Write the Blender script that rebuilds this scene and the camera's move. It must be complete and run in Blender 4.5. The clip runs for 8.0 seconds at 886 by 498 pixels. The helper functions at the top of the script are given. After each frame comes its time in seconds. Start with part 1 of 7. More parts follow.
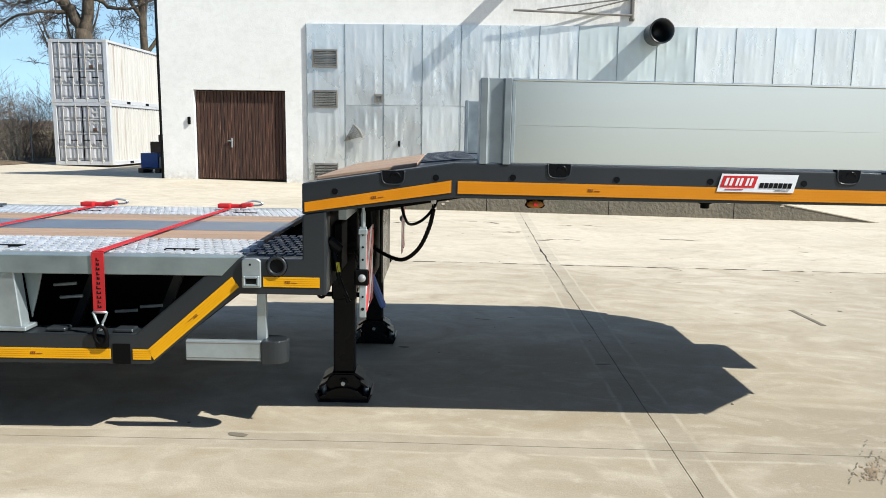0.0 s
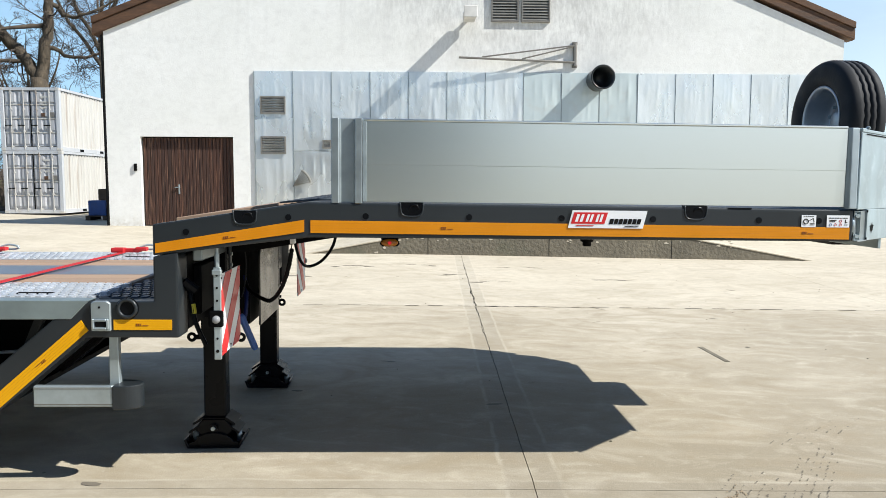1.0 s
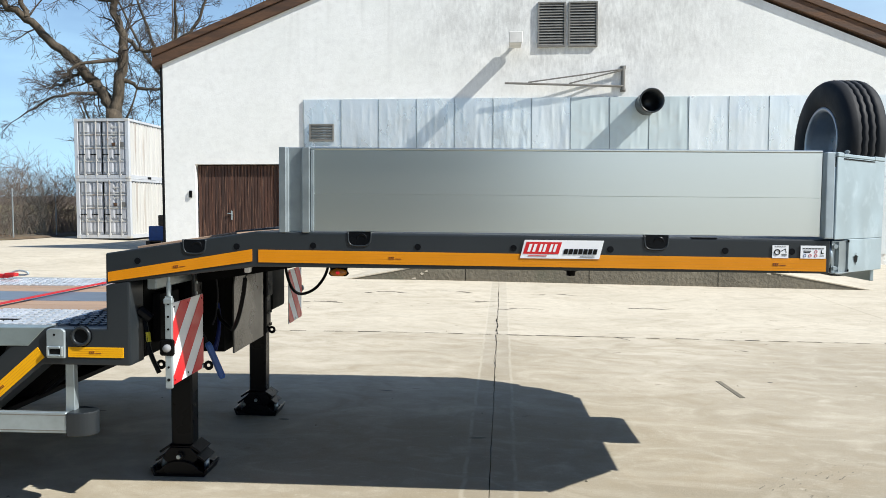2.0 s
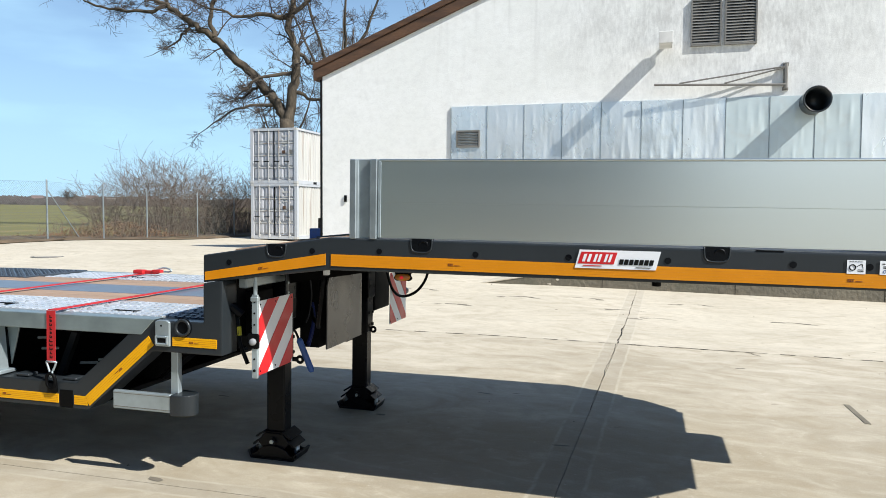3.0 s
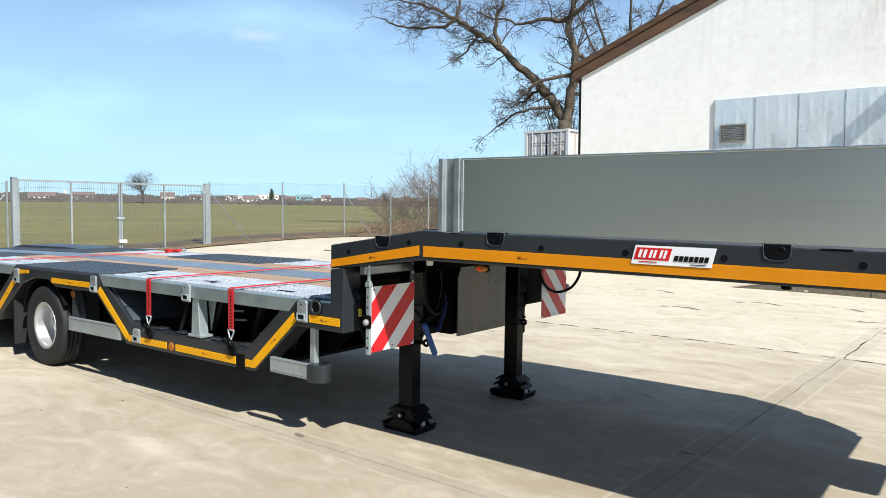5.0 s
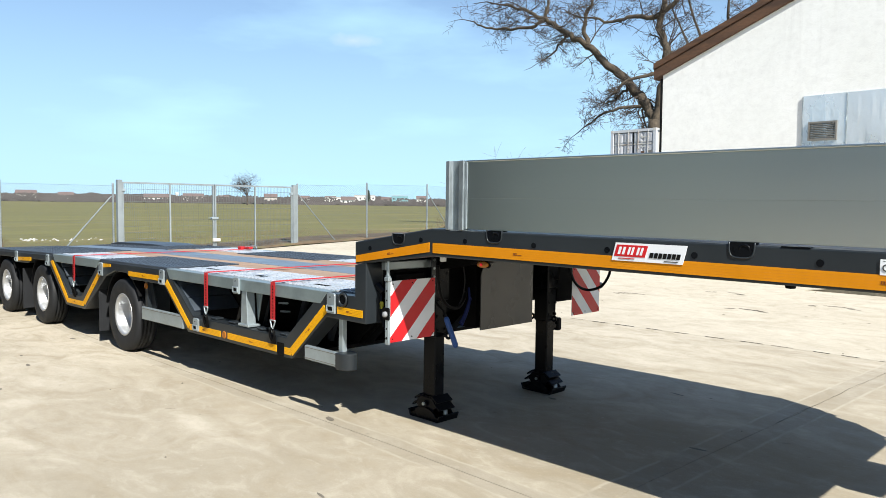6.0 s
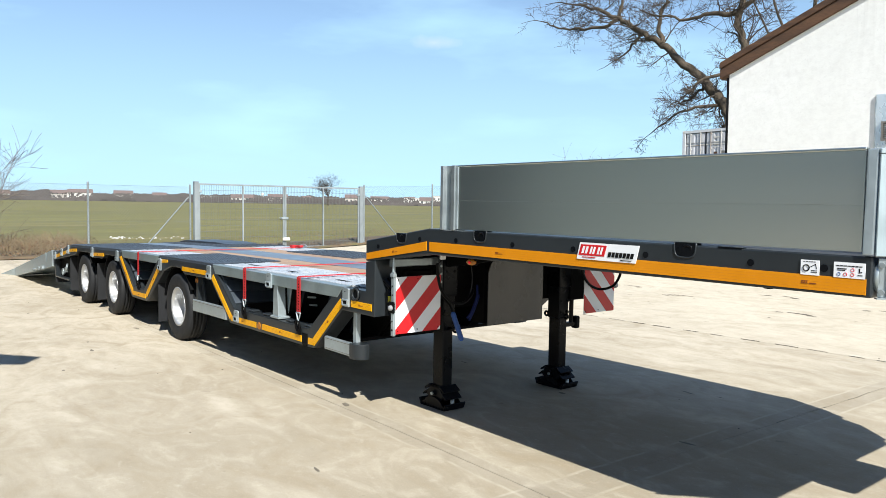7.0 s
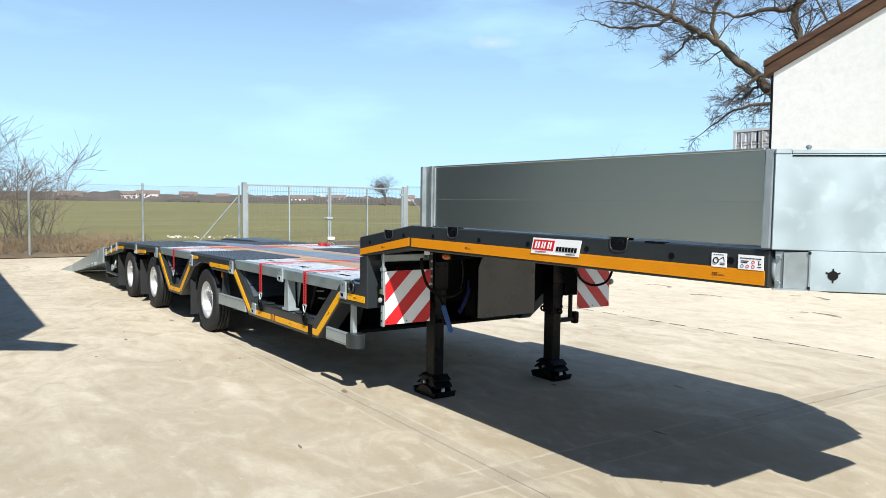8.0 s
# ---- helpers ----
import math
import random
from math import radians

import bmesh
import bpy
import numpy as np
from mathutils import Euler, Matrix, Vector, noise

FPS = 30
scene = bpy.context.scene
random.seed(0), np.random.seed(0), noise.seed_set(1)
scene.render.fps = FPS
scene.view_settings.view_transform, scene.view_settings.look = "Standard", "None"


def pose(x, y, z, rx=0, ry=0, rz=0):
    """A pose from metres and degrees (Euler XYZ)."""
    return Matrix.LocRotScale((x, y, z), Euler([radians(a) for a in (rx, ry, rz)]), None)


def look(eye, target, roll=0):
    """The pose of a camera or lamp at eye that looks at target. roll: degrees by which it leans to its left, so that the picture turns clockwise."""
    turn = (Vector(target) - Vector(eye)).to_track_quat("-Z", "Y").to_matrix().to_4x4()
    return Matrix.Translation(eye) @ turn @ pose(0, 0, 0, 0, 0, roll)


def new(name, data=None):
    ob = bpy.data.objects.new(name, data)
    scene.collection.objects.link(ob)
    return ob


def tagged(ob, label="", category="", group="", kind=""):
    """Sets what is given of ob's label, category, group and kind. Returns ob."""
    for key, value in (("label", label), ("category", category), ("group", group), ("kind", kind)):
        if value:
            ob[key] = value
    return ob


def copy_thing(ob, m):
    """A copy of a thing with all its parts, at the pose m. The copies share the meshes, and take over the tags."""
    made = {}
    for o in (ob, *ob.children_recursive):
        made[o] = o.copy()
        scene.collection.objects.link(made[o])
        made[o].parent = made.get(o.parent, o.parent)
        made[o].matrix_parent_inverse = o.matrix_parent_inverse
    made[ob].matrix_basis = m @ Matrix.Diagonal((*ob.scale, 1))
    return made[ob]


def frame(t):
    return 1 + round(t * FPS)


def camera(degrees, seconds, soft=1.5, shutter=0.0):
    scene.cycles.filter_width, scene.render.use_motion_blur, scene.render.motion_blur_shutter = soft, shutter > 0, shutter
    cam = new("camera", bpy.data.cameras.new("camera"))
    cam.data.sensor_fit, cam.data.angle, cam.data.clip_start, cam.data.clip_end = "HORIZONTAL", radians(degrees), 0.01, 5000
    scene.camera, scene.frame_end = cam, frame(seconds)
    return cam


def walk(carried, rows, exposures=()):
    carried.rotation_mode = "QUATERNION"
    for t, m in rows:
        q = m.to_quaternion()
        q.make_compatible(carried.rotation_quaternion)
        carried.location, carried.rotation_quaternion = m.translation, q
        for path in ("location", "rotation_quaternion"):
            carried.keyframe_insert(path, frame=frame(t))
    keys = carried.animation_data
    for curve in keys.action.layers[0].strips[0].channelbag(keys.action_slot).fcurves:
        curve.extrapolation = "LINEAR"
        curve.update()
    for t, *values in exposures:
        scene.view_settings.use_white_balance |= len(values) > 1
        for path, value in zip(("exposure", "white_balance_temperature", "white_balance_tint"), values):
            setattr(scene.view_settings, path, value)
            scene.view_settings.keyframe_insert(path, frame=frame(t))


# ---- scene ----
cam = camera(61.4, 8.0, soft=0.5)
PATH = [
    (0, (0.316, 0.001, 1.595), (0.285, 1.978, 1.295), 0.7),
    (0.5, (0.609, -0.008, 1.584), (0.63, 1.977, 1.339), 0.4),
    (1, (0.904, 0.001, 1.567), (0.95, 1.993, 1.387), 0.2),
    (1.2, (1.003, 0.025, 1.552), (1.041, 2.018, 1.39), 0.1),
    (2.3, (1.655, 0.13, 1.597), (1.418, 2.113, 1.491), 0.2),
    (2.5, (1.746, 0.142, 1.598), (1.431, 2.114, 1.493), 0.3),
    (3, (2.024, 0.066, 1.615), (1.466, 1.984, 1.51), 0.4),
    (3.5, (2.287, 0.128, 1.604), (1.511, 1.969, 1.5), 0.4),
    (4, (2.601, 0.213, 1.607), (1.632, 1.959, 1.501), 0.3),
    (4.5, (2.887, 0.251, 1.606), (1.769, 1.905, 1.498), 0.4),
    (5, (3.159, 0.379, 1.595), (1.914, 1.94, 1.486), 0.4),
    (6.5, (4.039, 0.593, 1.589), (2.534, 1.905, 1.481), 0.5),
    (7, (4.354, 0.696, 1.598), (2.783, 1.93, 1.49), 0.6),
    (7.5, (4.661, 0.767, 1.603), (3.039, 1.932, 1.495), 0.6),
    (8, (4.938, 0.934, 1.586), (3.278, 2.044, 1.478), 0.6),
]
walk(cam, [(t, look(eye, target, roll)) for t, eye, target, roll in PATH], exposures=[(0, 0.66, 6400, 10), (1.2, 0.64, 6350, 10), (2.3, 0.61, 6280, 10), (3.0, 0.63, 6300, 10), (4.0, 0.69, 6400, 10), (5.0, 0.74, 6420, 10), (6.5, 0.79, 6420, 10), (8.0, 0.80, 6420, 10)])

# ---- light ----
SUN = Vector((1.02, -0.36, 1.0)).normalized()
world = bpy.data.worlds.new("world")
scene.world = world
world.use_nodes = True
wn, wl = world.node_tree.nodes, world.node_tree.links
sky = wn.new("ShaderNodeTexSky")
sky.sky_type = "NISHITA"
sky.sun_disc = False
sky.sun_elevation = math.asin(SUN.z)
sky.sun_rotation = math.atan2(SUN.x, SUN.y)
sky.air_density, sky.dust_density, sky.ozone_density = 1.0, 0.15, 3.0
wcoord = wn.new("ShaderNodeTexCoord")
wmap = wn.new("ShaderNodeMapping")
wmap.inputs["Scale"].default_value = (1.2, 1.2, 5.0)
wnoise = wn.new("ShaderNodeTexNoise")
wnoise.inputs["Scale"].default_value, wnoise.inputs["Detail"].default_value = 2.4, 7.0
wramp = wn.new("ShaderNodeMapRange")
wramp.inputs[1].default_value, wramp.inputs[2].default_value = 0.5, 0.85
wramp.inputs[3].default_value, wramp.inputs[4].default_value = 0.0, 0.55
wmix = wn.new("ShaderNodeMix")
wmix.data_type = "RGBA"
wmix.inputs[7].default_value = (5.4, 8.6, 10.8, 1)
wl.new(wcoord.outputs["Generated"], wmap.inputs[0])
wl.new(wmap.outputs[0], wnoise.inputs["Vector"])
wl.new(wnoise.outputs[0], wramp.inputs[0])
wxyz = wn.new("ShaderNodeSeparateXYZ")
whaze = wn.new("ShaderNodeMapRange")
whaze.inputs[1].default_value, whaze.inputs[2].default_value = 0.04, 0.40
whaze.inputs[3].default_value, whaze.inputs[4].default_value = 0.88, 0.10
wsum = wn.new("ShaderNodeMath")
wsum.operation, wsum.use_clamp = "ADD", True
wl.new(wcoord.outputs["Generated"], wxyz.inputs[0])
wl.new(wxyz.outputs["Z"], whaze.inputs[0])
wl.new(whaze.outputs[0], wsum.inputs[0])
wl.new(wramp.outputs[0], wsum.inputs[1])
wl.new(wsum.outputs[0], wmix.inputs[0])
wdeep = wn.new("ShaderNodeVectorMath")
wdeep.operation = "MULTIPLY"
wdeep.inputs[1].default_value = (0.70, 0.735, 1.0)
wl.new(sky.outputs[0], wdeep.inputs[0])
wl.new(wdeep.outputs[0], wmix.inputs[6])
# one small bright cloud low in the west
wdot = wn.new("ShaderNodeVectorMath")
wdot.operation = "DISTANCE"
wdot.inputs[1].default_value = (-0.777, 0.592, 0.214)
wstretch = wn.new("ShaderNodeMapping")
wstretch.inputs["Location"].default_value, wstretch.inputs["Scale"].default_value = (0, 0, -0.214 * 2.2), (1, 1, 3.2)
wpuff = wn.new("ShaderNodeTexNoise")
wpuff.inputs["Scale"].default_value, wpuff.inputs["Detail"].default_value = 22.0, 6.0
wedge = wn.new("ShaderNodeMath")
wedge.operation = "MULTIPLY_ADD"
wedge.inputs[1].default_value, wedge.inputs[2].default_value = 0.07, 0.0
wcut = wn.new("ShaderNodeMath")
wsoft = wn.new("ShaderNodeMapRange")
wsoft.inputs[1].default_value, wsoft.inputs[2].default_value = 0.064, 0.022
wsoft.inputs[3].default_value, wsoft.inputs[4].default_value = 0.0, 0.6
wcloud = wn.new("ShaderNodeMix")
wcloud.data_type = "RGBA"
wcloud.inputs[7].default_value = (8.3, 9.0, 9.6, 1)
wl.new(wcoord.outputs["Generated"], wstretch.inputs[0])
wl.new(wstretch.outputs[0], wdot.inputs[0])
wl.new(wcoord.outputs["Generated"], wpuff.inputs["Vector"])
wl.new(wpuff.outputs[0], wedge.inputs[0])
wl.new(wdot.outputs["Value"], wcut.inputs[0])
wl.new(wedge.outputs[0], wcut.inputs[1])
wl.new(wcut.outputs[0], wsoft.inputs[0])
wl.new(wsoft.outputs[0], wcloud.inputs[0])
wl.new(wmix.outputs[2], wcloud.inputs[6])
# unseen glow added to the low haze sunward, to brighten the aluminium reflections
wsun = wn.new("ShaderNodeVectorMath")
wsun.operation = "DOT_PRODUCT"
wsun.inputs[1].default_value = SUN
wglow = wn.new("ShaderNodeMapRange")
wglow.interpolation_type = "SMOOTHSTEP"
wglow.inputs[1].default_value, wglow.inputs[2].default_value = -0.1, 0.6
wglow.inputs[3].default_value, wglow.inputs[4].default_value = 0.0, 0.9
wlow = wn.new("ShaderNodeMapRange")
wlow.inputs[1].default_value, wlow.inputs[2].default_value = 0.06, 0.30
wlow.inputs[3].default_value, wlow.inputs[4].default_value = 1.0, 0.0
wfac = wn.new("ShaderNodeMath")
wfac.operation = "MULTIPLY"
waura = wn.new("ShaderNodeMix")
waura.data_type = "RGBA"
waura.inputs[7].default_value = (13.0, 13.2, 12.8, 1)
wl.new(wcoord.outputs["Generated"], wsun.inputs[0])
wl.new(wsun.outputs["Value"], wglow.inputs[0])
wl.new(wxyz.outputs["Z"], wlow.inputs[0])
wl.new(wglow.outputs[0], wfac.inputs[0])
wl.new(wlow.outputs[0], wfac.inputs[1])
wl.new(wfac.outputs[0], waura.inputs[0])
wl.new(wcloud.outputs[2], waura.inputs[6])
wl.new(waura.outputs[2], wn["Background"].inputs[0])
wn["Background"].inputs[1].default_value = 0.067

sun = new("sun", bpy.data.lights.new("sun", "SUN"))
sun.data.energy, sun.data.angle, sun.data.color = 5.0, radians(0.55), (1.0, 0.965, 0.885)
sun.matrix_basis = look(SUN * 50, (0, 0, 0))


# ---- materials ----
def material(name, base, rough=0.6, metal=0.0, dark=0.75, scale=3.0, fine=60.0, bump=0.0, grain=0.1, dirt=None, dirt_amount=0.0, dirt_scale=1.5, per_object=0.0, stretch=(1, 1, 1), spec=0.5, rough_var=0.12, swirl=0.0):
    """Base colour with broad and fine variation, an optional second tone in patches, and fine relief."""
    m = bpy.data.materials.new(name)
    m.use_nodes = True
    n, l = m.node_tree.nodes, m.node_tree.links
    p = n["Principled BSDF"]
    p.inputs["Metallic"].default_value = metal
    p.inputs["Specular IOR Level"].default_value = spec
    co = n.new("ShaderNodeTexCoord")
    mp = n.new("ShaderNodeMapping")
    mp.inputs["Scale"].default_value = stretch
    l.new(co.outputs["Object"], mp.inputs[0])
    vec = mp.outputs[0]
    if per_object:
        info = n.new("ShaderNodeObjectInfo")
        mul = n.new("ShaderNodeVectorMath")
        mul.operation = "SCALE"
        mul.inputs[0].default_value = (37, 19, 53)
        l.new(info.outputs["Random"], mul.inputs["Scale"])
        add = n.new("ShaderNodeVectorMath")
        l.new(mp.outputs[0], add.inputs[0])
        l.new(mul.outputs[0], add.inputs[1])
        vec = add.outputs[0]

    def noise_node(s, detail):
        t = n.new("ShaderNodeTexNoise")
        t.inputs["Scale"].default_value, t.inputs["Detail"].default_value = s, detail
        l.new(vec, t.inputs["Vector"])
        return t

    def mix(fac, a, b, mode="MIX"):
        x = n.new("ShaderNodeMix")
        x.data_type, x.blend_type = "RGBA", mode
        for sock, v in ((x.inputs[0], fac), (x.inputs[6], a), (x.inputs[7], b)):
            if isinstance(v, (int, float)):
                sock.default_value = v
            elif isinstance(v, tuple):
                sock.default_value = (*v[:3], 1)
            else:
                l.new(v, sock)
        return x.outputs[2]

    def span(sock, a, b, c=0.0, d=1.0):
        r = n.new("ShaderNodeMapRange")
        for i, v in zip((1, 2, 3, 4), (a, b, c, d)):
            r.inputs[i].default_value = v
        l.new(sock, r.inputs[0])
        return r.outputs[0]

    broad, small = noise_node(scale, 6.0), noise_node(fine, 4.0)
    col = mix(span(broad.outputs[0], 0.32, 0.68), tuple(c * dark for c in base), base)
    col = mix(span(small.outputs[0], 0.3, 0.7, 0.0, grain), col, tuple(c * 0.35 for c in base))
    if dirt is not None:
        patch = noise_node(dirt_scale, 9.0)
        col = mix(span(patch.outputs[0], 0.55, 0.72, 0.0, dirt_amount), col, dirt)
    if swirl:
        # trowel swirls, fine dark specks and pale scuffs
        wave = noise_node(2.6, 8.0)
        wave.inputs["Distortion"].default_value = 2.6
        col = mix(span(wave.outputs[0], 0.42, 0.75, 0.0, 0.45 * swirl), col, tuple(c * 1.22 for c in base))
        speck = noise_node(7.5, 3.0)
        col = mix(span(speck.outputs[0], 0.69, 0.76, 0.0, 0.8 * swirl), col, tuple(c * 0.45 for c in base))
        streak = n.new("ShaderNodeTexNoise")
        streak.inputs["Scale"].default_value, streak.inputs["Detail"].default_value = 1.0, 6.0
        smap = n.new("ShaderNodeMapping")
        smap.inputs["Scale"].default_value, smap.inputs["Rotation"].default_value = (0.5, 3.2, 1), (0, 0, 0.25)
        l.new(vec, smap.inputs[0])
        l.new(smap.outputs[0], streak.inputs["Vector"])
        col = mix(span(streak.outputs[0], 0.52, 0.72, 0.0, 0.55 * swirl), col, tuple(c * 0.62 for c in base))
    if per_object:
        tone = span(info.outputs["Random"], 0, 1, 1 - per_object, 1.0)
        comb = n.new("ShaderNodeCombineColor")
        for i in range(3):
            l.new(tone, comb.inputs[i])
        col = mix(1.0, col, comb.outputs[0], "MULTIPLY")
    l.new(col, p.inputs["Base Color"])
    l.new(span(broad.outputs[0], 0.3, 0.7, max(0.02, rough - rough_var), min(1, rough + rough_var)), p.inputs["Roughness"])
    if bump:
        bp = n.new("ShaderNodeBump")
        bp.inputs["Strength"].default_value, bp.inputs["Distance"].default_value = 1.0, bump
        l.new(small.outputs[0], bp.inputs["Height"])
        l.new(bp.outputs[0], p.inputs["Normal"])
    return m


def concrete():
    """Worn yard concrete: cloudy pale and tan areas, broom streaks, specks, deeper tan towards low y and high x, paler
    slabs past y 9.42 and sealed bands along two joints.
    """
    m = bpy.data.materials.new("concrete")
    m.use_nodes = True
    n, l = m.node_tree.nodes, m.node_tree.links
    p = n["Principled BSDF"]
    co = n.new("ShaderNodeTexCoord").outputs["Object"]

    def noise_at(scale, detail, stretch=(1, 1, 1), turn=0.0, warp=0.0, rough=0.55):
        mp = n.new("ShaderNodeMapping")
        mp.inputs["Scale"].default_value, mp.inputs["Rotation"].default_value = stretch, (0, 0, turn)
        l.new(co, mp.inputs[0])
        t = n.new("ShaderNodeTexNoise")
        for k, v in (("Scale", scale), ("Detail", detail), ("Distortion", warp), ("Roughness", rough)):
            t.inputs[k].default_value = v
        l.new(mp.outputs[0], t.inputs["Vector"])
        return t.outputs[0]

    def span(sock, a, b, c=0.0, d=1.0):
        r = n.new("ShaderNodeMapRange")
        for i, v in zip((1, 2, 3, 4), (a, b, c, d)):
            r.inputs[i].default_value = v
        l.new(sock, r.inputs[0])
        return r.outputs[0]

    def calc(op, a, b):
        x = n.new("ShaderNodeMath")
        x.operation = op
        for sock, v in zip(x.inputs, (a, b)):
            if isinstance(v, (int, float)):
                sock.default_value = v
            else:
                l.new(v, sock)
        return x.outputs[0]

    def mix(fac, a, b):
        x = n.new("ShaderNodeMix")
        x.data_type = "RGBA"
        for sock, v in ((x.inputs[0], fac), (x.inputs[6], a), (x.inputs[7], b)):
            if isinstance(v, tuple):
                sock.default_value = (*v, 1)
            else:
                l.new(v, sock)
        return x.outputs[2]
    xyz = n.new("ShaderNodeSeparateXYZ")
    l.new(co, xyz.inputs[0])
    clouds, blotch, fine = noise_at(0.45, 5), noise_at(1.5, 8, (1, 1.5, 1), 0.3, 1.8), noise_at(80, 5, rough=0.65)
    streak, wide = noise_at(1.0, 7, (0.8, 3.2, 1), 0.10, 0.9, 0.62), noise_at(0.8, 6, (0.6, 1.7, 1), -0.22, 1.6)
    col = mix(span(clouds, 0.34, 0.66), (0.435, 0.382, 0.290), (0.565, 0.505, 0.398))
    # deeper tan towards low y and high x
    lane = span(calc("ADD", xyz.outputs["Y"], calc("MULTIPLY", clouds, 5.0)), 6.5, 13.5, 0.70, 0.0)
    lane = calc("MULTIPLY", lane, span(xyz.outputs["X"], -5.0, 2.5, 0.16, 1.30))
    col = mix(lane, col, (0.278, 0.240, 0.172))
    col = mix(span(blotch, 0.48, 0.70, 0.0, 0.66), col, (0.30, 0.247, 0.165))
    col = mix(span(blotch, 0.46, 0.25, 0.0, 0.50), col, (0.59, 0.535, 0.43))
    col = mix(span(xyz.outputs["Y"], 9.415, 9.425, 0.0, 0.32), col, (0.60, 0.545, 0.435))
    col = mix(span(streak, 0.54, 0.76, 0.0, 0.26), col, (0.25, 0.222, 0.175))
    col = mix(span(wide, 0.52, 0.72, 0.0, 0.42), col, (0.58, 0.53, 0.43))
    col = mix(span(noise_at(6.5, 3), 0.70, 0.76, 0.0, 0.55), col, (0.19, 0.165, 0.125))
    col = mix(span(noise_at(16, 2), 0.72, 0.80, 0.0, 0.5), col, (0.55, 0.51, 0.43))
    col = mix(span(noise_at(10, 10, (0.8, 1.3, 1), 0.2, 0.4, 0.74), 0.44, 0.68, 0.0, 0.30), col, (0.27, 0.232, 0.17))
    col = mix(span(noise_at(4.2, 9, (0.8, 1.3, 1), 0.05, 1.2, 0.7), 0.56, 0.74, 0.0, 0.45), col, (0.52, 0.475, 0.385))
    col = mix(span(fine, 0.35, 0.70, 0.0, 0.12), col, (0.17, 0.15, 0.12))
    col = mix(span(noise_at(30, 6, rough=0.7), 0.55, 0.75, 0.0, 0.16), col, (0.58, 0.54, 0.45))
    # sealed bands along the joints at x 1.5 and y 3.72, with pale rims
    ragged = calc("MULTIPLY", calc("SUBTRACT", noise_at(2.2, 5), 0.5), 0.055)
    for axis, at, half in (("X", 1.5, 0.15), ("Y", 3.72, 0.11)):
        place = calc("ADD", calc("MULTIPLY", xyz.outputs["Y"], -0.0135), calc("ADD", xyz.outputs["X"], 0.08)) if axis == "X" else xyz.outputs["Y"]
        d = calc("ABSOLUTE", calc("SUBTRACT", calc("ADD", place, ragged), at), 0.0)
        col = mix(span(d, half, half - 0.015, 0.0, 0.17), col, (0.22, 0.20, 0.165))
        rim = calc("ABSOLUTE", calc("SUBTRACT", d, half), 0.0)
        col = mix(calc("MULTIPLY", span(rim, 0.018, 0.006, 0.0, 0.30), span(blotch, 0.42, 0.56)), col, (0.54, 0.50, 0.41))
    l.new(col, p.inputs["Base Color"])
    p.inputs["Roughness"].default_value = 0.82
    p.inputs["Specular IOR Level"].default_value = 0.35
    bp = n.new("ShaderNodeBump")
    bp.inputs["Strength"].default_value, bp.inputs["Distance"].default_value = 1.0, 0.0025
    l.new(calc("ADD", fine, calc("MULTIPLY", streak, 1.5)), bp.inputs["Height"])
    l.new(bp.outputs[0], p.inputs["Normal"])
    return m


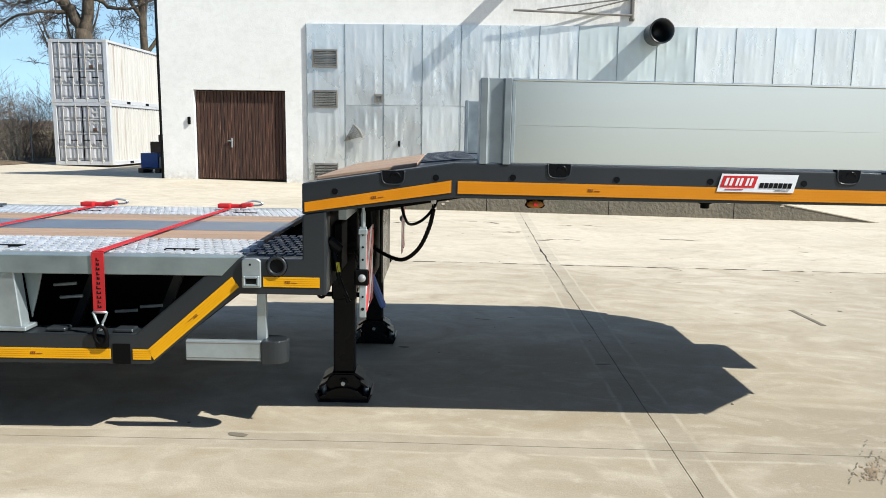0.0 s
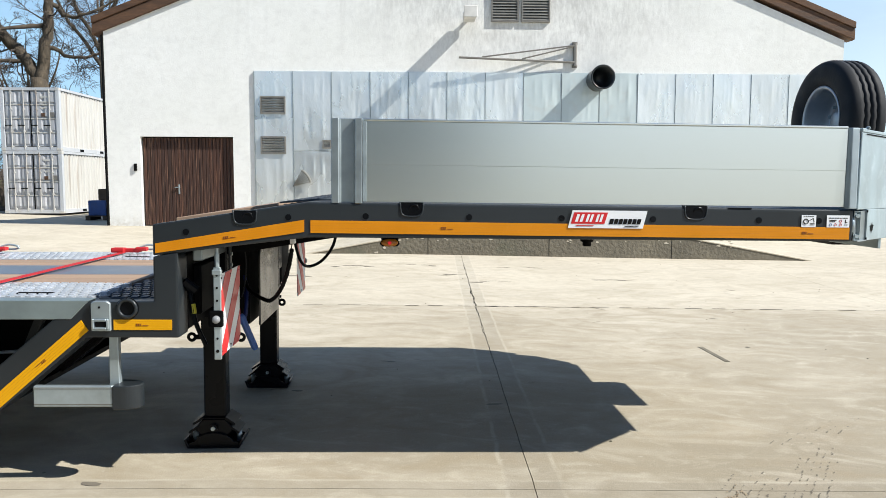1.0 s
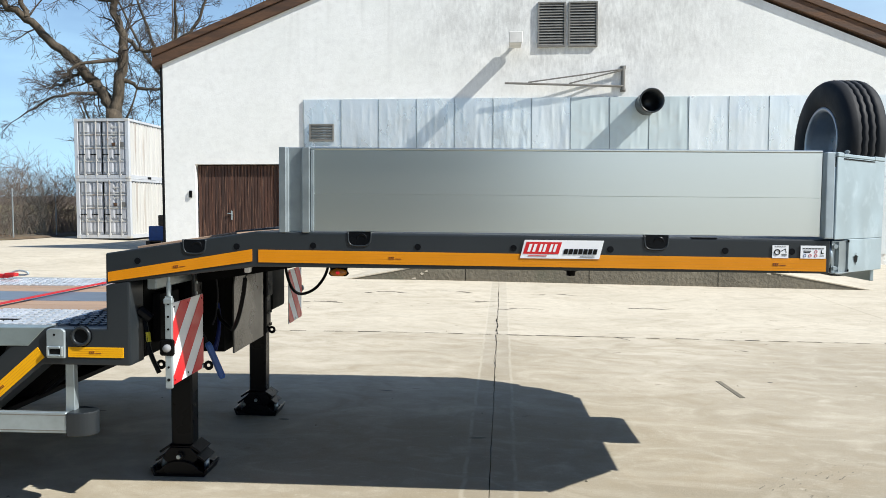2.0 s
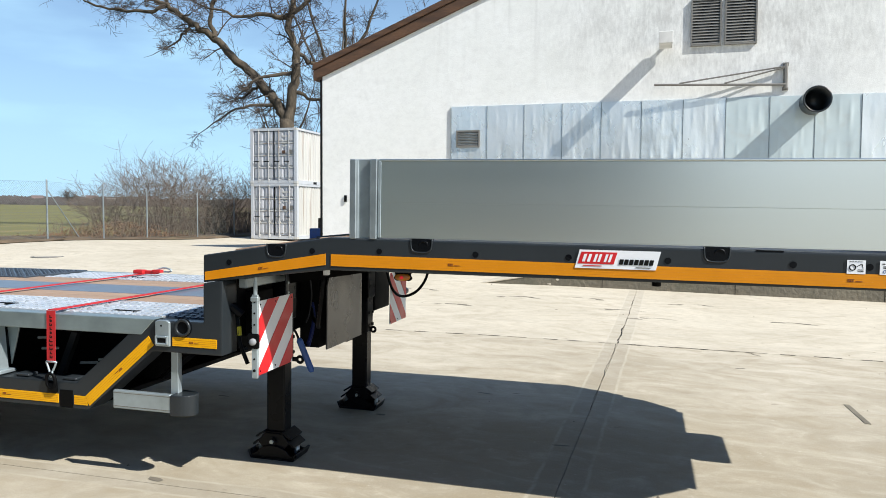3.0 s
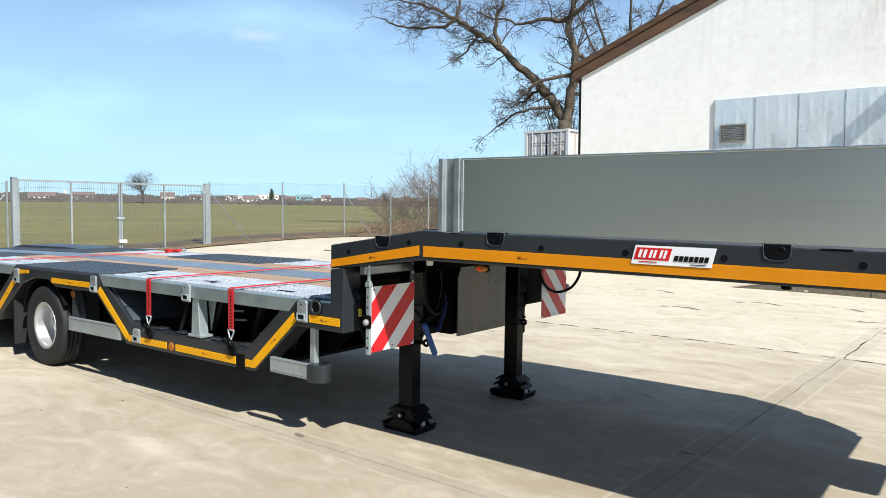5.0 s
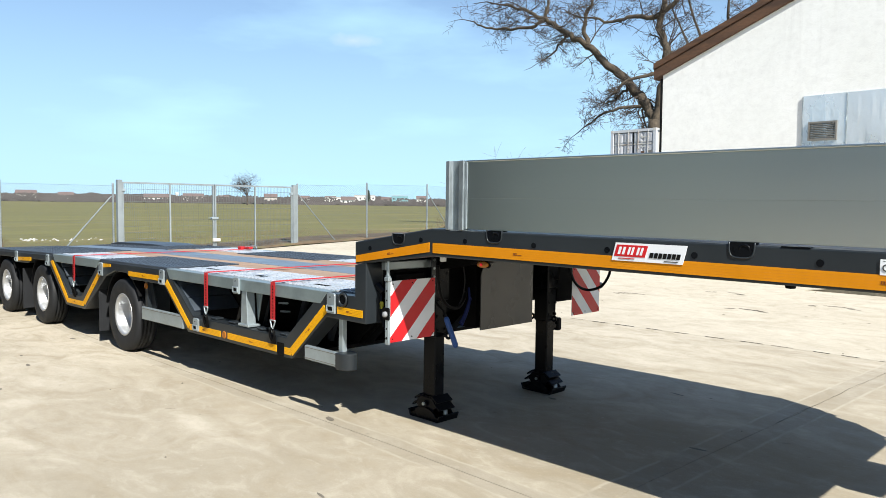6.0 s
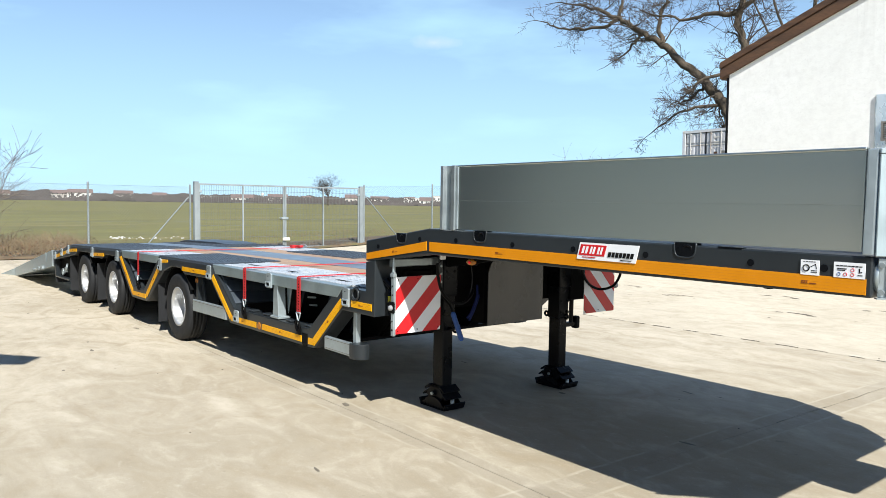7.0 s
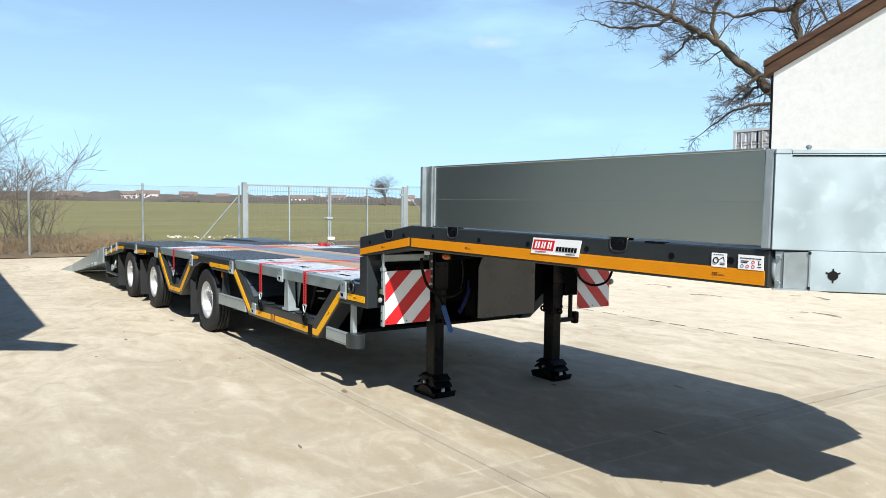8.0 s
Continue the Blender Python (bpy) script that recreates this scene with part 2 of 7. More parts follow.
def plaster():
    """Rough white plaster: faint block courses, mottled grime, a grey weathered field round the gable vents and splashed dirt at the foot."""
    m = bpy.data.materials.new("white_plaster")
    m.use_nodes = True
    n, l = m.node_tree.nodes, m.node_tree.links
    p = n["Principled BSDF"]
    co = n.new("ShaderNodeTexCoord").outputs["Object"]

    def noise_at(scale, detail, stretch=(1, 1, 1), rough=0.55, warp=0.0):
        mp = n.new("ShaderNodeMapping")
        mp.inputs["Scale"].default_value = stretch
        l.new(co, mp.inputs[0])
        t = n.new("ShaderNodeTexNoise")
        for k, v in (("Scale", scale), ("Detail", detail), ("Roughness", rough), ("Distortion", warp)):
            t.inputs[k].default_value = v
        l.new(mp.outputs[0], t.inputs["Vector"])
        return t.outputs[0]

    def span(sock, a, b, c=0.0, d=1.0):
        r = n.new("ShaderNodeMapRange")
        for i, v in zip((1, 2, 3, 4), (a, b, c, d)):
            r.inputs[i].default_value = v
        l.new(sock, r.inputs[0])
        return r.outputs[0]

    def calc(op, a, b):
        x = n.new("ShaderNodeMath")
        x.operation = op
        for sock, v in zip(x.inputs, (a, b)):
            if isinstance(v, (int, float)):
                sock.default_value = v
            else:
                l.new(v, sock)
        return x.outputs[0]

    def mix(fac, a, b):
        x = n.new("ShaderNodeMix")
        x.data_type = "RGBA"
        for sock, v in ((x.inputs[0], fac), (x.inputs[6], a), (x.inputs[7], b)):
            if isinstance(v, tuple):
                sock.default_value = (*v, 1)
            else:
                l.new(v, sock)
        return x.outputs[2]
    xyz = n.new("ShaderNodeSeparateXYZ")
    l.new(co, xyz.inputs[0])
    pits, lumps = noise_at(38, 4, (1, 1, 1), 0.6), noise_at(6, 9, (1, 1, 1.1), 0.68, 0.5)
    col = mix(span(noise_at(0.5, 5), 0.3, 0.7), (0.735, 0.740, 0.705), (0.80, 0.80, 0.775))
    col = mix(span(lumps, 0.44, 0.74, 0.0, 0.40), col, (0.60, 0.595, 0.57))
    col = mix(span(noise_at(2.4, 7, (1, 1, 1.2), 0.66), 0.50, 0.72, 0.0, 0.30), col, (0.56, 0.555, 0.535))
    col = mix(span(noise_at(15, 6, (1, 1, 1), 0.72), 0.58, 0.74, 0.0, 0.55), col, (0.47, 0.465, 0.445))
    # weathered grey field round the vents and drips below them
    away = calc("ADD", calc("POWER", calc("MULTIPLY", calc("SUBTRACT", xyz.outputs["X"], 3.6), 0.22), 2.0), calc("POWER", calc("MULTIPLY", calc("SUBTRACT", xyz.outputs["Z"], 6.6), 0.48), 2.0))
    field = calc("MULTIPLY", span(away, 1.5, 0.25), span(calc("ADD", calc("MULTIPLY", noise_at(5, 9, (2.2, 1, 0.7), 0.7), 0.6), calc("MULTIPLY", noise_at(1.3, 5), 0.4)), 0.40, 0.60))
    col = mix(calc("MULTIPLY", field, 0.55), col, (0.34, 0.335, 0.32))
    drip = calc("MULTIPLY", span(noise_at(1.0, 6, (4.0, 1, 0.25), 0.6), 0.56, 0.74), span(xyz.outputs["Z"], 4.4, 7.5))
    col = mix(calc("MULTIPLY", drip, 0.35), col, (0.45, 0.44, 0.42))
    # splashed and flaking foot
    foot = calc("MULTIPLY", span(calc("ADD", xyz.outputs["Z"], calc("MULTIPLY", lumps, 0.6)), 0.95, 0.55), span(noise_at(9, 7), 0.38, 0.62))
    col = mix(calc("MULTIPLY", foot, 0.55), col, (0.44, 0.40, 0.33))
    l.new(col, p.inputs["Base Color"])
    p.inputs["Roughness"].default_value = 0.92
    bp = n.new("ShaderNodeBump")
    bp.inputs["Strength"].default_value, bp.inputs["Distance"].default_value = 1.0, 0.0026
    l.new(calc("ADD", pits, calc("MULTIPLY", lumps, 1.6)), bp.inputs["Height"])
    l.new(bp.outputs[0], p.inputs["Normal"])
    return m


M_CONCRETE = concrete()
M_RUST = material("rust_stain", (0.37, 0.290, 0.190), 0.9, dark=0.8, scale=8, fine=60, grain=0.2)
M_SCUFF = material("rubber_scuff", (0.20, 0.175, 0.135), 0.85, dark=0.75, scale=5, fine=40, grain=0.3)
# lower orange strips: the yellow of thrown-back light is put into the base colour
M_TAPELOW = material("tape_with_glare", (0.78, 0.385, 0.003), 0.42, 0.0, dark=0.93, scale=6, fine=160, grain=0.06, spec=0.22)
M_MACHINE = material("yellow_machine_paint", (0.78, 0.62, 0.02), 0.45, dark=0.85, scale=1, fine=20)
M_KERB = material("old_concrete", (0.215, 0.190, 0.140), 0.92, dark=0.6, scale=1.4, fine=14, bump=0.02, grain=0.5, dirt=(0.10, 0.10, 0.07), dirt_amount=0.7)
M_FIELD = material("meadow", (0.188, 0.174, 0.046), 0.95, dark=0.62, scale=0.06, fine=1.4, bump=0.05, grain=0.5, dirt=(0.215, 0.165, 0.066), dirt_amount=0.85, dirt_scale=0.15, stretch=(2.2, 0.35, 1))
M_SOIL = material("soil", (0.16, 0.115, 0.07), 0.95, dark=0.55, scale=1.5, fine=12, bump=0.03, grain=0.4, dirt=(0.09, 0.10, 0.035), dirt_amount=0.6)
M_PLASTER = plaster()
M_SHEET = material("galvanised_sheet", (0.745, 0.785, 0.785), 0.30, 0.6, dark=0.97, scale=0.9, fine=2.2, bump=0.018, grain=0.0, stretch=(1.3, 1.3, 0.7), per_object=0.10)
M_SHEETPALE = material("pale_painted_sheet", (0.56, 0.645, 0.655), 0.5, 0.3, dark=0.93, scale=1.4, fine=5, grain=0.06, dirt=(0.50, 0.52, 0.50), dirt_amount=0.4, dirt_scale=3, per_object=0.06)
M_VENT = material("weathered_louvre", (0.215, 0.207, 0.187), 0.6, 0.3, scale=4, fine=50)
M_WOODDOOR = material("brown_boards", (0.088, 0.034, 0.019), 0.75, dark=0.35, scale=2.5, fine=30, bump=0.003, grain=0.6, stretch=(7, 7, 0.3), dirt=(0.30, 0.16, 0.10), dirt_amount=0.75, dirt_scale=6.0, per_object=0.4)
M_FASCIA = material("stained_fascia", (0.160, 0.080, 0.040), 0.75, dark=0.34, scale=2.2, fine=26, bump=0.006, grain=0.75, stretch=(0.4, 3, 3))
M_ROOF = material("roof_tiles", (0.24, 0.11, 0.07), 0.8, dark=0.5, scale=3, fine=20, bump=0.01)
M_CONT = material("container_paint", (0.56, 0.58, 0.60), 0.55, 0.1, dark=0.85, scale=1.2, fine=30, grain=0.1, dirt=(0.33, 0.25, 0.16), dirt_amount=0.35, dirt_scale=2.5, stretch=(1, 1, 0.3))
M_CONTDOOR = material("container_door_paint", (0.49, 0.50, 0.52), 0.5, 0.1, dark=0.8, scale=1.2, fine=30, grain=0.12, dirt=(0.22, 0.19, 0.15), dirt_amount=0.35, dirt_scale=2.5)
M_POST = material("dull_galvanised_post", (0.38, 0.435, 0.455), 0.42, 0.7, dark=0.75, scale=6, fine=25, grain=0.15)
M_GUARD = material("grey_guard_paint", (0.055, 0.055, 0.054), 0.24, 0.0, dark=0.85, scale=3, fine=40)
M_CONTSIDE = material("container_side", (0.54, 0.53, 0.495), 0.6, 0.0, dark=0.85, scale=1.2, fine=30, grain=0.12, dirt=(0.22, 0.15, 0.10), dirt_amount=0.7, dirt_scale=2.2, stretch=(1, 4.5, 0.12))
M_GALV = material("galvanised_steel", (0.43, 0.50, 0.525), 0.42, 0.6, dark=0.78, scale=6, fine=26, grain=0.16, rough_var=0.12)
M_GALVPALE = material("pale_galvanised_sheet", (0.36, 0.44, 0.47), 0.48, 0.45, dark=0.84, scale=6, fine=24, grain=0.10, rough_var=0.14, dirt=(0.50, 0.58, 0.61), dirt_amount=0.5, dirt_scale=9)
M_ALU = material("anodised_aluminium", (0.735, 0.768, 0.742), 0.29, 1.0, dark=0.988, scale=1.2, fine=70, grain=0.01, stretch=(0.15, 1, 6), rough_var=0.015)
M_DARK = material("anthracite_paint", (0.020, 0.025, 0.029), 0.36, 0.0, dark=0.85, scale=2, fine=40, grain=0.08, rough_var=0.07, spec=0.4)
M_BLACK = material("black_paint", (0.0045, 0.0055, 0.0072), 0.30, 0.0, dark=0.7, scale=4, fine=30, grain=0.1, spec=0.12)
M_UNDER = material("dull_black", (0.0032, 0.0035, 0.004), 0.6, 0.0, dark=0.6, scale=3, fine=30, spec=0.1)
M_TAPELINE = material("tape_ridge", (0.645, 0.236, 0.003), 0.4)
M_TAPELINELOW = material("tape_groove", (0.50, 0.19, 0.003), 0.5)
M_TAPE = material("orange_tape", (0.66, 0.245, 0.003), 0.40, 0.0, dark=0.93, scale=6, fine=160, grain=0.06, spec=0.3)
M_TAPEMARK = material("tape_print", (0.20, 0.05, 0.01), 0.45)
M_RUBBER = material("tyre_rubber", (0.0165, 0.018, 0.0205), 0.68, dark=0.7, scale=6, fine=60, bump=0.001, grain=0.15, dirt=(0.031, 0.032, 0.033), dirt_amount=0.35, spec=0.3)
M_RIM = material("silver_rim", (0.56, 0.575, 0.59), 0.42, 0.65, dark=0.85, scale=8, fine=40)
M_TREAD = material("dark_tread_cover", (0.085, 0.105, 0.13), 0.45, 0.45, dark=0.7, scale=3, fine=30)
M_GRIP = material("grip_grating", (0.80, 0.83, 0.86), 0.38, 0.55, dark=0.75, scale=7, fine=40, grain=0.12)
M_GRIPDARK = material("painted_grating", (0.045, 0.06, 0.085), 0.45, 0.3, dark=0.7, scale=7, fine=40)
M_WOOD = material("deck_plank", (0.43, 0.295, 0.20), 0.7, dark=0.75, scale=4, fine=40, bump=0.001, grain=0.25, stretch=(0.3, 4, 4), per_object=0.15)
M_PLATE = material("blue_grey_deck_steel", (0.20, 0.24, 0.29), 0.38, 0.4, dark=0.8, scale=2, fine=25, per_object=0.1)
M_RED = material("red_webbing", (0.50, 0.014, 0.018), 0.65, dark=0.85, scale=9, fine=220, bump=0.0008, grain=0.2)
M_GALVDECK = material("galvanised_deck_edge", (0.315, 0.385, 0.395), 0.42, 0.6, dark=0.87, scale=6, fine=26, grain=0.12, rough_var=0.10)
M_REDFILM = material("red_reflective_film", (0.56, 0.009, 0.014), 0.4, dark=0.95, scale=8, fine=90)
M_WHITEFILM = material("white_reflective_film", (0.78, 0.80, 0.82), 0.4, dark=0.96, scale=8, fine=90, grain=0.03)
M_INK = material("black_print", (0.009, 0.009, 0.009), 0.7, spec=0.1)
M_BLUE = material("blue_plastic", (0.02, 0.075, 0.27), 0.45, dark=0.8, scale=9)
M_AMBER = material("amber_lens", (0.36, 0.12, 0.003), 0.3, dark=0.9, scale=9)
M_NAVY = material("navy_hose", (0.008, 0.016, 0.085), 0.6, spec=0.2)
M_YELLOW = material("yellow_plastic", (0.62, 0.55, 0.03), 0.5)
M_LENS = material("clear_lens", (0.30, 0.31, 0.32), 0.08)
M_BARK = material("bark", (0.135, 0.106, 0.072), 0.95, dark=0.34, scale=3.5, fine=12, bump=0.05, grain=0.65, stretch=(1, 1, 0.4))
M_TWIG = material("twigs", (0.075, 0.058, 0.045), 0.9, dark=0.6, scale=2, fine=20)
M_BRUSH = material("dry_brush", (0.172, 0.132, 0.102), 0.95, dark=0.55, scale=1.5, fine=15)
M_STRAW = material("dry_grass", (0.25, 0.185, 0.105), 0.95, dark=0.6, scale=1.2, fine=12)
M_LEAFLITTER = material("dry_leaves", (0.25, 0.145, 0.08), 0.9, dark=0.5, scale=2, fine=15)
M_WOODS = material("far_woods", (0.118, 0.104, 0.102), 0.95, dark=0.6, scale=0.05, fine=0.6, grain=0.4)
M_HOUSE = material("pale_paint", (0.66, 0.65, 0.62), 0.8)
M_FARWALL = material("far_house_wall", (0.40, 0.375, 0.35), 0.85, dark=0.9, scale=0.2, fine=3)
M_HOUSEROOF = material("far_house_roof", (0.17, 0.125, 0.115), 0.85, scale=0.3, fine=3)
M_TEAL = material("far_teal_cladding", (0.20, 0.40, 0.45), 0.5, scale=0.2, fine=3)
M_PANE = material("dark_window", (0.06, 0.07, 0.08), 0.15, scale=1, fine=10)
M_FIR = material("fir_needles", (0.035, 0.055, 0.03), 0.9, scale=1, fine=6)
M_GREYWALL = material("shadow_block_grey", (0.052, 0.072, 0.074), 0.9, scale=0.6, fine=12)
# tone of the added wall, chosen for its reflection in the aluminium
M_REFLECTWALL = material("reflection_wall_teal", (0.24, 0.315, 0.32), 0.9, scale=0.6, fine=12)
M_POSTMETAL = material("fence_galvanised", (0.31, 0.35, 0.365), 0.5, 0.45, dark=0.8, scale=3, fine=30)
M_WIRE = material("fence_wire", (0.17, 0.19, 0.18), 0.5, 0.5)
M_PALLET = material("dark_old_timber", (0.085, 0.06, 0.04), 0.9, dark=0.6, scale=4, fine=30)


# ---- small builders ----
def link(name, bm, material, parent=None, label="", smooth=False):
    me = bpy.data.meshes.new(name)
    bm.to_mesh(me)
    bm.free()
    me.materials.append(material)
    if smooth:
        for p in me.polygons:
            p.use_smooth = True
    ob = new(name, me)
    if parent is not None:
        ob.parent = parent
    if label:
        ob["label"] = label
    return ob


def part(name, bm, material, parent, label="", smooth=False):
    return link(name, bm, material, parent, label, smooth)


def thing(name, m=None, label="", category="", group="", kind=""):
    ob = new(name)
    ob.empty_display_size = 0.2
    if m is not None:
        ob.matrix_basis = m
    return tagged(ob, label, category, group, kind)


def bevel_all(bm, faces, w, seg=1):
    edges = {e for f in faces for e in f.edges}
    bmesh.ops.bevel(bm, geom=list(edges), offset=w, segments=seg, affect="EDGES", profile=0.7)


def box(bm, x0, x1, y0, y1, z0, z1, bevel=0.0, seg=1):
    v = [bm.verts.new((x, y, z)) for x in (x0, x1) for y in (y0, y1) for z in (z0, z1)]
    quads = ((0, 1, 3, 2), (4, 6, 7, 5), (0, 4, 5, 1), (2, 3, 7, 6), (0, 2, 6, 4), (1, 5, 7, 3))
    f = [bm.faces.new([v[i] for i in q]) for q in quads]
    if bevel:
        bevel_all(bm, f, bevel, seg)
    return bm


def prism(bm, pts, a0, a1, axis="y", bevel=0.0, seg=1):
    """A polygon drawn in the plane across the axis, extruded from a0 to a1."""
    def at(p, a):
        return {"y": (p[0], a, p[1]), "x": (a, p[0], p[1]), "z": (p[0], p[1], a)}[axis]
    lo = [bm.verts.new(at(p, a0)) for p in pts]
    hi = [bm.verts.new(at(p, a1)) for p in pts]
    n = len(pts)
    f = [bm.faces.new(lo), bm.faces.new(hi[::-1])]
    f += [bm.faces.new((lo[i], hi[i], hi[(i + 1) % n], lo[(i + 1) % n])) for i in range(n)]
    bmesh.ops.recalc_face_normals(bm, faces=f)
    if bevel:
        bevel_all(bm, f, bevel, seg)
    return bm


def ring_tube(bm, pts, radii, n=8, caps=True):
    """A tube along a line of points."""
    pts = [Vector(p) for p in pts]
    if not isinstance(radii, (list, tuple)):
        radii = [radii] * len(pts)
    rings, up = [], Vector((0.13, 0.31, 0.94)).normalized()
    for i, p in enumerate(pts):
        d = (pts[min(i + 1, len(pts) - 1)] - pts[max(i - 1, 0)]).normalized()
        u = d.cross(up)
        if u.length < 0.1:
            u = d.cross(Vector((1, 0, 0)))
        u.normalize()
        up = u.cross(d).normalized()
        w = d.cross(u)
        rings.append([bm.verts.new(p + radii[i] * (math.cos(a) * u + math.sin(a) * w)) for a in (2 * math.pi * k / n for k in range(n))])
    for a, b in zip(rings, rings[1:]):
        for k in range(n):
            bm.faces.new((a[k], a[(k + 1) % n], b[(k + 1) % n], b[k]))
    if caps and n > 2:
        bm.faces.new(rings[0][::-1])
        bm.faces.new(rings[-1])
    return bm


def lathe(bm, profile, n=32, axis="y", centre=(0, 0, 0)):
    """Turns a profile of (radius, offset along the axis) round the axis."""
    c, rings = Vector(centre), []
    for r, a in profile:
        ring = []
        for k in range(n):
            s, q = math.sin(2 * math.pi * k / n) * r, math.cos(2 * math.pi * k / n) * r
            ring.append(bm.verts.new(c + Vector({"y": (s, a, q), "x": (a, s, q), "z": (s, q, a)}[axis])))
        rings.append(ring)
    fs = []
    for a, b in zip(rings, rings[1:]):
        fs += [bm.faces.new((a[k], a[(k + 1) % n], b[(k + 1) % n], b[k])) for k in range(n)]
    for ring in (rings[0], rings[-1]):
        fs.append(bm.faces.new(ring))
    bmesh.ops.recalc_face_normals(bm, faces=fs)
    return bm


def B():
    return bmesh.new()


def smooth_line(pts, steps=6):
    """A Catmull-Rom line through the points."""
    p = [Vector(q) for q in pts]
    p = [2 * p[0] - p[1]] + p + [2 * p[-1] - p[-2]]
    out = []
    for i in range(1, len(p) - 2):
        for k in range(steps):
            t = k / steps
            out.append(0.5 * (2 * p[i] + (p[i + 1] - p[i - 1]) * t + (2 * p[i - 1] - 5 * p[i] + 4 * p[i + 1] - p[i + 2]) * t * t
                              + (3 * p[i] - p[i - 1] - 3 * p[i + 1] + p[i + 2]) * t ** 3))
    return out + [p[-2]]


# ---- ground and yard ----
YARD_X, WALL_Y = -18.15, 20.87


def step(t):
    t = min(1.0, max(0.0, t))
    return t * t * (3 - 2 * t)


def gz(x, y):
    """Height of the yard: level under the trailer, falling before it, rising towards the hall and the fence."""
    dip = 0.25 * step((y - 20.5) / 10) * step((-9 - x) / 4)
    rise = 0.24 * step((y - 9.5) / 11) * (1 - 0.35 * step((x + 4) / 14) + 0.33 * step((-4 - x) / 4)) - dip
    base = -0.012 * min(x, 10) if x > 0 else 0.12 * step((-13 - x) / 5.5)
    if x > -18:
        return base + rise
    far = min(-18 - x, 900)
    return base + rise * step(1 - far / 60) + 0.0092 * far


def build_ground():
    xs = sorted({-2500, -1400, -925, -910, -800, -700, -600, -500, *range(-400, -100, 50), *range(-100, -30, 10), *range(-30, 40, 1), -18.2, -18.05, 45, 60, 90, 160, 400, 1500})
    ys = sorted({-2000, -900, -400, -200, -100, *range(-60, -20, 10), *range(-20, 60, 1), *range(60, 200, 14), 260, 400, 700, 1200, 2500})
    bm = B()
    grid = [[bm.verts.new((x, y, gz(x, y) - (0.07 if x > -18.1 else 0.035 * step((x + 19.5)) - 0.05 * math.sin(3 * y) * math.sin(2 * x) * (abs(x + 20) < 2)))) for y in ys] for x in xs]
    for i in range(len(xs) - 1):
        for j in range(len(ys) - 1):
            bm.faces.new((grid[i][j], grid[i + 1][j], grid[i + 1][j + 1], grid[i][j + 1]))
    ground = link("ground", bm, M_FIELD, smooth=True)
    return tagged(ground, "flat brown-green meadow with bare soil along the fence", "ground", kind="structure")


def build_yard():
    yard = thing("pavement", None, "pale worn concrete yard slabs with dark sealed joints", "pavement", kind="structure")
    def jit(y):
        return 0.008 * noise.noise((0.3, 0.6 * y, 2.0)) + 0.004 * noise.noise((0.1, 3.3 * y, 7.0)) + 0.004 * noise.noise((0.7, 13.0 * y, 1.0))
    gx = [YARD_X] + [1.5 + 5.7 * k for k in range(-3, 1)] + [1.5 + 5.7 * k for k in range(1, 6)]
    gy = [-19.1, -13.4, -7.7, -2.0, 3.72, 9.42, 15.1, 20.9, 27.0, 33.0, 40.0]
    for i in range(len(gx) - 1):
        for j in range(len(gy) - 1):
            x0, x1, y0, y1 = gx[i] + 0.0024, gx[i + 1] - 0.0024, gy[j] + 0.0028, gy[j + 1] - 0.0028
            bm, n = B(), 40 if -5 < x0 < 2 and y0 > -3 and y1 < 16 else 8
            g = [[bm.verts.new((x0 + (x1 - x0) * a / n, y0 + (y1 - y0) * b / n, 0)) for b in range(n + 1)] for a in range(n + 1)]
            for row in g:
                for v in row:
                    v.co.z = gz(v.co.x, v.co.y)
                    lean = (0.0135 * (v.co.y - 5) - 0.0125) * min(max((v.co.x + 16) / 8, 0), 1)
                    v.co.x += jit(v.co.y) if (x0 < 1.6 < x1 + 1 or x1 > 1.4 > x0 - 1) and min(abs(v.co.x - 1.5), 1) < 0.02 else 0
                    v.co.x += lean
            for a in range(n):
                for b in range(n):
                    bm.faces.new((g[a][b], g[a + 1][b], g[a + 1][b + 1], g[a][b + 1]))
            edge = [e for e in bm.edges if e.is_boundary]
            low = bmesh.ops.extrude_edge_only(bm, edges=edge)["geom"]
            for v in low:
                if isinstance(v, bmesh.types.BMVert):
                    v.co.z -= 0.06
            bmesh.ops.recalc_face_normals(bm, faces=bm.faces[:])
            part("slab", bm, M_CONCRETE, yard)
    return yard


build_ground()
build_yard()


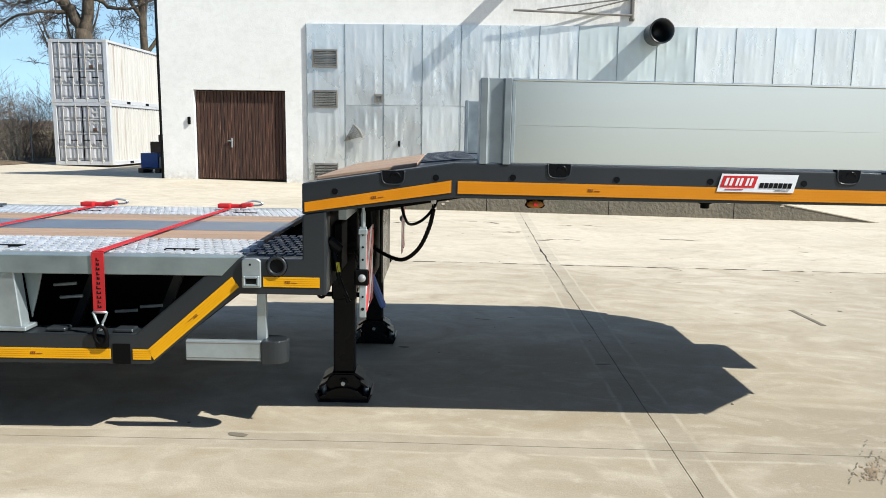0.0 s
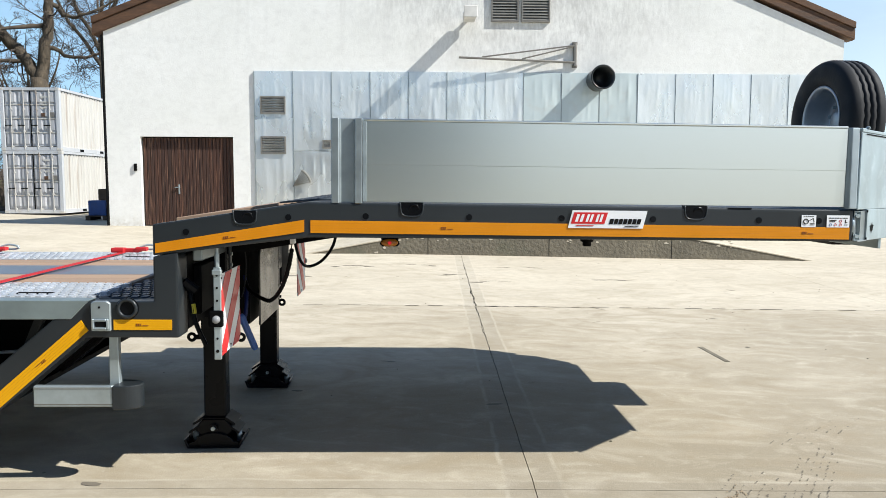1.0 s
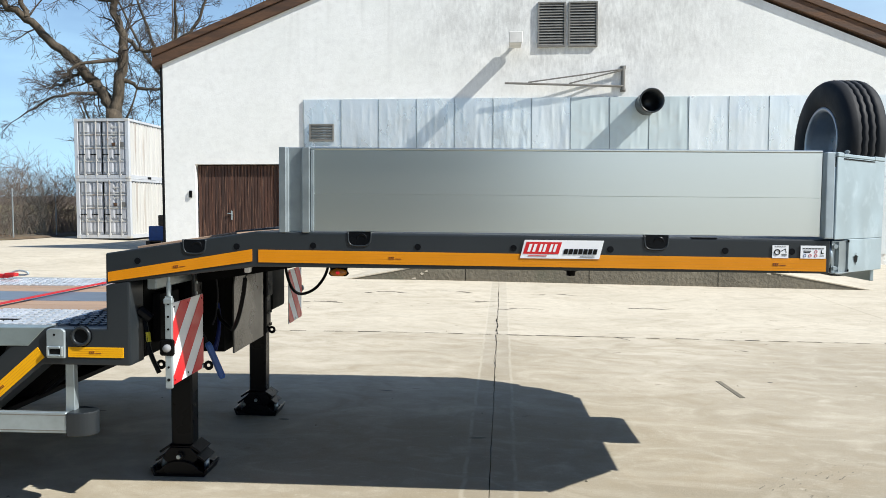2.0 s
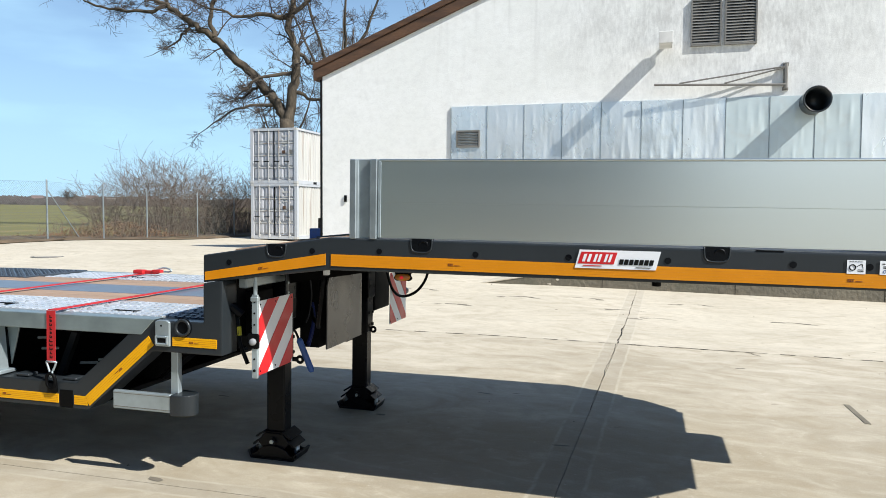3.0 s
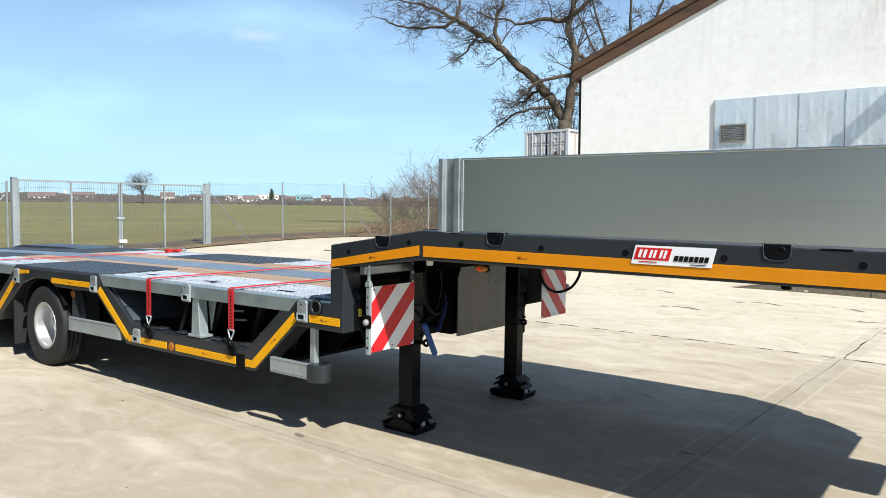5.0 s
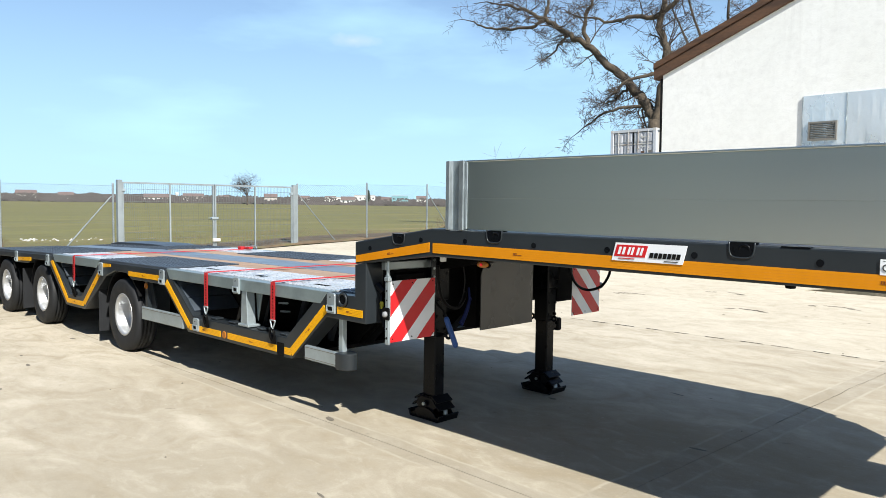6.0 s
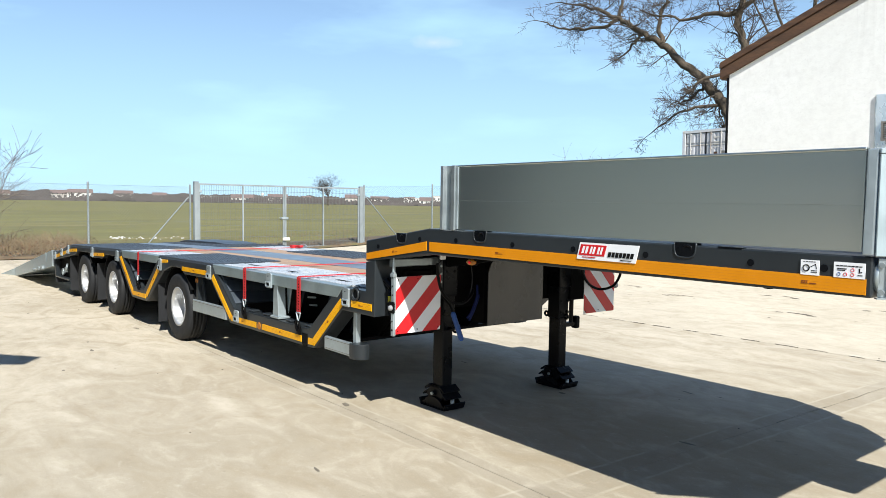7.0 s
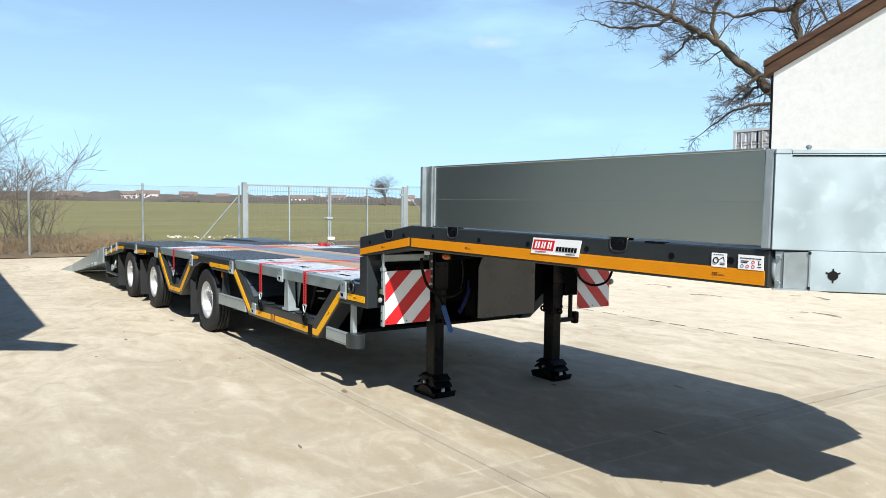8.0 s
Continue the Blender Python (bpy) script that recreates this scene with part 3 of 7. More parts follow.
def build_joint_marks():
    """Dark worn dashes along the far cross joint, a manhole and a strip lying on the slabs."""
    rng = random.Random(2)
    bm, x = B(), -9.0
    while x < 9.0:
        w = rng.uniform(0.16, 0.30)
        y = 9.42 + rng.uniform(-0.012, 0.012)
        h = rng.uniform(0.006, 0.014)
        bm.faces.new([bm.verts.new((a, b, gz(a, b) + 0.004)) for a, b in ((x, y - h), (x + w, y - h * 0.7), (x + w, y + h), (x, y + h * 0.8))])
        x += w + rng.uniform(0.08, 0.24)
    # broken, filled stretches where the joints meet
    def crack(x0, y0, x1, y1, wide):
        n = 26
        d = Vector((x1 - x0, y1 - y0)).normalized()
        mids, half = [], []
        for k in range(n + 1):
            t = k / n
            off = 0.022 * noise.noise((7.0 * t + x0, y1, 0.5)) + 0.006 * rng.uniform(-1, 1)
            mids.append((x0 + (x1 - x0) * t - d.y * off, y0 + (y1 - y0) * t + d.x * off))
            half.append(wide * max(0.12, 0.6 + 1.1 * noise.noise((11.0 * t, x1, 3.0))))
        for k in range(n):
            q = []
            for i, sgn in ((k, -1), (k + 1, -1), (k + 1, 1), (k, 1)):
                px, py = mids[i][0] - d.y * half[i] * sgn, mids[i][1] + d.x * half[i] * sgn
                q.append(bm.verts.new((px, py, gz(px, py) + 0.0042)))
            bm.faces.new(q)
    crack(1.56, 9.40, 3.02, 9.42, 0.014)
    crack(1.545, 9.45, 1.56, 10.7, 0.012)
    crack(1.56, 10.7, 1.60, 13.6, 0.004)
    crack(1.50, 6.2, 1.545, 9.40, 0.003)
    crack(3.02, 9.42, 3.16, 9.20, 0.008)
    tagged(link("joint_filler", bm, M_INK), "dark broken joint sealant between yard slabs", "joint", kind="stuff")
    m = B()
    lathe(m, [(0.42, -0.02), (0.42, 0.006), (0.36, 0.008), (0.35, 0.003), (0.02, 0.003)], 28, "z", (-14.19, 16.74, gz(-14.19, 16.74)))
    tagged(link("manhole_cover", m, M_VENT), "round dark iron manhole cover in the yard", "manhole")
    s = B()
    a, b = Vector((3.60, 7.15, gz(3.60, 7.15) + 0.004)), Vector((3.625, 6.55, gz(3.625, 6.55) + 0.004))
    d = (b - a).normalized().cross(Vector((0, 0, 1))) * 0.022
    top = [a - d, b - d, b + d, a + d]
    v = [s.verts.new(p) for p in top] + [s.verts.new(p - Vector((0, 0, 0.005))) for p in top]
    for q in ((0, 1, 2, 3), (7, 6, 5, 4), (0, 4, 5, 1), (1, 5, 6, 2), (2, 6, 7, 3), (3, 7, 4, 0)):
        s.faces.new([v[i] for i in q])
    tagged(link("metal_strip", s, M_KERB), "narrow dark metal strip lying on the concrete", "strip")
    # worn dark scuffs and small stones scattered on the yard
    c = B()
    for _ in range(110):
        x, y = rng.uniform(-12, 8), rng.uniform(0.5, 15)
        r = rng.uniform(0.004, 0.011)
        z = gz(x, y)
        lathe(c, [(r * 0.6, -0.003), (r, r * 0.25), (r * 0.5, r * 0.6)], 5, "z", (x, y, z))
    tagged(link("gravel", c, M_KERB), "scattered small stones and crumbs on the yard", "gravel", kind="stuff")
    # flat dark spots, curved scuffs before the ramp and tyre prints
    f = B()

    def dab(x, y, w, h, turn=0.0):
        ca, sa = math.cos(turn), math.sin(turn)
        pts = []
        for k in range(9):
            a = 2 * math.pi * k / 9
            q = rng.uniform(0.75, 1.15)
            u, v = w * math.cos(a) * q, h * math.sin(a) * q
            px, py = x + ca * u - sa * v, y + sa * u + ca * v
            pts.append(f.verts.new((px, py, gz(px, py) + 0.0028)))
        f.faces.new(pts)
    for _ in range(34):
        dab(rng.uniform(-10, 6), rng.uniform(1.0, 12.5), rng.uniform(0.02, 0.075), rng.uniform(0.008, 0.025), rng.uniform(-0.5, 0.5))
    for x, y in ((-0.4, 13.1), (0.75, 13.3), (1.5, 12.2), (2.0, 11.5), (-1.3, 11.9), (2.6, 13.2), (-2.4, 13.6), (-3.6, 12.4), (-5.2, 12.9), (3.9, 11.8)):
        for k in range(rng.randint(6, 11)):
            a = rng.uniform(0.2, 3.0)
            dab(x + 0.32 * math.cos(a), y + 0.22 * math.sin(a), rng.uniform(0.04, 0.13), rng.uniform(0.008, 0.03), rng.uniform(-0.3, 0.3))
    # tread prints: two straight bands and a fading diagonal one
    for x0, y0, lanes, gap, slope, run, keep in ((2.22, 3.40, 6, 0.052, 0.70, 0.62, 0.75), (2.58, 3.40, 6, 0.044, 0.66, 0.95, 0.60), (3.00, 4.40, 5, 0.085, 1.0, 0.80, 0.32)):
        for lane in range(lanes):
            dense, reach = keep * rng.uniform(0.55, 1.15), run * rng.uniform(0.6, 1.1)
            for k in range(int(reach / 0.019)):
                q = k * 0.019
                if rng.random() < dense * (1.0 - 0.6 * q / reach):
                    dab(x0 + gap * lane + slope * q + rng.uniform(-0.004, 0.004), y0 + q, rng.uniform(0.0022, 0.0045), rng.uniform(0.006, 0.014), -math.atan(slope) + rng.uniform(-0.3, 0.3))
    tagged(link("tyre_scuffs", f, M_SCUFF), "dark rubber scuffs and tread prints on the concrete", "scuffs", kind="stuff")
    f = B()
    for _ in range(110):
        q = abs(rng.gauss(0.0, 0.13))
        dab(2.34 + 0.70 * q + rng.gauss(0.0, 0.028), 3.44 + q, rng.uniform(0.003, 0.007), rng.uniform(0.006, 0.020), rng.uniform(-0.8, 0.0))
    tagged(link("rust_stain", f, M_RUST), "brown rust stain in the tread prints on the concrete", "stain", kind="stuff")


build_joint_marks()


# ---- hall with the white gable ----
def build_hall():
    hall = thing("hall", pose(0, WALL_Y, 0), "white plastered hall with a brown gable fascia", "building")
    x0, x1, eave, ridge_x, ridge = -7.85, 12.5, 5.60, 2.35, 9.66
    dx0, dx1, dz0, dz1 = -6.95, -4.41, 0.29, 2.775
    # gable wall round the door opening, 0.35 m thick
    part("wall", prism(B(), [(x0, -0.2), (dx0, -0.2), (dx0, dz1), (x0, dz1)], 0, 0.35), M_PLASTER, hall)
    part("wall", prism(B(), [(dx1, -0.2), (x1, -0.2), (x1, dz1), (dx1, dz1)], 0, 0.35), M_PLASTER, hall)
    part("gable", prism(B(), [(x0, dz1), (x1, dz1), (x1, eave - 0.1), (ridge_x, ridge), (x0, eave)], 0, 0.35), M_PLASTER, hall)
    part("side_wall", box(B(), x0, x0 + 0.35, 0.35, 30, -0.2, eave), M_PLASTER, hall)
    part("side_wall", box(B(), x1 - 0.35, x1, 0.35, 30, -0.2, eave - 0.1), M_PLASTER, hall)
    part("back_wall", box(B(), x0, x1, 30, 30.35, -0.2, eave - 0.1), M_PLASTER, hall)
    bm = B()
    box(bm, dx0 - 0.02, dx1 + 0.02, 0.3, 0.34, -0.1, dz1)
    part("door_backing", bm, M_PALLET, hall)
    # brown boarded double door, set back in its opening
    door = part("door", box(B(), dx0 + 0.02, dx1 - 0.02, 0.16, 0.20, dz0 + 0.03, dz1 - 0.02), M_WOODDOOR, hall, "brown vertical-board double garage door")
    n = 26
    w = (dx1 - dx0 - 0.06) / n
    board = None
    for k in range(n):
        a = dx0 + 0.03 + k * w
        if board is None:
            board = part("board", box(B(), 0.006, w - 0.006, 0.125, 0.162, dz0 + 0.04, dz1 - 0.03, 0.006), M_WOODDOOR, door)
            me = board.data
            board.location.x = a
        else:
            ob = new("board", me)
            ob.parent = door
            ob.location.x = a
    bm = B()
    box(bm, -5.975, -5.935, 0.10, 0.13, 1.20, 1.46, 0.005)
    box(bm, -6.07, -5.94, 0.07, 0.10, 1.37, 1.395, 0.005)
    part("door_handle", bm, M_GALV, door, "pale metal lever handle")
    # roof with a deep fascia close to the wall
    for a in (x0 - 0.27, x1 + 0.25):
        slope = 0.40
        za = 9.67 - slope * abs(a - ridge_x)
        zr = 9.67
        part("roof", prism(B(), [(a, za + 0.36), (ridge_x, zr + 0.36), (ridge_x, zr + 0.50), (a, za + 0.50)], -0.02, 30.6), M_ROOF, hall)
        part("rafter_board", prism(B(), [(a, za), (ridge_x, zr), (ridge_x, zr + 0.36), (a, za + 0.36)], -0.02, 0.36), M_FASCIA, hall)
        part("fascia", prism(B(), [(a, za), (ridge_x, zr), (ridge_x, zr + 0.29), (a, za + 0.29)], -0.085, -0.022, bevel=0.01), M_FASCIA, hall, "brown-stained timber fascia board")
        part("fascia_cap", prism(B(), [(a, za + 0.30), (ridge_x, zr + 0.30), (ridge_x, zr + 0.48), (a, za + 0.48)], -0.12, -0.022, bevel=0.01), M_FASCIA, hall, "upper fascia board")
    # corner downpipe
    part("downpipe", ring_tube(B(), [(x0 - 0.05, 0.02, 0.2), (x0 - 0.05, 0.02, eave - 0.1)], 0.035, 8), M_UNDER, hall, "thin dark corner downpipe")
    # metal cladding: sheets side by side with raised seams
    rng = random.Random(6)
    seams = [-3.80 + 1.056 * k for k in range(16)]
    for k in range(15):
        a, b = seams[k] + 0.012, seams[k + 1] - 0.012
        rows = ((0.33, 2.395), (2.405, 4.56)) if k else ((0.33, 4.56),)
        for r0, r1 in rows:
            bm = B()
            m, q = 30, 22
            dents = [(rng.uniform(0.1, 0.9), rng.uniform(0.25, 0.75), rng.uniform(0.08, 0.2), rng.uniform(0.004, 0.010) * rng.choice((1, 1, -1))) for _ in range(3)]
            dents += [(f + rng.uniform(-0.04, 0.04), z, 0.13, rng.uniform(0.006, 0.011)) for f in (0.25, 0.52, 0.78) for z in (0.30, 0.78)]
            cols = []
            for i in range(m + 1):
                u = i / m
                col = []
                for j in range(q + 1):
                    v = j / q
                    out = 0.014 * math.sin(math.pi * u) * math.sin(1.7 * k + 0.6) * math.sin(math.pi * v) + 0.004 * math.sin(9.0 * u + k) * math.sin(5 * v + k)
                    if 0 < i < m and 0 < j < q:
                        out += sum(h * math.exp(-((u - a0) / 0.035) ** 2 - ((v - b0) / w0) ** 2) for a0, b0, w0, h in dents)
                    col.append(bm.verts.new((a + (b - a) * u, -0.035 - out, r0 + (r1 - r0) * v)))
                cols.append(col)
            for i in range(m):
                for j in range(q):
                    bm.faces.new((cols[i][j], cols[i + 1][j], cols[i + 1][j + 1], cols[i][j + 1]))
            edge = [e for e in bm.edges if e.is_boundary]
            for e in edge:
                e.smooth = False
            for v in bmesh.ops.extrude_edge_only(bm, edges=edge)["geom"]:
                if isinstance(v, bmesh.types.BMVert):
                    v.co.y = -0.004
            bmesh.ops.recalc_face_normals(bm, faces=bm.faces[:])
            part("cladding_sheet", bm, M_SHEETPALE if k in (7, 8, 9) else M_SHEET, hall, smooth=True)
        part("seam", box(B(), seams[k] - 0.008, seams[k] + 0.008, -0.050, -0.004, 0.33, 4.555, 0.004), M_POST, hall)
    # louvred vents
    def vent(a, b, c, d, n, deep):
        fr = B()
        for q in ((a, b, c, c + 0.04), (a, b, d - 0.04, d), (a, a + 0.04, c + 0.04, d - 0.04), (b - 0.04, b, c + 0.04, d - 0.04)):
            box(fr, q[0], q[1], -deep, 0, q[2], q[3])
        v = part("vent", fr, M_VENT, hall, "grey louvred ventilation grille")
        part("backing", box(B(), a + 0.04, b - 0.04, -0.012, -0.004, c + 0.04, d - 0.04), M_UNDER, v)
        h = (d - c - 0.08) / n
        for i in range(n):
            z = c + 0.04 + h * i
            part("slat", prism(B(), [(-deep + 0.005, z + 0.1 * h), (-deep + 0.012, z + 0.05 * h), (-0.02, z + 0.85 * h), (-0.03, z + 0.9 * h)], a + 0.04, b - 0.04, "x"), M_VENT, v)
    vent(-3.64, -2.95, 3.40, 3.88, 9, 0.09)
    vent(-3.64, -2.95, 2.31, 2.79, 9, 0.09)
    vent(-3.64, -2.95, 0.33, 0.80, 9, 0.09)
    vent(2.68, 3.43, 5.92, 7.12, 15, 0.07)
    vent(3.51, 4.29, 5.92, 7.12, 15, 0.07)
    vent(-1.95, -1.71, 2.46, 2.70, 5, 0.07)
    # projecting flue, flood lamp and folded wall bracket
    bm = B()
    lathe(bm, [(0.30, 0.0), (0.30, -0.72), (0.325, -0.73), (0.325, -0.78), (0.285, -0.78), (0.285, -0.10)], 28, "y", (5.62, 0, 4.36))
    part("flue_pipe", bm, M_DARK, hall, "short dark horizontal flue pipe", True)
    bm = B()
    box(bm, 2.02, 2.10, -0.16, 0, 5.96, 6.04, 0.01)
    prism(bm, [(-0.14, 5.88), (-0.14, 6.08), (-0.92, 6.10), (-1.00, 6.12), (-1.00, 5.85), (-0.92, 5.86)], 1.90, 2.22, "x", bevel=0.015)
    box(bm, 1.885, 2.235, -1.03, -0.99, 5.835, 6.135, 0.012)
    part("flood_lamp", bm, M_HOUSE, hall, "white flood lamp on an arm")
    bm = B()
    ring_tube(bm, [(4.99, -0.05, 5.37), (4.99, -0.05, 4.74)], 0.055, 8)
    ring_tube(bm, [(4.99, -0.08, 4.84), (1.79, -0.30, 4.92)], 0.032, 8)
    ring_tube(bm, [(4.99, -0.08, 5.30), (2.42, -0.26, 4.94)], 0.02, 6)
    ring_tube(bm, [(4.99, -0.08, 5.28), (3.53, -0.2, 4.91)], 0.02, 6)
    box(bm, 4.92, 5.06, -0.04, 0, 5.32, 5.40)
    box(bm, 4.92, 5.06, -0.04, 0, 4.70, 4.78)
    part("wall_bracket", bm, M_VENT, hall, "grey steel swinging lifting bracket with tie rods")
    # fan-shaped fitting on the sheet metal
    bm = B()
    for k in range(7):
        a = radians(16 + 7 * k)
        ring_tube(bm, [(-2.77, -0.07, 1.42), (-2.77 + 0.50 * math.cos(a), -0.16, 1.42 + 0.50 * math.sin(a))], 0.011, 5)
    ring_tube(bm, [(-2.77 + 0.51 * math.cos(radians(12 + 8 * k)), -0.16, 1.42 + 0.51 * math.sin(radians(12 + 8 * k))) for k in range(7)], 0.03, 6)
    part("metal_fan", bm, M_VENT, hall, "fan-shaped grey metal rack")
    part("door_latch", box(B(), -1.29, -1.23, -0.09, -0.035, 1.28, 1.44, 0.01), M_UNDER, hall)
    part("switch_box", box(B(), -7.13, -7.05, -0.05, 0, 1.83, 2.03, 0.01), M_UNDER, hall, "small dark switch box")
    # plinth strip and a loading ramp kerb before the wall
    return hall


def build_kerb():
    """A low ramp before the hall: rough dark sides, a paler worn top."""
    ob = thing("concrete_ramp", None, "low weathered concrete loading ramp before the hall", "ramp", kind="structure")
    pts = [(-1.55, 0.0), (0.95, 0.47), (5.9, 0.50), (8.9, 0.0)]
    front, back = 15.0, 20.8
    base = [gz(x, front) for x, _ in pts]
    line = [(x, z + b) for (x, z), b in zip(pts, base)]
    part("side", prism(B(), [(-1.55, -0.1)] + [(x, z - 0.03) for x, z in line] + [(8.9, -0.1)], front, back), M_KERB, ob, "dark pitted concrete side")
    bm = B()
    low = [(x, z - 0.028) for x, z in line]
    prism(bm, line + low[::-1], front - 0.012, back, bevel=0.006)
    part("top_slab", bm, M_CONCRETE, ob, "pale worn concrete top")
    rng = random.Random(12)
    for x in (0.95, 3.4, 5.9):
        part("joint", box(B(), x - 0.004, x + 0.004, front - 0.004, front + 0.03, 0.0, 0.60), M_UNDER, ob)
    # flakes of old plaster left on the face
    bm = B()
    for _ in range(70):
        x = rng.uniform(-0.4, 7.2)
        top = 0.13 + 0.47 * min(1.0, max(0.0, (x + 1.55) / 2.5), max(0.0, (8.9 - x) / 3.0))
        z = top - abs(rng.gauss(0, 0.10)) - 0.04
        r = rng.uniform(0.008, 0.045)
        if z > 0.12:
            ring = [(x + r * rng.uniform(0.6, 1.6) * math.cos(a), z + r * rng.uniform(0.3, 0.8) * math.sin(a)) for a in (2 * math.pi * k / 7 for k in range(7))]
            bm.faces.new([bm.verts.new((q[0], front - 0.005, q[1])) for q in ring])
    tagged(part("plaster_flakes", bm, M_CONCRETE, ob, "pale flakes of old plaster"), kind="stuff")
    return ob


build_hall()
build_kerb()


# ---- shipping containers ----
def build_container(m, label):
    c = thing("shipping_container", m, label, "container", group="stacked containers")
    W, Lg, H = 2.44, 6.06, 2.59
    bm = B()
    for x in (0, W - 0.16):
        for y in (0, Lg - 0.16):
            box(bm, x, x + 0.16, y, y + 0.16, 0, H, 0.01)
    for y in (0, Lg - 0.14):
        box(bm, 0.16, W - 0.16, y, y + 0.14, H - 0.12, H)
        box(bm, 0.16, W - 0.16, y, y + 0.14, 0, 0.16)
    for x in (0.0, W - 0.08):
        box(bm, x, x + 0.08, 0.16, Lg - 0.16, H - 0.10, H)
        box(bm, x, x + 0.08, 0.16, Lg - 0.16, 0, 0.16)
    part("frame", bm, M_CONT, c)
    part("floor_beam", box(B(), 0.09, W - 0.09, 0.15, Lg - 0.15, 0.02, 0.15), M_UNDER, c)
    for y in (1.9, 3.9):
        for x in (-0.004, W - 0.02):
            part("fork_pocket", box(B(), x, x + 0.024, y - 0.18, y + 0.18, 0.02, 0.13), M_UNDER, c)
    for x in (-0.006, W - 0.172):
        for y in (-0.006, Lg - 0.172):
            for z in (-0.002, H - 0.118):
                part("corner_casting", box(B(), x, x + 0.178, y, y + 0.178, z, z + 0.12, 0.012), M_CONTSIDE, c)
    for x, s in ((0.03, 1), (W - 0.03, -1)):
        bm = B()
        n = 22
        line = []
        for k in range(n):
            y = 0.16 + (Lg - 0.32) * k / n
            d = (Lg - 0.32) / n
            line += [(y, 0.0), (y + 0.3 * d, 0.0), (y + 0.5 * d, 0.055), (y + 0.8 * d, 0.055)]
        line.append((Lg - 0.16, 0.0))
        lo = [bm.verts.new((x + s * a, y, 0.16)) for y, a in line]
        hi = [bm.verts.new((x + s * a, y, H - 0.10)) for y, a in line]
        for i in range(len(line) - 1):
            bm.faces.new((lo[i], lo[i + 1], hi[i + 1], hi[i]))
        part("side_panel", bm, M_CONTSIDE, c, "corrugated off-white steel side")
    part("roof_panel", box(B(), 0.08, W - 0.08, 0.14, Lg - 0.14, H - 0.06, H - 0.02), M_CONTSIDE, c)
    part("back_panel", box(B(), 0.16, W - 0.16, Lg - 0.10, Lg - 0.06, 0.16, H - 0.12), M_CONTSIDE, c)
    for side in range(2):
        a = 0.17 + side * 1.055
        bm = B()
        rows = 4
        box(bm, a + 0.02, a + 1.03, 0.06, 0.09, 0.19, H - 0.15)
        part("seal", box(B(), a - 0.008, a + 1.052, 0.092, 0.10, 0.161, H - 0.121), M_VENT, c)
        h = (H - 0.30) / rows
        for r in range(rows):
            for q in range(2):
                xa = a + 0.03 + q * 0.52
                prism(bm, [(xa, 0.06), (xa + 0.05, 0.025), (xa + 0.40, 0.025), (xa + 0.46, 0.06)], 0.17 + r * h + 0.12, 0.17 + r * h + h - 0.06, "z")
        d = part("door", bm, M_CONTDOOR, c, "ribbed grey container door")
        part("gasket", box(B(), a - 0.004 if side else a + 1.046, a + 0.004 if side else a + 1.052, 0.02, 0.085, 0.17, H - 0.13), M_UNDER, d)
        for r in range(1, rows):
            part("door_rail", box(B(), a + 0.02, a + 1.03, 0.030, 0.062, 0.17 + r * h - 0.02, 0.17 + r * h + 0.03, 0.008), M_CONTSIDE, d)
        for x in (a + 0.28, a + 0.80):
            rod = B()
            ring_tube(rod, [(x, 0.0, 0.08), (x, 0.0, H - 0.06)], 0.018, 8)
            for z in (0.18, 0.8, 1.7, H - 0.2):
                box(rod, x - 0.05, x + 0.05, -0.01, 0.07, z - 0.03, z + 0.03, 0.006)
            part("lock_rod", rod, M_CONTSIDE, d)
            part("lock_handle", box(B(), x - 0.25, x + 0.03, -0.045, -0.02, 1.02, 1.06, 0.006), M_UNDER, d)
        if side:
            for z, w2, hh in ((2.18, 0.42, 0.07), (1.98, 0.28, 0.05), (1.88, 0.28, 0.05), (1.74, 0.30, 0.05)):
                part("printed_bar", box(B(), a + 0.42, a + 0.42 + w2, 0.014, 0.022, z, z + hh), M_CONTSIDE, d)
            part("placard", box(B(), a + 0.45, a + 0.60, 0.012, 0.022, 1.40, 1.55), M_FASCIA, d)
            part("placard", box(B(), a + 0.80, a + 0.98, 0.012, 0.022, 1.38, 1.58), M_VENT, d)
    return c


cz = 0.185
first = build_container(pose(-16.67, 31.6, cz), "dented pale grey shipping container on the yard")
second = copy_thing(first, pose(-16.69, 31.6, cz + 2.60))
second["label"] = "pale grey shipping container stacked on another container"


def build_pallet_stack():
    s = thing("pallet_stack", pose(-9.75, 23.6, gz(-9, 23.6)), "pallet with dark crates and a blue bin beside the hall", "pallet")
    bm = B()
    for k in range(5):
        box(bm, 0, 1.2, 0.17 * k, 0.17 * k + 0.12, 0.12, 0.145)
    for x in (0, 0.53, 1.06):
        box(bm, x, x + 0.14, 0, 0.8, 0, 0.12)
    part("pallet", bm, M_PALLET, s)
    part("blue_bin", box(B(), 0.05, 0.60, 0.1, 0.7, 0.147, 0.62, 0.03, 2), M_BLUE, s, "blue plastic bin")
    part("wrapped_load", box(B(), 0.62, 1.15, 0.1, 0.7, 0.147, 0.50, 0.06, 2), M_VENT, s, "grey wrapped load")
    part("crate", box(B(), 0.35, 1.15, 0.15, 0.7, 0.63, 0.98, 0.02), M_PALLET, s, "dark timber crate")
    part("crate", box(B(), 0.60, 1.10, 0.2, 0.7, 0.985, 1.20, 0.02), M_PALLET, s)


build_pallet_stack()


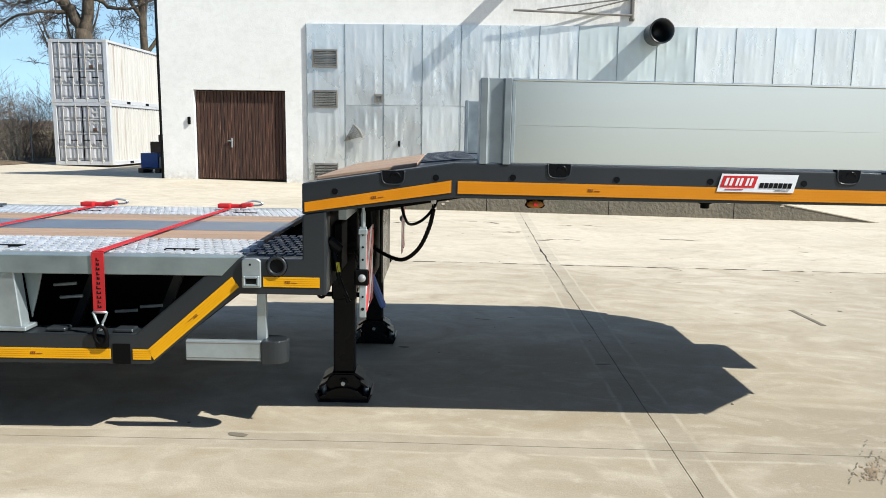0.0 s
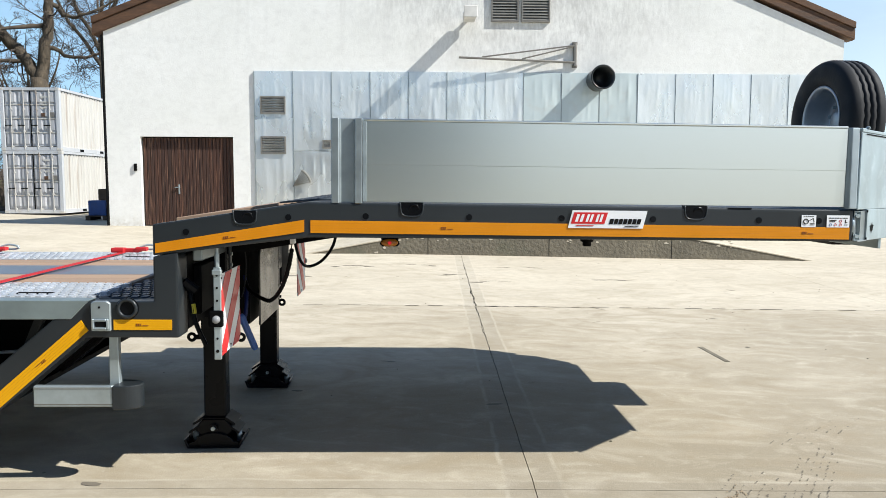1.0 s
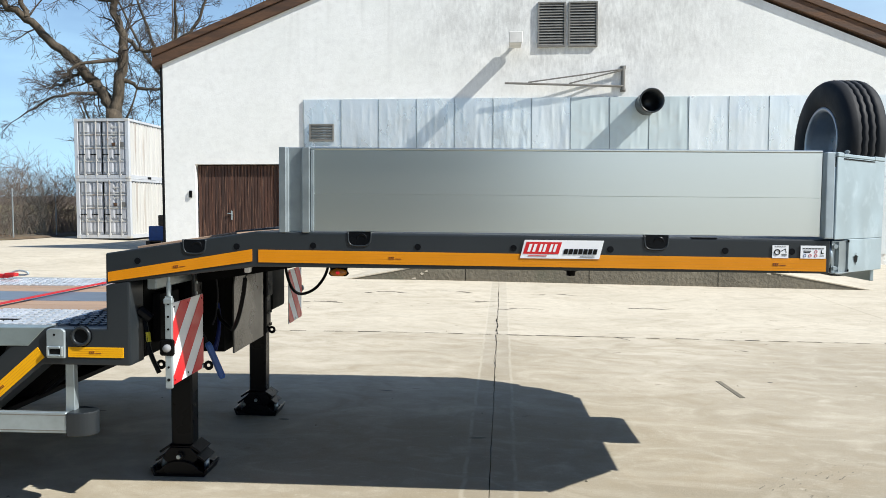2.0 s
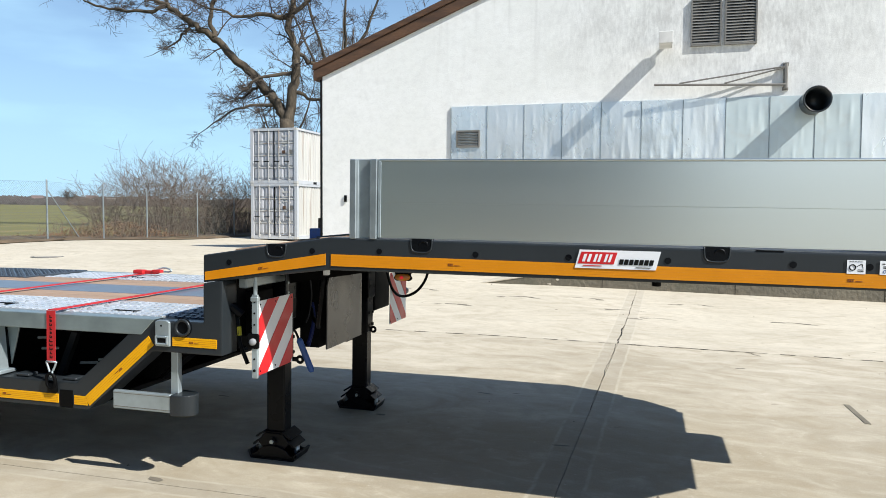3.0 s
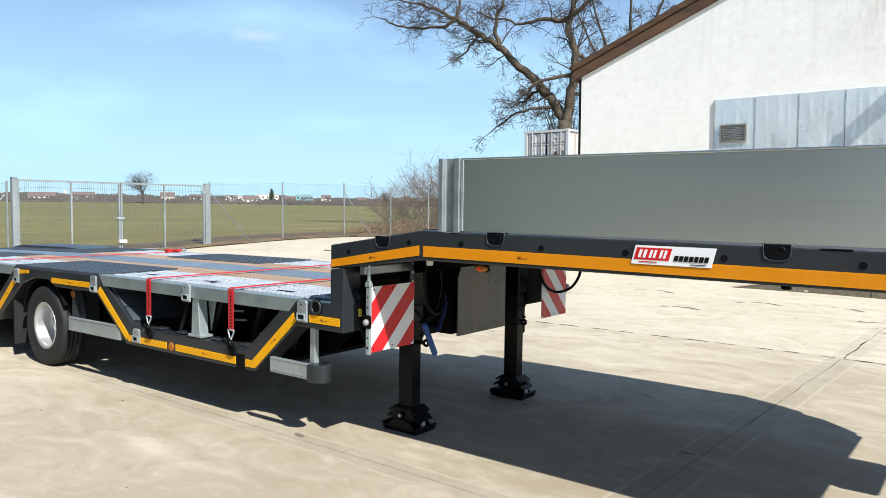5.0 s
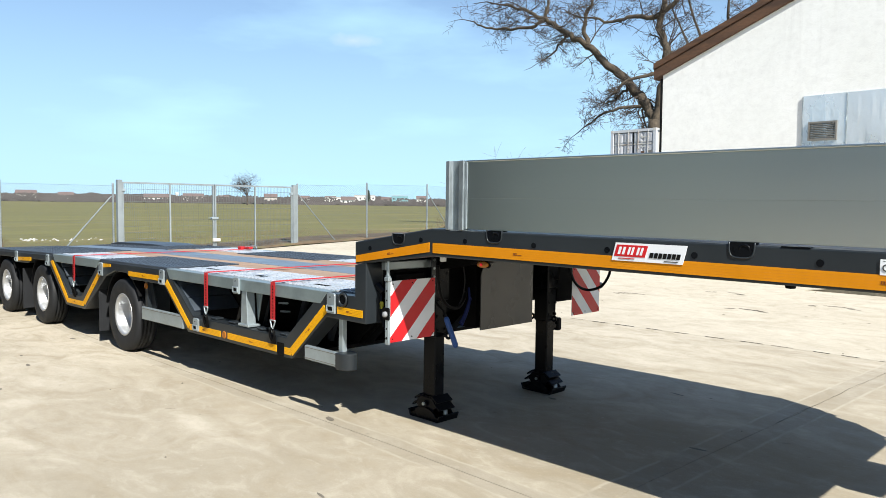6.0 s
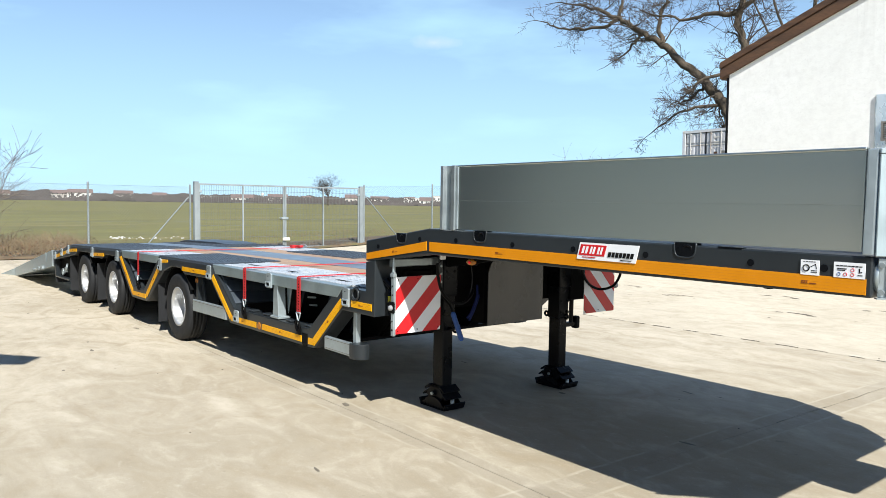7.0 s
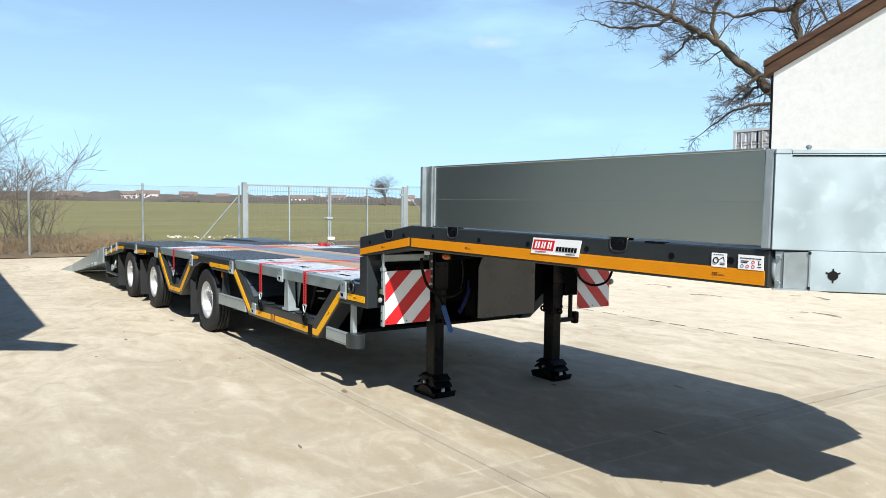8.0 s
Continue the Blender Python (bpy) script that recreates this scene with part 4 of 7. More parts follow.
# ---- fence and gate ----
FX = -18.4
POSTS = [2.87, 5.84, 8.74, 14.99, 18.06, 21.15, 23.88, 26.40, 29.92, 33.0]


def mesh_panel(bm, y0, y1, zlo, ztop0, ztop1, pitch, wire):
    """Diamond wire netting between two posts."""
    L = y1 - y0
    H = 0.5 * (ztop0 + ztop1) - zlo
    n = int((L + H) / pitch)

    def quad(a, b):
        d = (b - a).normalized()
        u = Vector((0, -d.z, d.y)) * wire
        bm.faces.new([bm.verts.new(p) for p in (a - u, b - u, b + u, a + u)])
    for k in range(1, n):
        s = k * pitch
        a0, a1 = max(0, s - H), min(L, s)
        quad(Vector((FX, y0 + a0, zlo + (s - a0))), Vector((FX, y0 + a1, zlo + (s - a1))))
        quad(Vector((FX + 0.004, y1 - a0, zlo + (s - a0))), Vector((FX + 0.004, y1 - a1, zlo + (s - a1))))


def build_fence():
    f = thing("fence", None, "tall galvanised wire-mesh fence with round posts", "fence")
    H = 2.05
    for y in POSTS:
        z = gz(FX, y)
        bm = B()
        ring_tube(bm, [(FX - 0.05, y, z - 0.3), (FX - 0.05, y, z + H + 0.06)], 0.03, 10)
        ring_tube(bm, [(FX - 0.05, y, z + H + 0.06), (FX - 0.05, y, z + H + 0.09)], [0.034, 0.015], 10)
        part("post", bm, M_POSTMETAL, f)
    for y, d in ((8.74, -1.6), (14.99, 1.7), (21.15, 1.6)):
        part("brace", ring_tube(B(), [(FX - 0.05, y + 0.05 * (1 if d > 0 else -1), gz(FX, y) + 1.75), (FX - 0.05, y + d, gz(FX, y + d) - 0.05)], 0.02, 8), M_POSTMETAL, f)
    spans = [(-2.8, 0.0), (0.0, 2.87), (2.87, 5.84), (5.84, 8.74)] + list(zip(POSTS[3:], POSTS[4:]))
    for a, b in spans:
        bm = B()
        mesh_panel(bm, a, b, max(gz(FX, a), gz(FX, b)) + 0.03, gz(FX, a) + H, gz(FX, b) + H, 0.085, 0.0018)
        for z in (0.05, 1.0, H):
            ring_tube(bm, [(FX, a, gz(FX, a) + z), (FX, b, gz(FX, b) + z)], 0.003, 4)
        part("netting", bm, M_WIRE, f, "thin diamond wire netting")
    for y in (0.0, -2.8):
        part("post", ring_tube(B(), [(FX - 0.05, y, gz(FX, y) - 0.3), (FX - 0.05, y, gz(FX, y) + H + 0.08)], 0.03, 10), M_POSTMETAL, f)


def build_gate():
    g = thing("gate", pose(FX, 8.90, gz(FX, 12)), "closed double-leaf galvanised bar-mesh yard gate", "gate")
    for y in (0.0, 5.93):
        part("gate_post", box(B(), -0.07, 0.07, y - 0.07, y + 0.07, -0.2, 2.19, 0.01), M_POSTMETAL, g)
    for y0 in (0.10, 3.00):
        y1 = y0 + 2.83
        bm = B()
        for a, b in (((y0, 0.10), (y0, 2.11)), ((y1, 0.10), (y1, 2.11)), ((y0, 0.10), (y1, 0.10)), ((y0, 2.11), (y1, 2.11)), ((0.5 * (y0 + y1), 0.10), (0.5 * (y0 + y1), 2.11))):
            q = 0.025
            if a[0] == b[0]:
                box(bm, -q, q, a[0] - q, a[0] + q, a[1] - q, b[1] + q, 0.004)
            else:
                box(bm, -q + 0.003, q - 0.003, a[0] + q, b[0] - q, a[1] - q, a[1] + q)
        leaf = part("leaf", bm, M_POSTMETAL, g)
        bm = B()
        n = int((y1 - y0) / 0.055)
        for k in range(1, n):
            y = y0 + (y1 - y0) * k / n
            box(bm, -0.0025, 0.0025, y - 0.0025, y + 0.0025, 0.12, 2.09)
        for k in range(1, 11):
            z = 0.1 + 2.01 * k / 11
            box(bm, 0.003, 0.009, y0, y1, z - 0.0045, z + 0.0045)
        part("bar_mesh", bm, M_WIRE, leaf)
        part("hinge", box(B(), -0.04, 0.05, (y0 if y0 < 1 else y1) - 0.07, (y0 if y0 < 1 else y1) + 0.07, 1.85, 1.93, 0.008), M_GALV, leaf)
    bm = B()
    box(bm, -0.05, 0.06, 2.85, 3.08, 1.02, 1.10, 0.01)
    box(bm, 0.03, 0.07, 2.74, 2.87, 1.06, 1.08, 0.004)
    part("lock", bm, M_GALV, g)
    part("drop_bolt", box(B(), 0.02, 0.10, 2.88, 3.12, 0.32, 0.42, 0.01), M_HOUSE, g, "pale drop-bolt box")


build_fence()
build_gate()


# ---- low loader trailer ----
# local frame: x forward along the near side, y across to the far side (2.55 m), z up from the ground
TRAILER = Matrix.Translation((0, 3.738, 0)) @ pose(0, 0, 0, 0, 0, 1.146) @ pose(0, 0, 0, 0, 0.516, 0)
WIDE = 2.55
trailer = thing("low_loader_trailer", TRAILER, "anthracite low-loader semi-trailer with orange reflective stripes standing on its legs", "trailer")


def both(fn):
    """Runs a builder for the near and the far long side; s mirrors y."""
    fn(lambda y: y)
    fn(lambda y: WIDE - y)


def goose_rail(s):
    a, b = s(0.0), s(0.16)
    bm = prism(B(), [(-0.466, 1.347), (0.300, 1.466), (3.097, 1.456), (3.097, 1.293), (0.300, 1.288), (-0.466, 1.190)], min(a, b), max(a, b), bevel=0.014, seg=3)
    part("gooseneck_rail", bm, M_DARK, trailer)
    bm = prism(B(), [(-0.466, 1.186), (-0.345, 1.206), (-0.345, 0.775), (-0.80, 0.775), (-1.25, 0.392), (-2.925, 0.392), (-3.40, 0.80), (-3.46, 0.80), (-3.46, 0.955), (-3.34, 0.955),
                     (-2.83, 0.552), (-1.33, 0.552), (-0.86, 0.955), (-0.466, 0.962)], min(a, b), max(a, b), bevel=0.010, seg=2)
    part("side_frame", bm, M_DARK, trailer)
    # wheel-arch side plates and the rear well
    bm = prism(B(), [(-3.46, 0.80), (-4.15, 0.80), (-4.28, 0.862), (-4.55, 0.862), (-4.80, 0.79), (-5.40, 0.35), (-6.00, 0.35), (-6.56, 0.80), (-6.66, 0.862), (-7.25, 0.862), (-7.40, 0.79), (-7.88, 0.78),
                     (-8.02, 0.845), (-8.75, 0.835), (-8.90, 0.77), (-10.35, 0.60), (-10.35, 0.71), (-9.2, 0.90), (-6.45, 0.950), (-5.90, 0.50), (-5.52, 0.50), (-4.96, 0.955), (-3.46, 0.955)], min(a, b), max(a, b), bevel=0.008)
    part("rear_side_frame", bm, M_DARK, trailer)


both(goose_rail)


def tape(pts, name="reflective_strip", marks=None):
    # strips below one metre take the colour that includes their glare
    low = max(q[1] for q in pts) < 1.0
    p = part(name, prism(B(), pts, -0.004, 0.002), M_TAPELOW if low else M_TAPE, trailer, "orange reflective strip with its yellow glare put into the colour" if low else "orange reflective strip")
    # small printed mark in the middle of each strip
    cx = sum(q[0] for q in pts) / len(pts)
    cz = sum(q[1] for q in pts) / len(pts)
    d = Vector((pts[1][0] - pts[0][0], pts[1][1] - pts[0][1])).normalized()
    for mx in marks or ((cx,) if abs(pts[1][0] - pts[0][0]) > 0.25 else ()):
        cz, cx = cz + (mx - cx) * d.y / d.x, mx
        bm = B()
        for u, v, w, h in ((-0.032, 0.004, 0.026, 0.0022), (-0.032, -0.006, 0.026, 0.0022), (-0.032, -0.006, 0.003, 0.012), (-0.022, -0.006, 0.003, 0.012), (-0.012, -0.004, 0.003, 0.010), (0.000, -0.005, 0.028, 0.003)):
            q = [(cx + d.x * a - d.y * c, cz + d.y * a + d.x * c) for a, c in ((u, v), (u + w, v), (u + w, v + h), (u, v + h))]
            prism(bm, q, -0.006, -0.003)
        part("printed_mark", bm, M_TAPEMARK, p)
    # raised lines along the strip
    bm = B()
    for f in (0.2, 0.4, 0.6, 0.8):
        a0 = Vector(pts[0]).lerp(Vector(pts[3]), f)
        a1 = Vector(pts[1]).lerp(Vector(pts[2]), f)
        nrm = Vector((-d.y, d.x)) * 0.0006
        prism(bm, [tuple(a0 - nrm), tuple(a1 - nrm), tuple(a1 + nrm), tuple(a0 + nrm)], -0.0044, -0.003)
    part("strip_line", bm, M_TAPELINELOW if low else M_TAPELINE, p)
    return p


tape([(-0.452, 1.204), (0.283, 1.316), (0.283, 1.377), (-0.452, 1.252)])
tape([(0.315, 1.312), (3.078, 1.304), (3.078, 1.366), (0.315, 1.375)], marks=(1.0, 2.86))
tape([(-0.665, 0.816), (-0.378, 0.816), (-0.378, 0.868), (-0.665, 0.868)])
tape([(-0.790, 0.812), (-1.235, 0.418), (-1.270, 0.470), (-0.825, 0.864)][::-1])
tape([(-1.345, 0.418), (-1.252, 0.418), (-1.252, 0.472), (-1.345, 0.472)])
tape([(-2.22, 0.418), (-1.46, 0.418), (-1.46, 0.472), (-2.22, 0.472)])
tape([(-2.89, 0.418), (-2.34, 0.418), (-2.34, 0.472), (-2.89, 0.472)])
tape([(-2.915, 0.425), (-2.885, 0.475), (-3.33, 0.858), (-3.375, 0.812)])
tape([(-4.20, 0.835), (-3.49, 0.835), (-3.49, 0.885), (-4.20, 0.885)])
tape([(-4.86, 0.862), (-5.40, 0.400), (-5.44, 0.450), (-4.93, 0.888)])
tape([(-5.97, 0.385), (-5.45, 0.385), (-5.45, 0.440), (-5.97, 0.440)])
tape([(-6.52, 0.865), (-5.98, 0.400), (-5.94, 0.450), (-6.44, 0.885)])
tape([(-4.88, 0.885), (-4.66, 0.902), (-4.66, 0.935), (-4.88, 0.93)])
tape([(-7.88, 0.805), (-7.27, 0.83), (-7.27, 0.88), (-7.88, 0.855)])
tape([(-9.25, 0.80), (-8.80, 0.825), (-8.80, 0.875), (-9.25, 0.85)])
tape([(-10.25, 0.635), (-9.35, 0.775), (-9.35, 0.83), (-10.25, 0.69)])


# gooseneck: floor, inner frame, curved front
def gooseneck():
    bm = B()
    prism(bm, [(0.30, 0.165), (3.22, 0.165), (3.45, 0.39), (3.45, 2.16), (3.22, 2.385), (0.30, 2.385)], 1.40, 1.455, "z")
    prism(bm, [(-0.46, 1.285), (0.298, 1.40), (0.298, 1.455), (-0.46, 1.340)], 0.165, 2.385)
    part("floor", bm, M_TREAD, trailer, "dark ribbed gooseneck floor")
    # plywood boards lying in the slope
    for k in range(4):
        part("floor_plank", prism(B(), [(-0.44, 1.347), (0.10, 1.432), (0.10, 1.450), (-0.44, 1.366)], 0.30 + 0.49 * k, 0.30 + 0.49 * k + 0.47, bevel=0.003), M_WOOD, trailer)
    for k in range(9):
        part("floor_rib", prism(B(), [(0.12, 1.450), (0.34, 1.470), (0.42, 1.470), (0.42, 1.478), (0.33, 1.480), (0.12, 1.459)], 0.24 + 0.24 * k, 0.34 + 0.24 * k), M_TREAD, trailer)
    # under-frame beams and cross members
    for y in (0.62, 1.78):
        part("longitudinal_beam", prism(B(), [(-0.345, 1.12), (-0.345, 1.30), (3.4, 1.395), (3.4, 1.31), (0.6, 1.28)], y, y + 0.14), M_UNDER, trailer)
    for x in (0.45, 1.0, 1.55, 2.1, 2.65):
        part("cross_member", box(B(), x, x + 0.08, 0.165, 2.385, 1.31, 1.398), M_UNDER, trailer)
    part("front_beam", prism(B(), [(3.087, 0.165), (3.27, 0.165), (3.492, 0.37), (3.492, 2.18), (3.27, 2.385), (3.087, 2.385), (3.087, 2.33), (3.41, 2.14), (3.41, 0.41), (3.087, 0.22)], 1.285, 1.398, "z", bevel=0.006), M_DARK, trailer)
    # round end cap on the near rail
    bm = B()
    lathe(bm, [(0.070, 0.0), (0.070, 0.016), (0.062, 0.022), (0.056, 0.014), (0.020, 0.014), (0.018, 0.026)], 24, "x", (3.097, 0.078, 1.375))
    part("end_cap", bm, M_GALV, trailer, "round pressed steel end cap", True)
    # coupling plate at the front
    bm = box(B(), 3.535, 3.755, 0.95, 1.56, 1.20, 1.30, 0.02)
    for y in (1.0, 1.46):
        prism(bm, [(y, 1.30), (y + 0.06, 1.30), (y + (0.12 if y < 1.2 else -0.06), 1.66), (y + (0.06 if y < 1.2 else -0.12) + 0.0, 1.68)], 3.55, 3.75, "x")
    box(bm, 3.50, 3.60, 0.98, 1.20, 1.842, 1.90, 0.012)
    box(bm, 3.52, 3.62, 1.02, 1.12, 1.80, 1.935, 0.012)
    part("wheel_carrier", bm, M_UNDER, trailer)
    part("rubbing_plate", box(B(), 1.6, 3.2, 0.78, 1.77, 1.268, 1.298), M_UNDER, trailer)


gooseneck()


# bulkhead at the front of the gooseneck
def headboard():
    way = Vector((0.407, 0.366)).normalized()

    def along(a, off=0.0):
        p = Vector((3.111, -0.012)) + way * a + Vector((way.y, -way.x)) * off
        return p.x, p.y
    end = 0.560
    hb = part("headboard", prism(B(), [(3.106, -0.004), along(0), along(end), (3.53, 2.198), (3.111, 2.564), (3.106, 2.556), (3.501, 2.186), (3.501, 0.364)], 1.432, 1.838, "z", bevel=0.003), M_GALVPALE, trailer, "pale galvanised sheet bulkhead")
    part("skirt", prism(B(), [along(0.150, -0.02), along(0.150), along(end), (3.53, 2.198), (3.265, 2.43), (3.25, 2.415), (3.501, 2.186), (3.501, 0.364)], 1.262, 1.4308, "z", bevel=0.002), M_GALVPALE, hb, "lower bulkhead sheet")
    # raised folds at both ends of the top edge, dark seam along the lowered stretch
    for a, b in ((0.0, 0.062), (0.43, end)):
        part("top_fold", prism(B(), [along(a, 0.003), along(b, 0.003), along(b, -0.03), along(a, -0.03)], 1.839, 1.860, "z", bevel=0.003), M_GALVPALE, hb)
    part("top_seam", prism(B(), [along(0.066, 0.0035), along(0.425, 0.0035), along(0.425, -0.025), along(0.066, -0.025)], 1.828, 1.834, "z"), M_INK, hb)
    part("top_edge", prism(B(), [along(0.064, 0.002), along(0.428, 0.002), along(0.428, -0.022), along(0.064, -0.022)], 1.839, 1.856, "z", bevel=0.003), M_GALVPALE, hb)
    for a in (0.128,):
        x, y = along(a, -0.012)
        part("pin", lathe(B(), [(0.008, 0.0), (0.008, 0.008), (0.012, 0.009), (0.012, 0.016), (0.004, 0.021)], 10, "z", (x, y, 1.856)), M_POST, hb)
    # bracket beside the rail's end: two cheeks and a plate
    bm = prism(B(), [along(0.020, -0.020), along(0.150, -0.004), along(0.150, -0.008), along(0.020, -0.024)], 1.268, 1.425, "z", bevel=0.0012)
    prism(bm, [along(0.146, 0.004), along(0.150, 0.004), along(0.150, -0.02), along(0.146, -0.02)], 1.262, 1.43, "z")
    prism(bm, [along(0.050, 0.0), along(0.054, 0.0), along(0.054, -0.02), along(0.050, -0.02)], 1.272, 1.42, "z")
    prism(bm, [along(0.010, 0.004), along(0.150, 0.004), along(0.150, -0.02), along(0.010, -0.02)], 1.262, 1.268, "z")
    part("corner_bracket", bm, M_POST, hb, "folded steel corner bracket")
    for z in (1.290, 1.398):
        x, y = along(0.034, -0.012)
        part("bolt", lathe(B(), [(0.011, 0), (0.011, -0.010)], 8, "y", (x, y, z)), M_GALV, hb)
    for z in (1.274, 1.422):
        part("corner_notch", prism(B(), [along(0.142, 0.006), along(0.152, 0.006), along(0.152, 0.001), along(0.142, 0.001)], z - 0.006, z + 0.006, "z"), M_INK, hb)
    # round cut-out with four notches
    bm = B()

    def disc(ring):
        bm.faces.new([bm.verts.new((*along(0.238 + u, 0.003), 1.330 + v)) for u, v in ring])
    disc([(0.020 * math.cos(2 * math.pi * k / 28), 0.020 * math.sin(2 * math.pi * k / 28)) for k in range(28)])
    for deg in (90, 270, 25, 155):
        ca, sa = math.cos(radians(deg)), math.sin(radians(deg))
        disc([(ca * r - sa * w, sa * r + ca * w) for r, w in ((0.019, -0.003), (0.030, -0.003), (0.030, 0.003), (0.019, 0.003))])
    part("round_slot", bm, M_INK, hb, "dark round cut-out with four notches")
    for ob in (hb, *hb.children):
        for v in ob.data.vertices:
            v.co.z = 1.292 + (v.co.z - 1.262) * 0.975
    # unseen strip added to close a gap in the shadow cast on the yard
    part("lower_lip", box(B(), 3.492, 3.512, 0.40, 2.15, 1.225, 1.296, 0.003), M_GALVPALE, hb)


headboard()


# aluminium drop sides with steel posts
def dropside(s):
    a, b = s(0.012), s(0.045)
    y0, y1 = min(a, b), max(a, b)
    bm = B()
    for z0, z1 in ((1.470, 1.656), (1.6562, 1.872)):
        box(bm, 0.592, 3.050, y0, y1, z0, z1, 0.0015)
    board = part("drop_side", bm, M_ALU, trailer, "smooth brushed aluminium drop-side boards")
    part("top_profile", box(B(), 0.575, 3.050, y0 - 0.003, y1 + 0.003, 1.873, 1.884, 0.003), M_ALU, board)
    part("end_profile", box(B(), 0.5745, 0.592, y0 - 0.004, y1 + 0.004, 1.470, 1.872, 0.002), M_GALV, board, "bright aluminium end profile")
    fy = s(0.0)
    g = 1 if fy < 1 else -1

    def yy(t):
        return fy + g * t
    bm = B()
    prism(bm, [(0.418, yy(0.20)), (0.418, yy(0.0)), (0.455, yy(-0.005)), (0.460, yy(0.02)), (0.53, yy(0.02)), (0.535, yy(-0.006)), (0.572, yy(-0.006)), (0.572, yy(0.06)), (0.443, yy(0.06)), (0.443, yy(0.20))], 1.462, 1.884, "z", bevel=0.003)
    part("corner_post", bm, M_POST, trailer, "folded galvanised corner post")
    bm = B()
    prism(bm, [(3.052, yy(0.014)), (3.064, yy(-0.006)), (3.102, yy(-0.006)), (3.102, yy(0.07)), (3.052, yy(0.07))], 1.462, 1.876, "z", bevel=0.006, seg=2)
    for v in bm.verts:
        # the fold opens towards the foot
        if (v.co.y - yy(0.0)) * g < 0.0:
            v.co.y += -g * 0.010 * (1.876 - v.co.z) / 0.42
    part("corner_post", bm, M_GALV, trailer, "folded galvanised corner post")


both(dropside)


# lashing rings recessed in the top edge, and the round holes below
def tie_rings():
    slope = 0.119 / 0.766
    for x in (-0.01, 0.82, 2.27):
        z = 1.466 if x > 0.3 else 1.347 + (x + 0.466) * slope
        # flush black block: the shade inside the recess is put into its colour
        bm = prism(B(), [(x - 0.055, z + 0.003), (x - 0.05, z - 0.045), (x - 0.03, z - 0.062), (x + 0.03, z - 0.062), (x + 0.05, z - 0.045), (x + 0.055, z + 0.003)], -0.0025, 0.05)
        p = part("ring_recess", bm, M_BLACK, trailer)
        lip = [(x - 0.058, 0.0, z + 0.004), (x - 0.053, -0.001, z - 0.046), (x - 0.031, -0.001, z - 0.065), (x + 0.031, -0.001, z - 0.065), (x + 0.053, -0.001, z - 0.046), (x + 0.058, 0.0, z + 0.004)]
        part("recess_lip", ring_tube(B(), smooth_line(lip, 4), 0.0045, 8), M_DARK, p, smooth=True)
        ring = [(x + 0.012 + 0.024 * math.sin(a), 0.004 - 0.004 * math.cos(a), z - 0.032 + 0.024 * math.cos(a)) for a in (2 * math.pi * k / 14 for k in range(15))]
        part("lashing_ring", ring_tube(B(), ring, 0.007, 8, False), M_BLACK, p, smooth=True)
    for x in (-0.30, 0.205, 0.59, 1.11, 1.58, 2.05, 2.60, 2.915):
        z = 1.398 if x > 0.3 else 1.285 + (x + 0.466) * slope
        part("bolt_hole", lathe(B(), [(0.016, -0.003), (0.016, 0.0), (0.012, 0.001)], 14, "y", (x, 0, z)), M_BLACK, trailer)
    part("slot", box(B(), 2.44, 2.56, -0.002, 0.03, 1.455, 1.461), M_BLACK, trailer)


tie_rings()


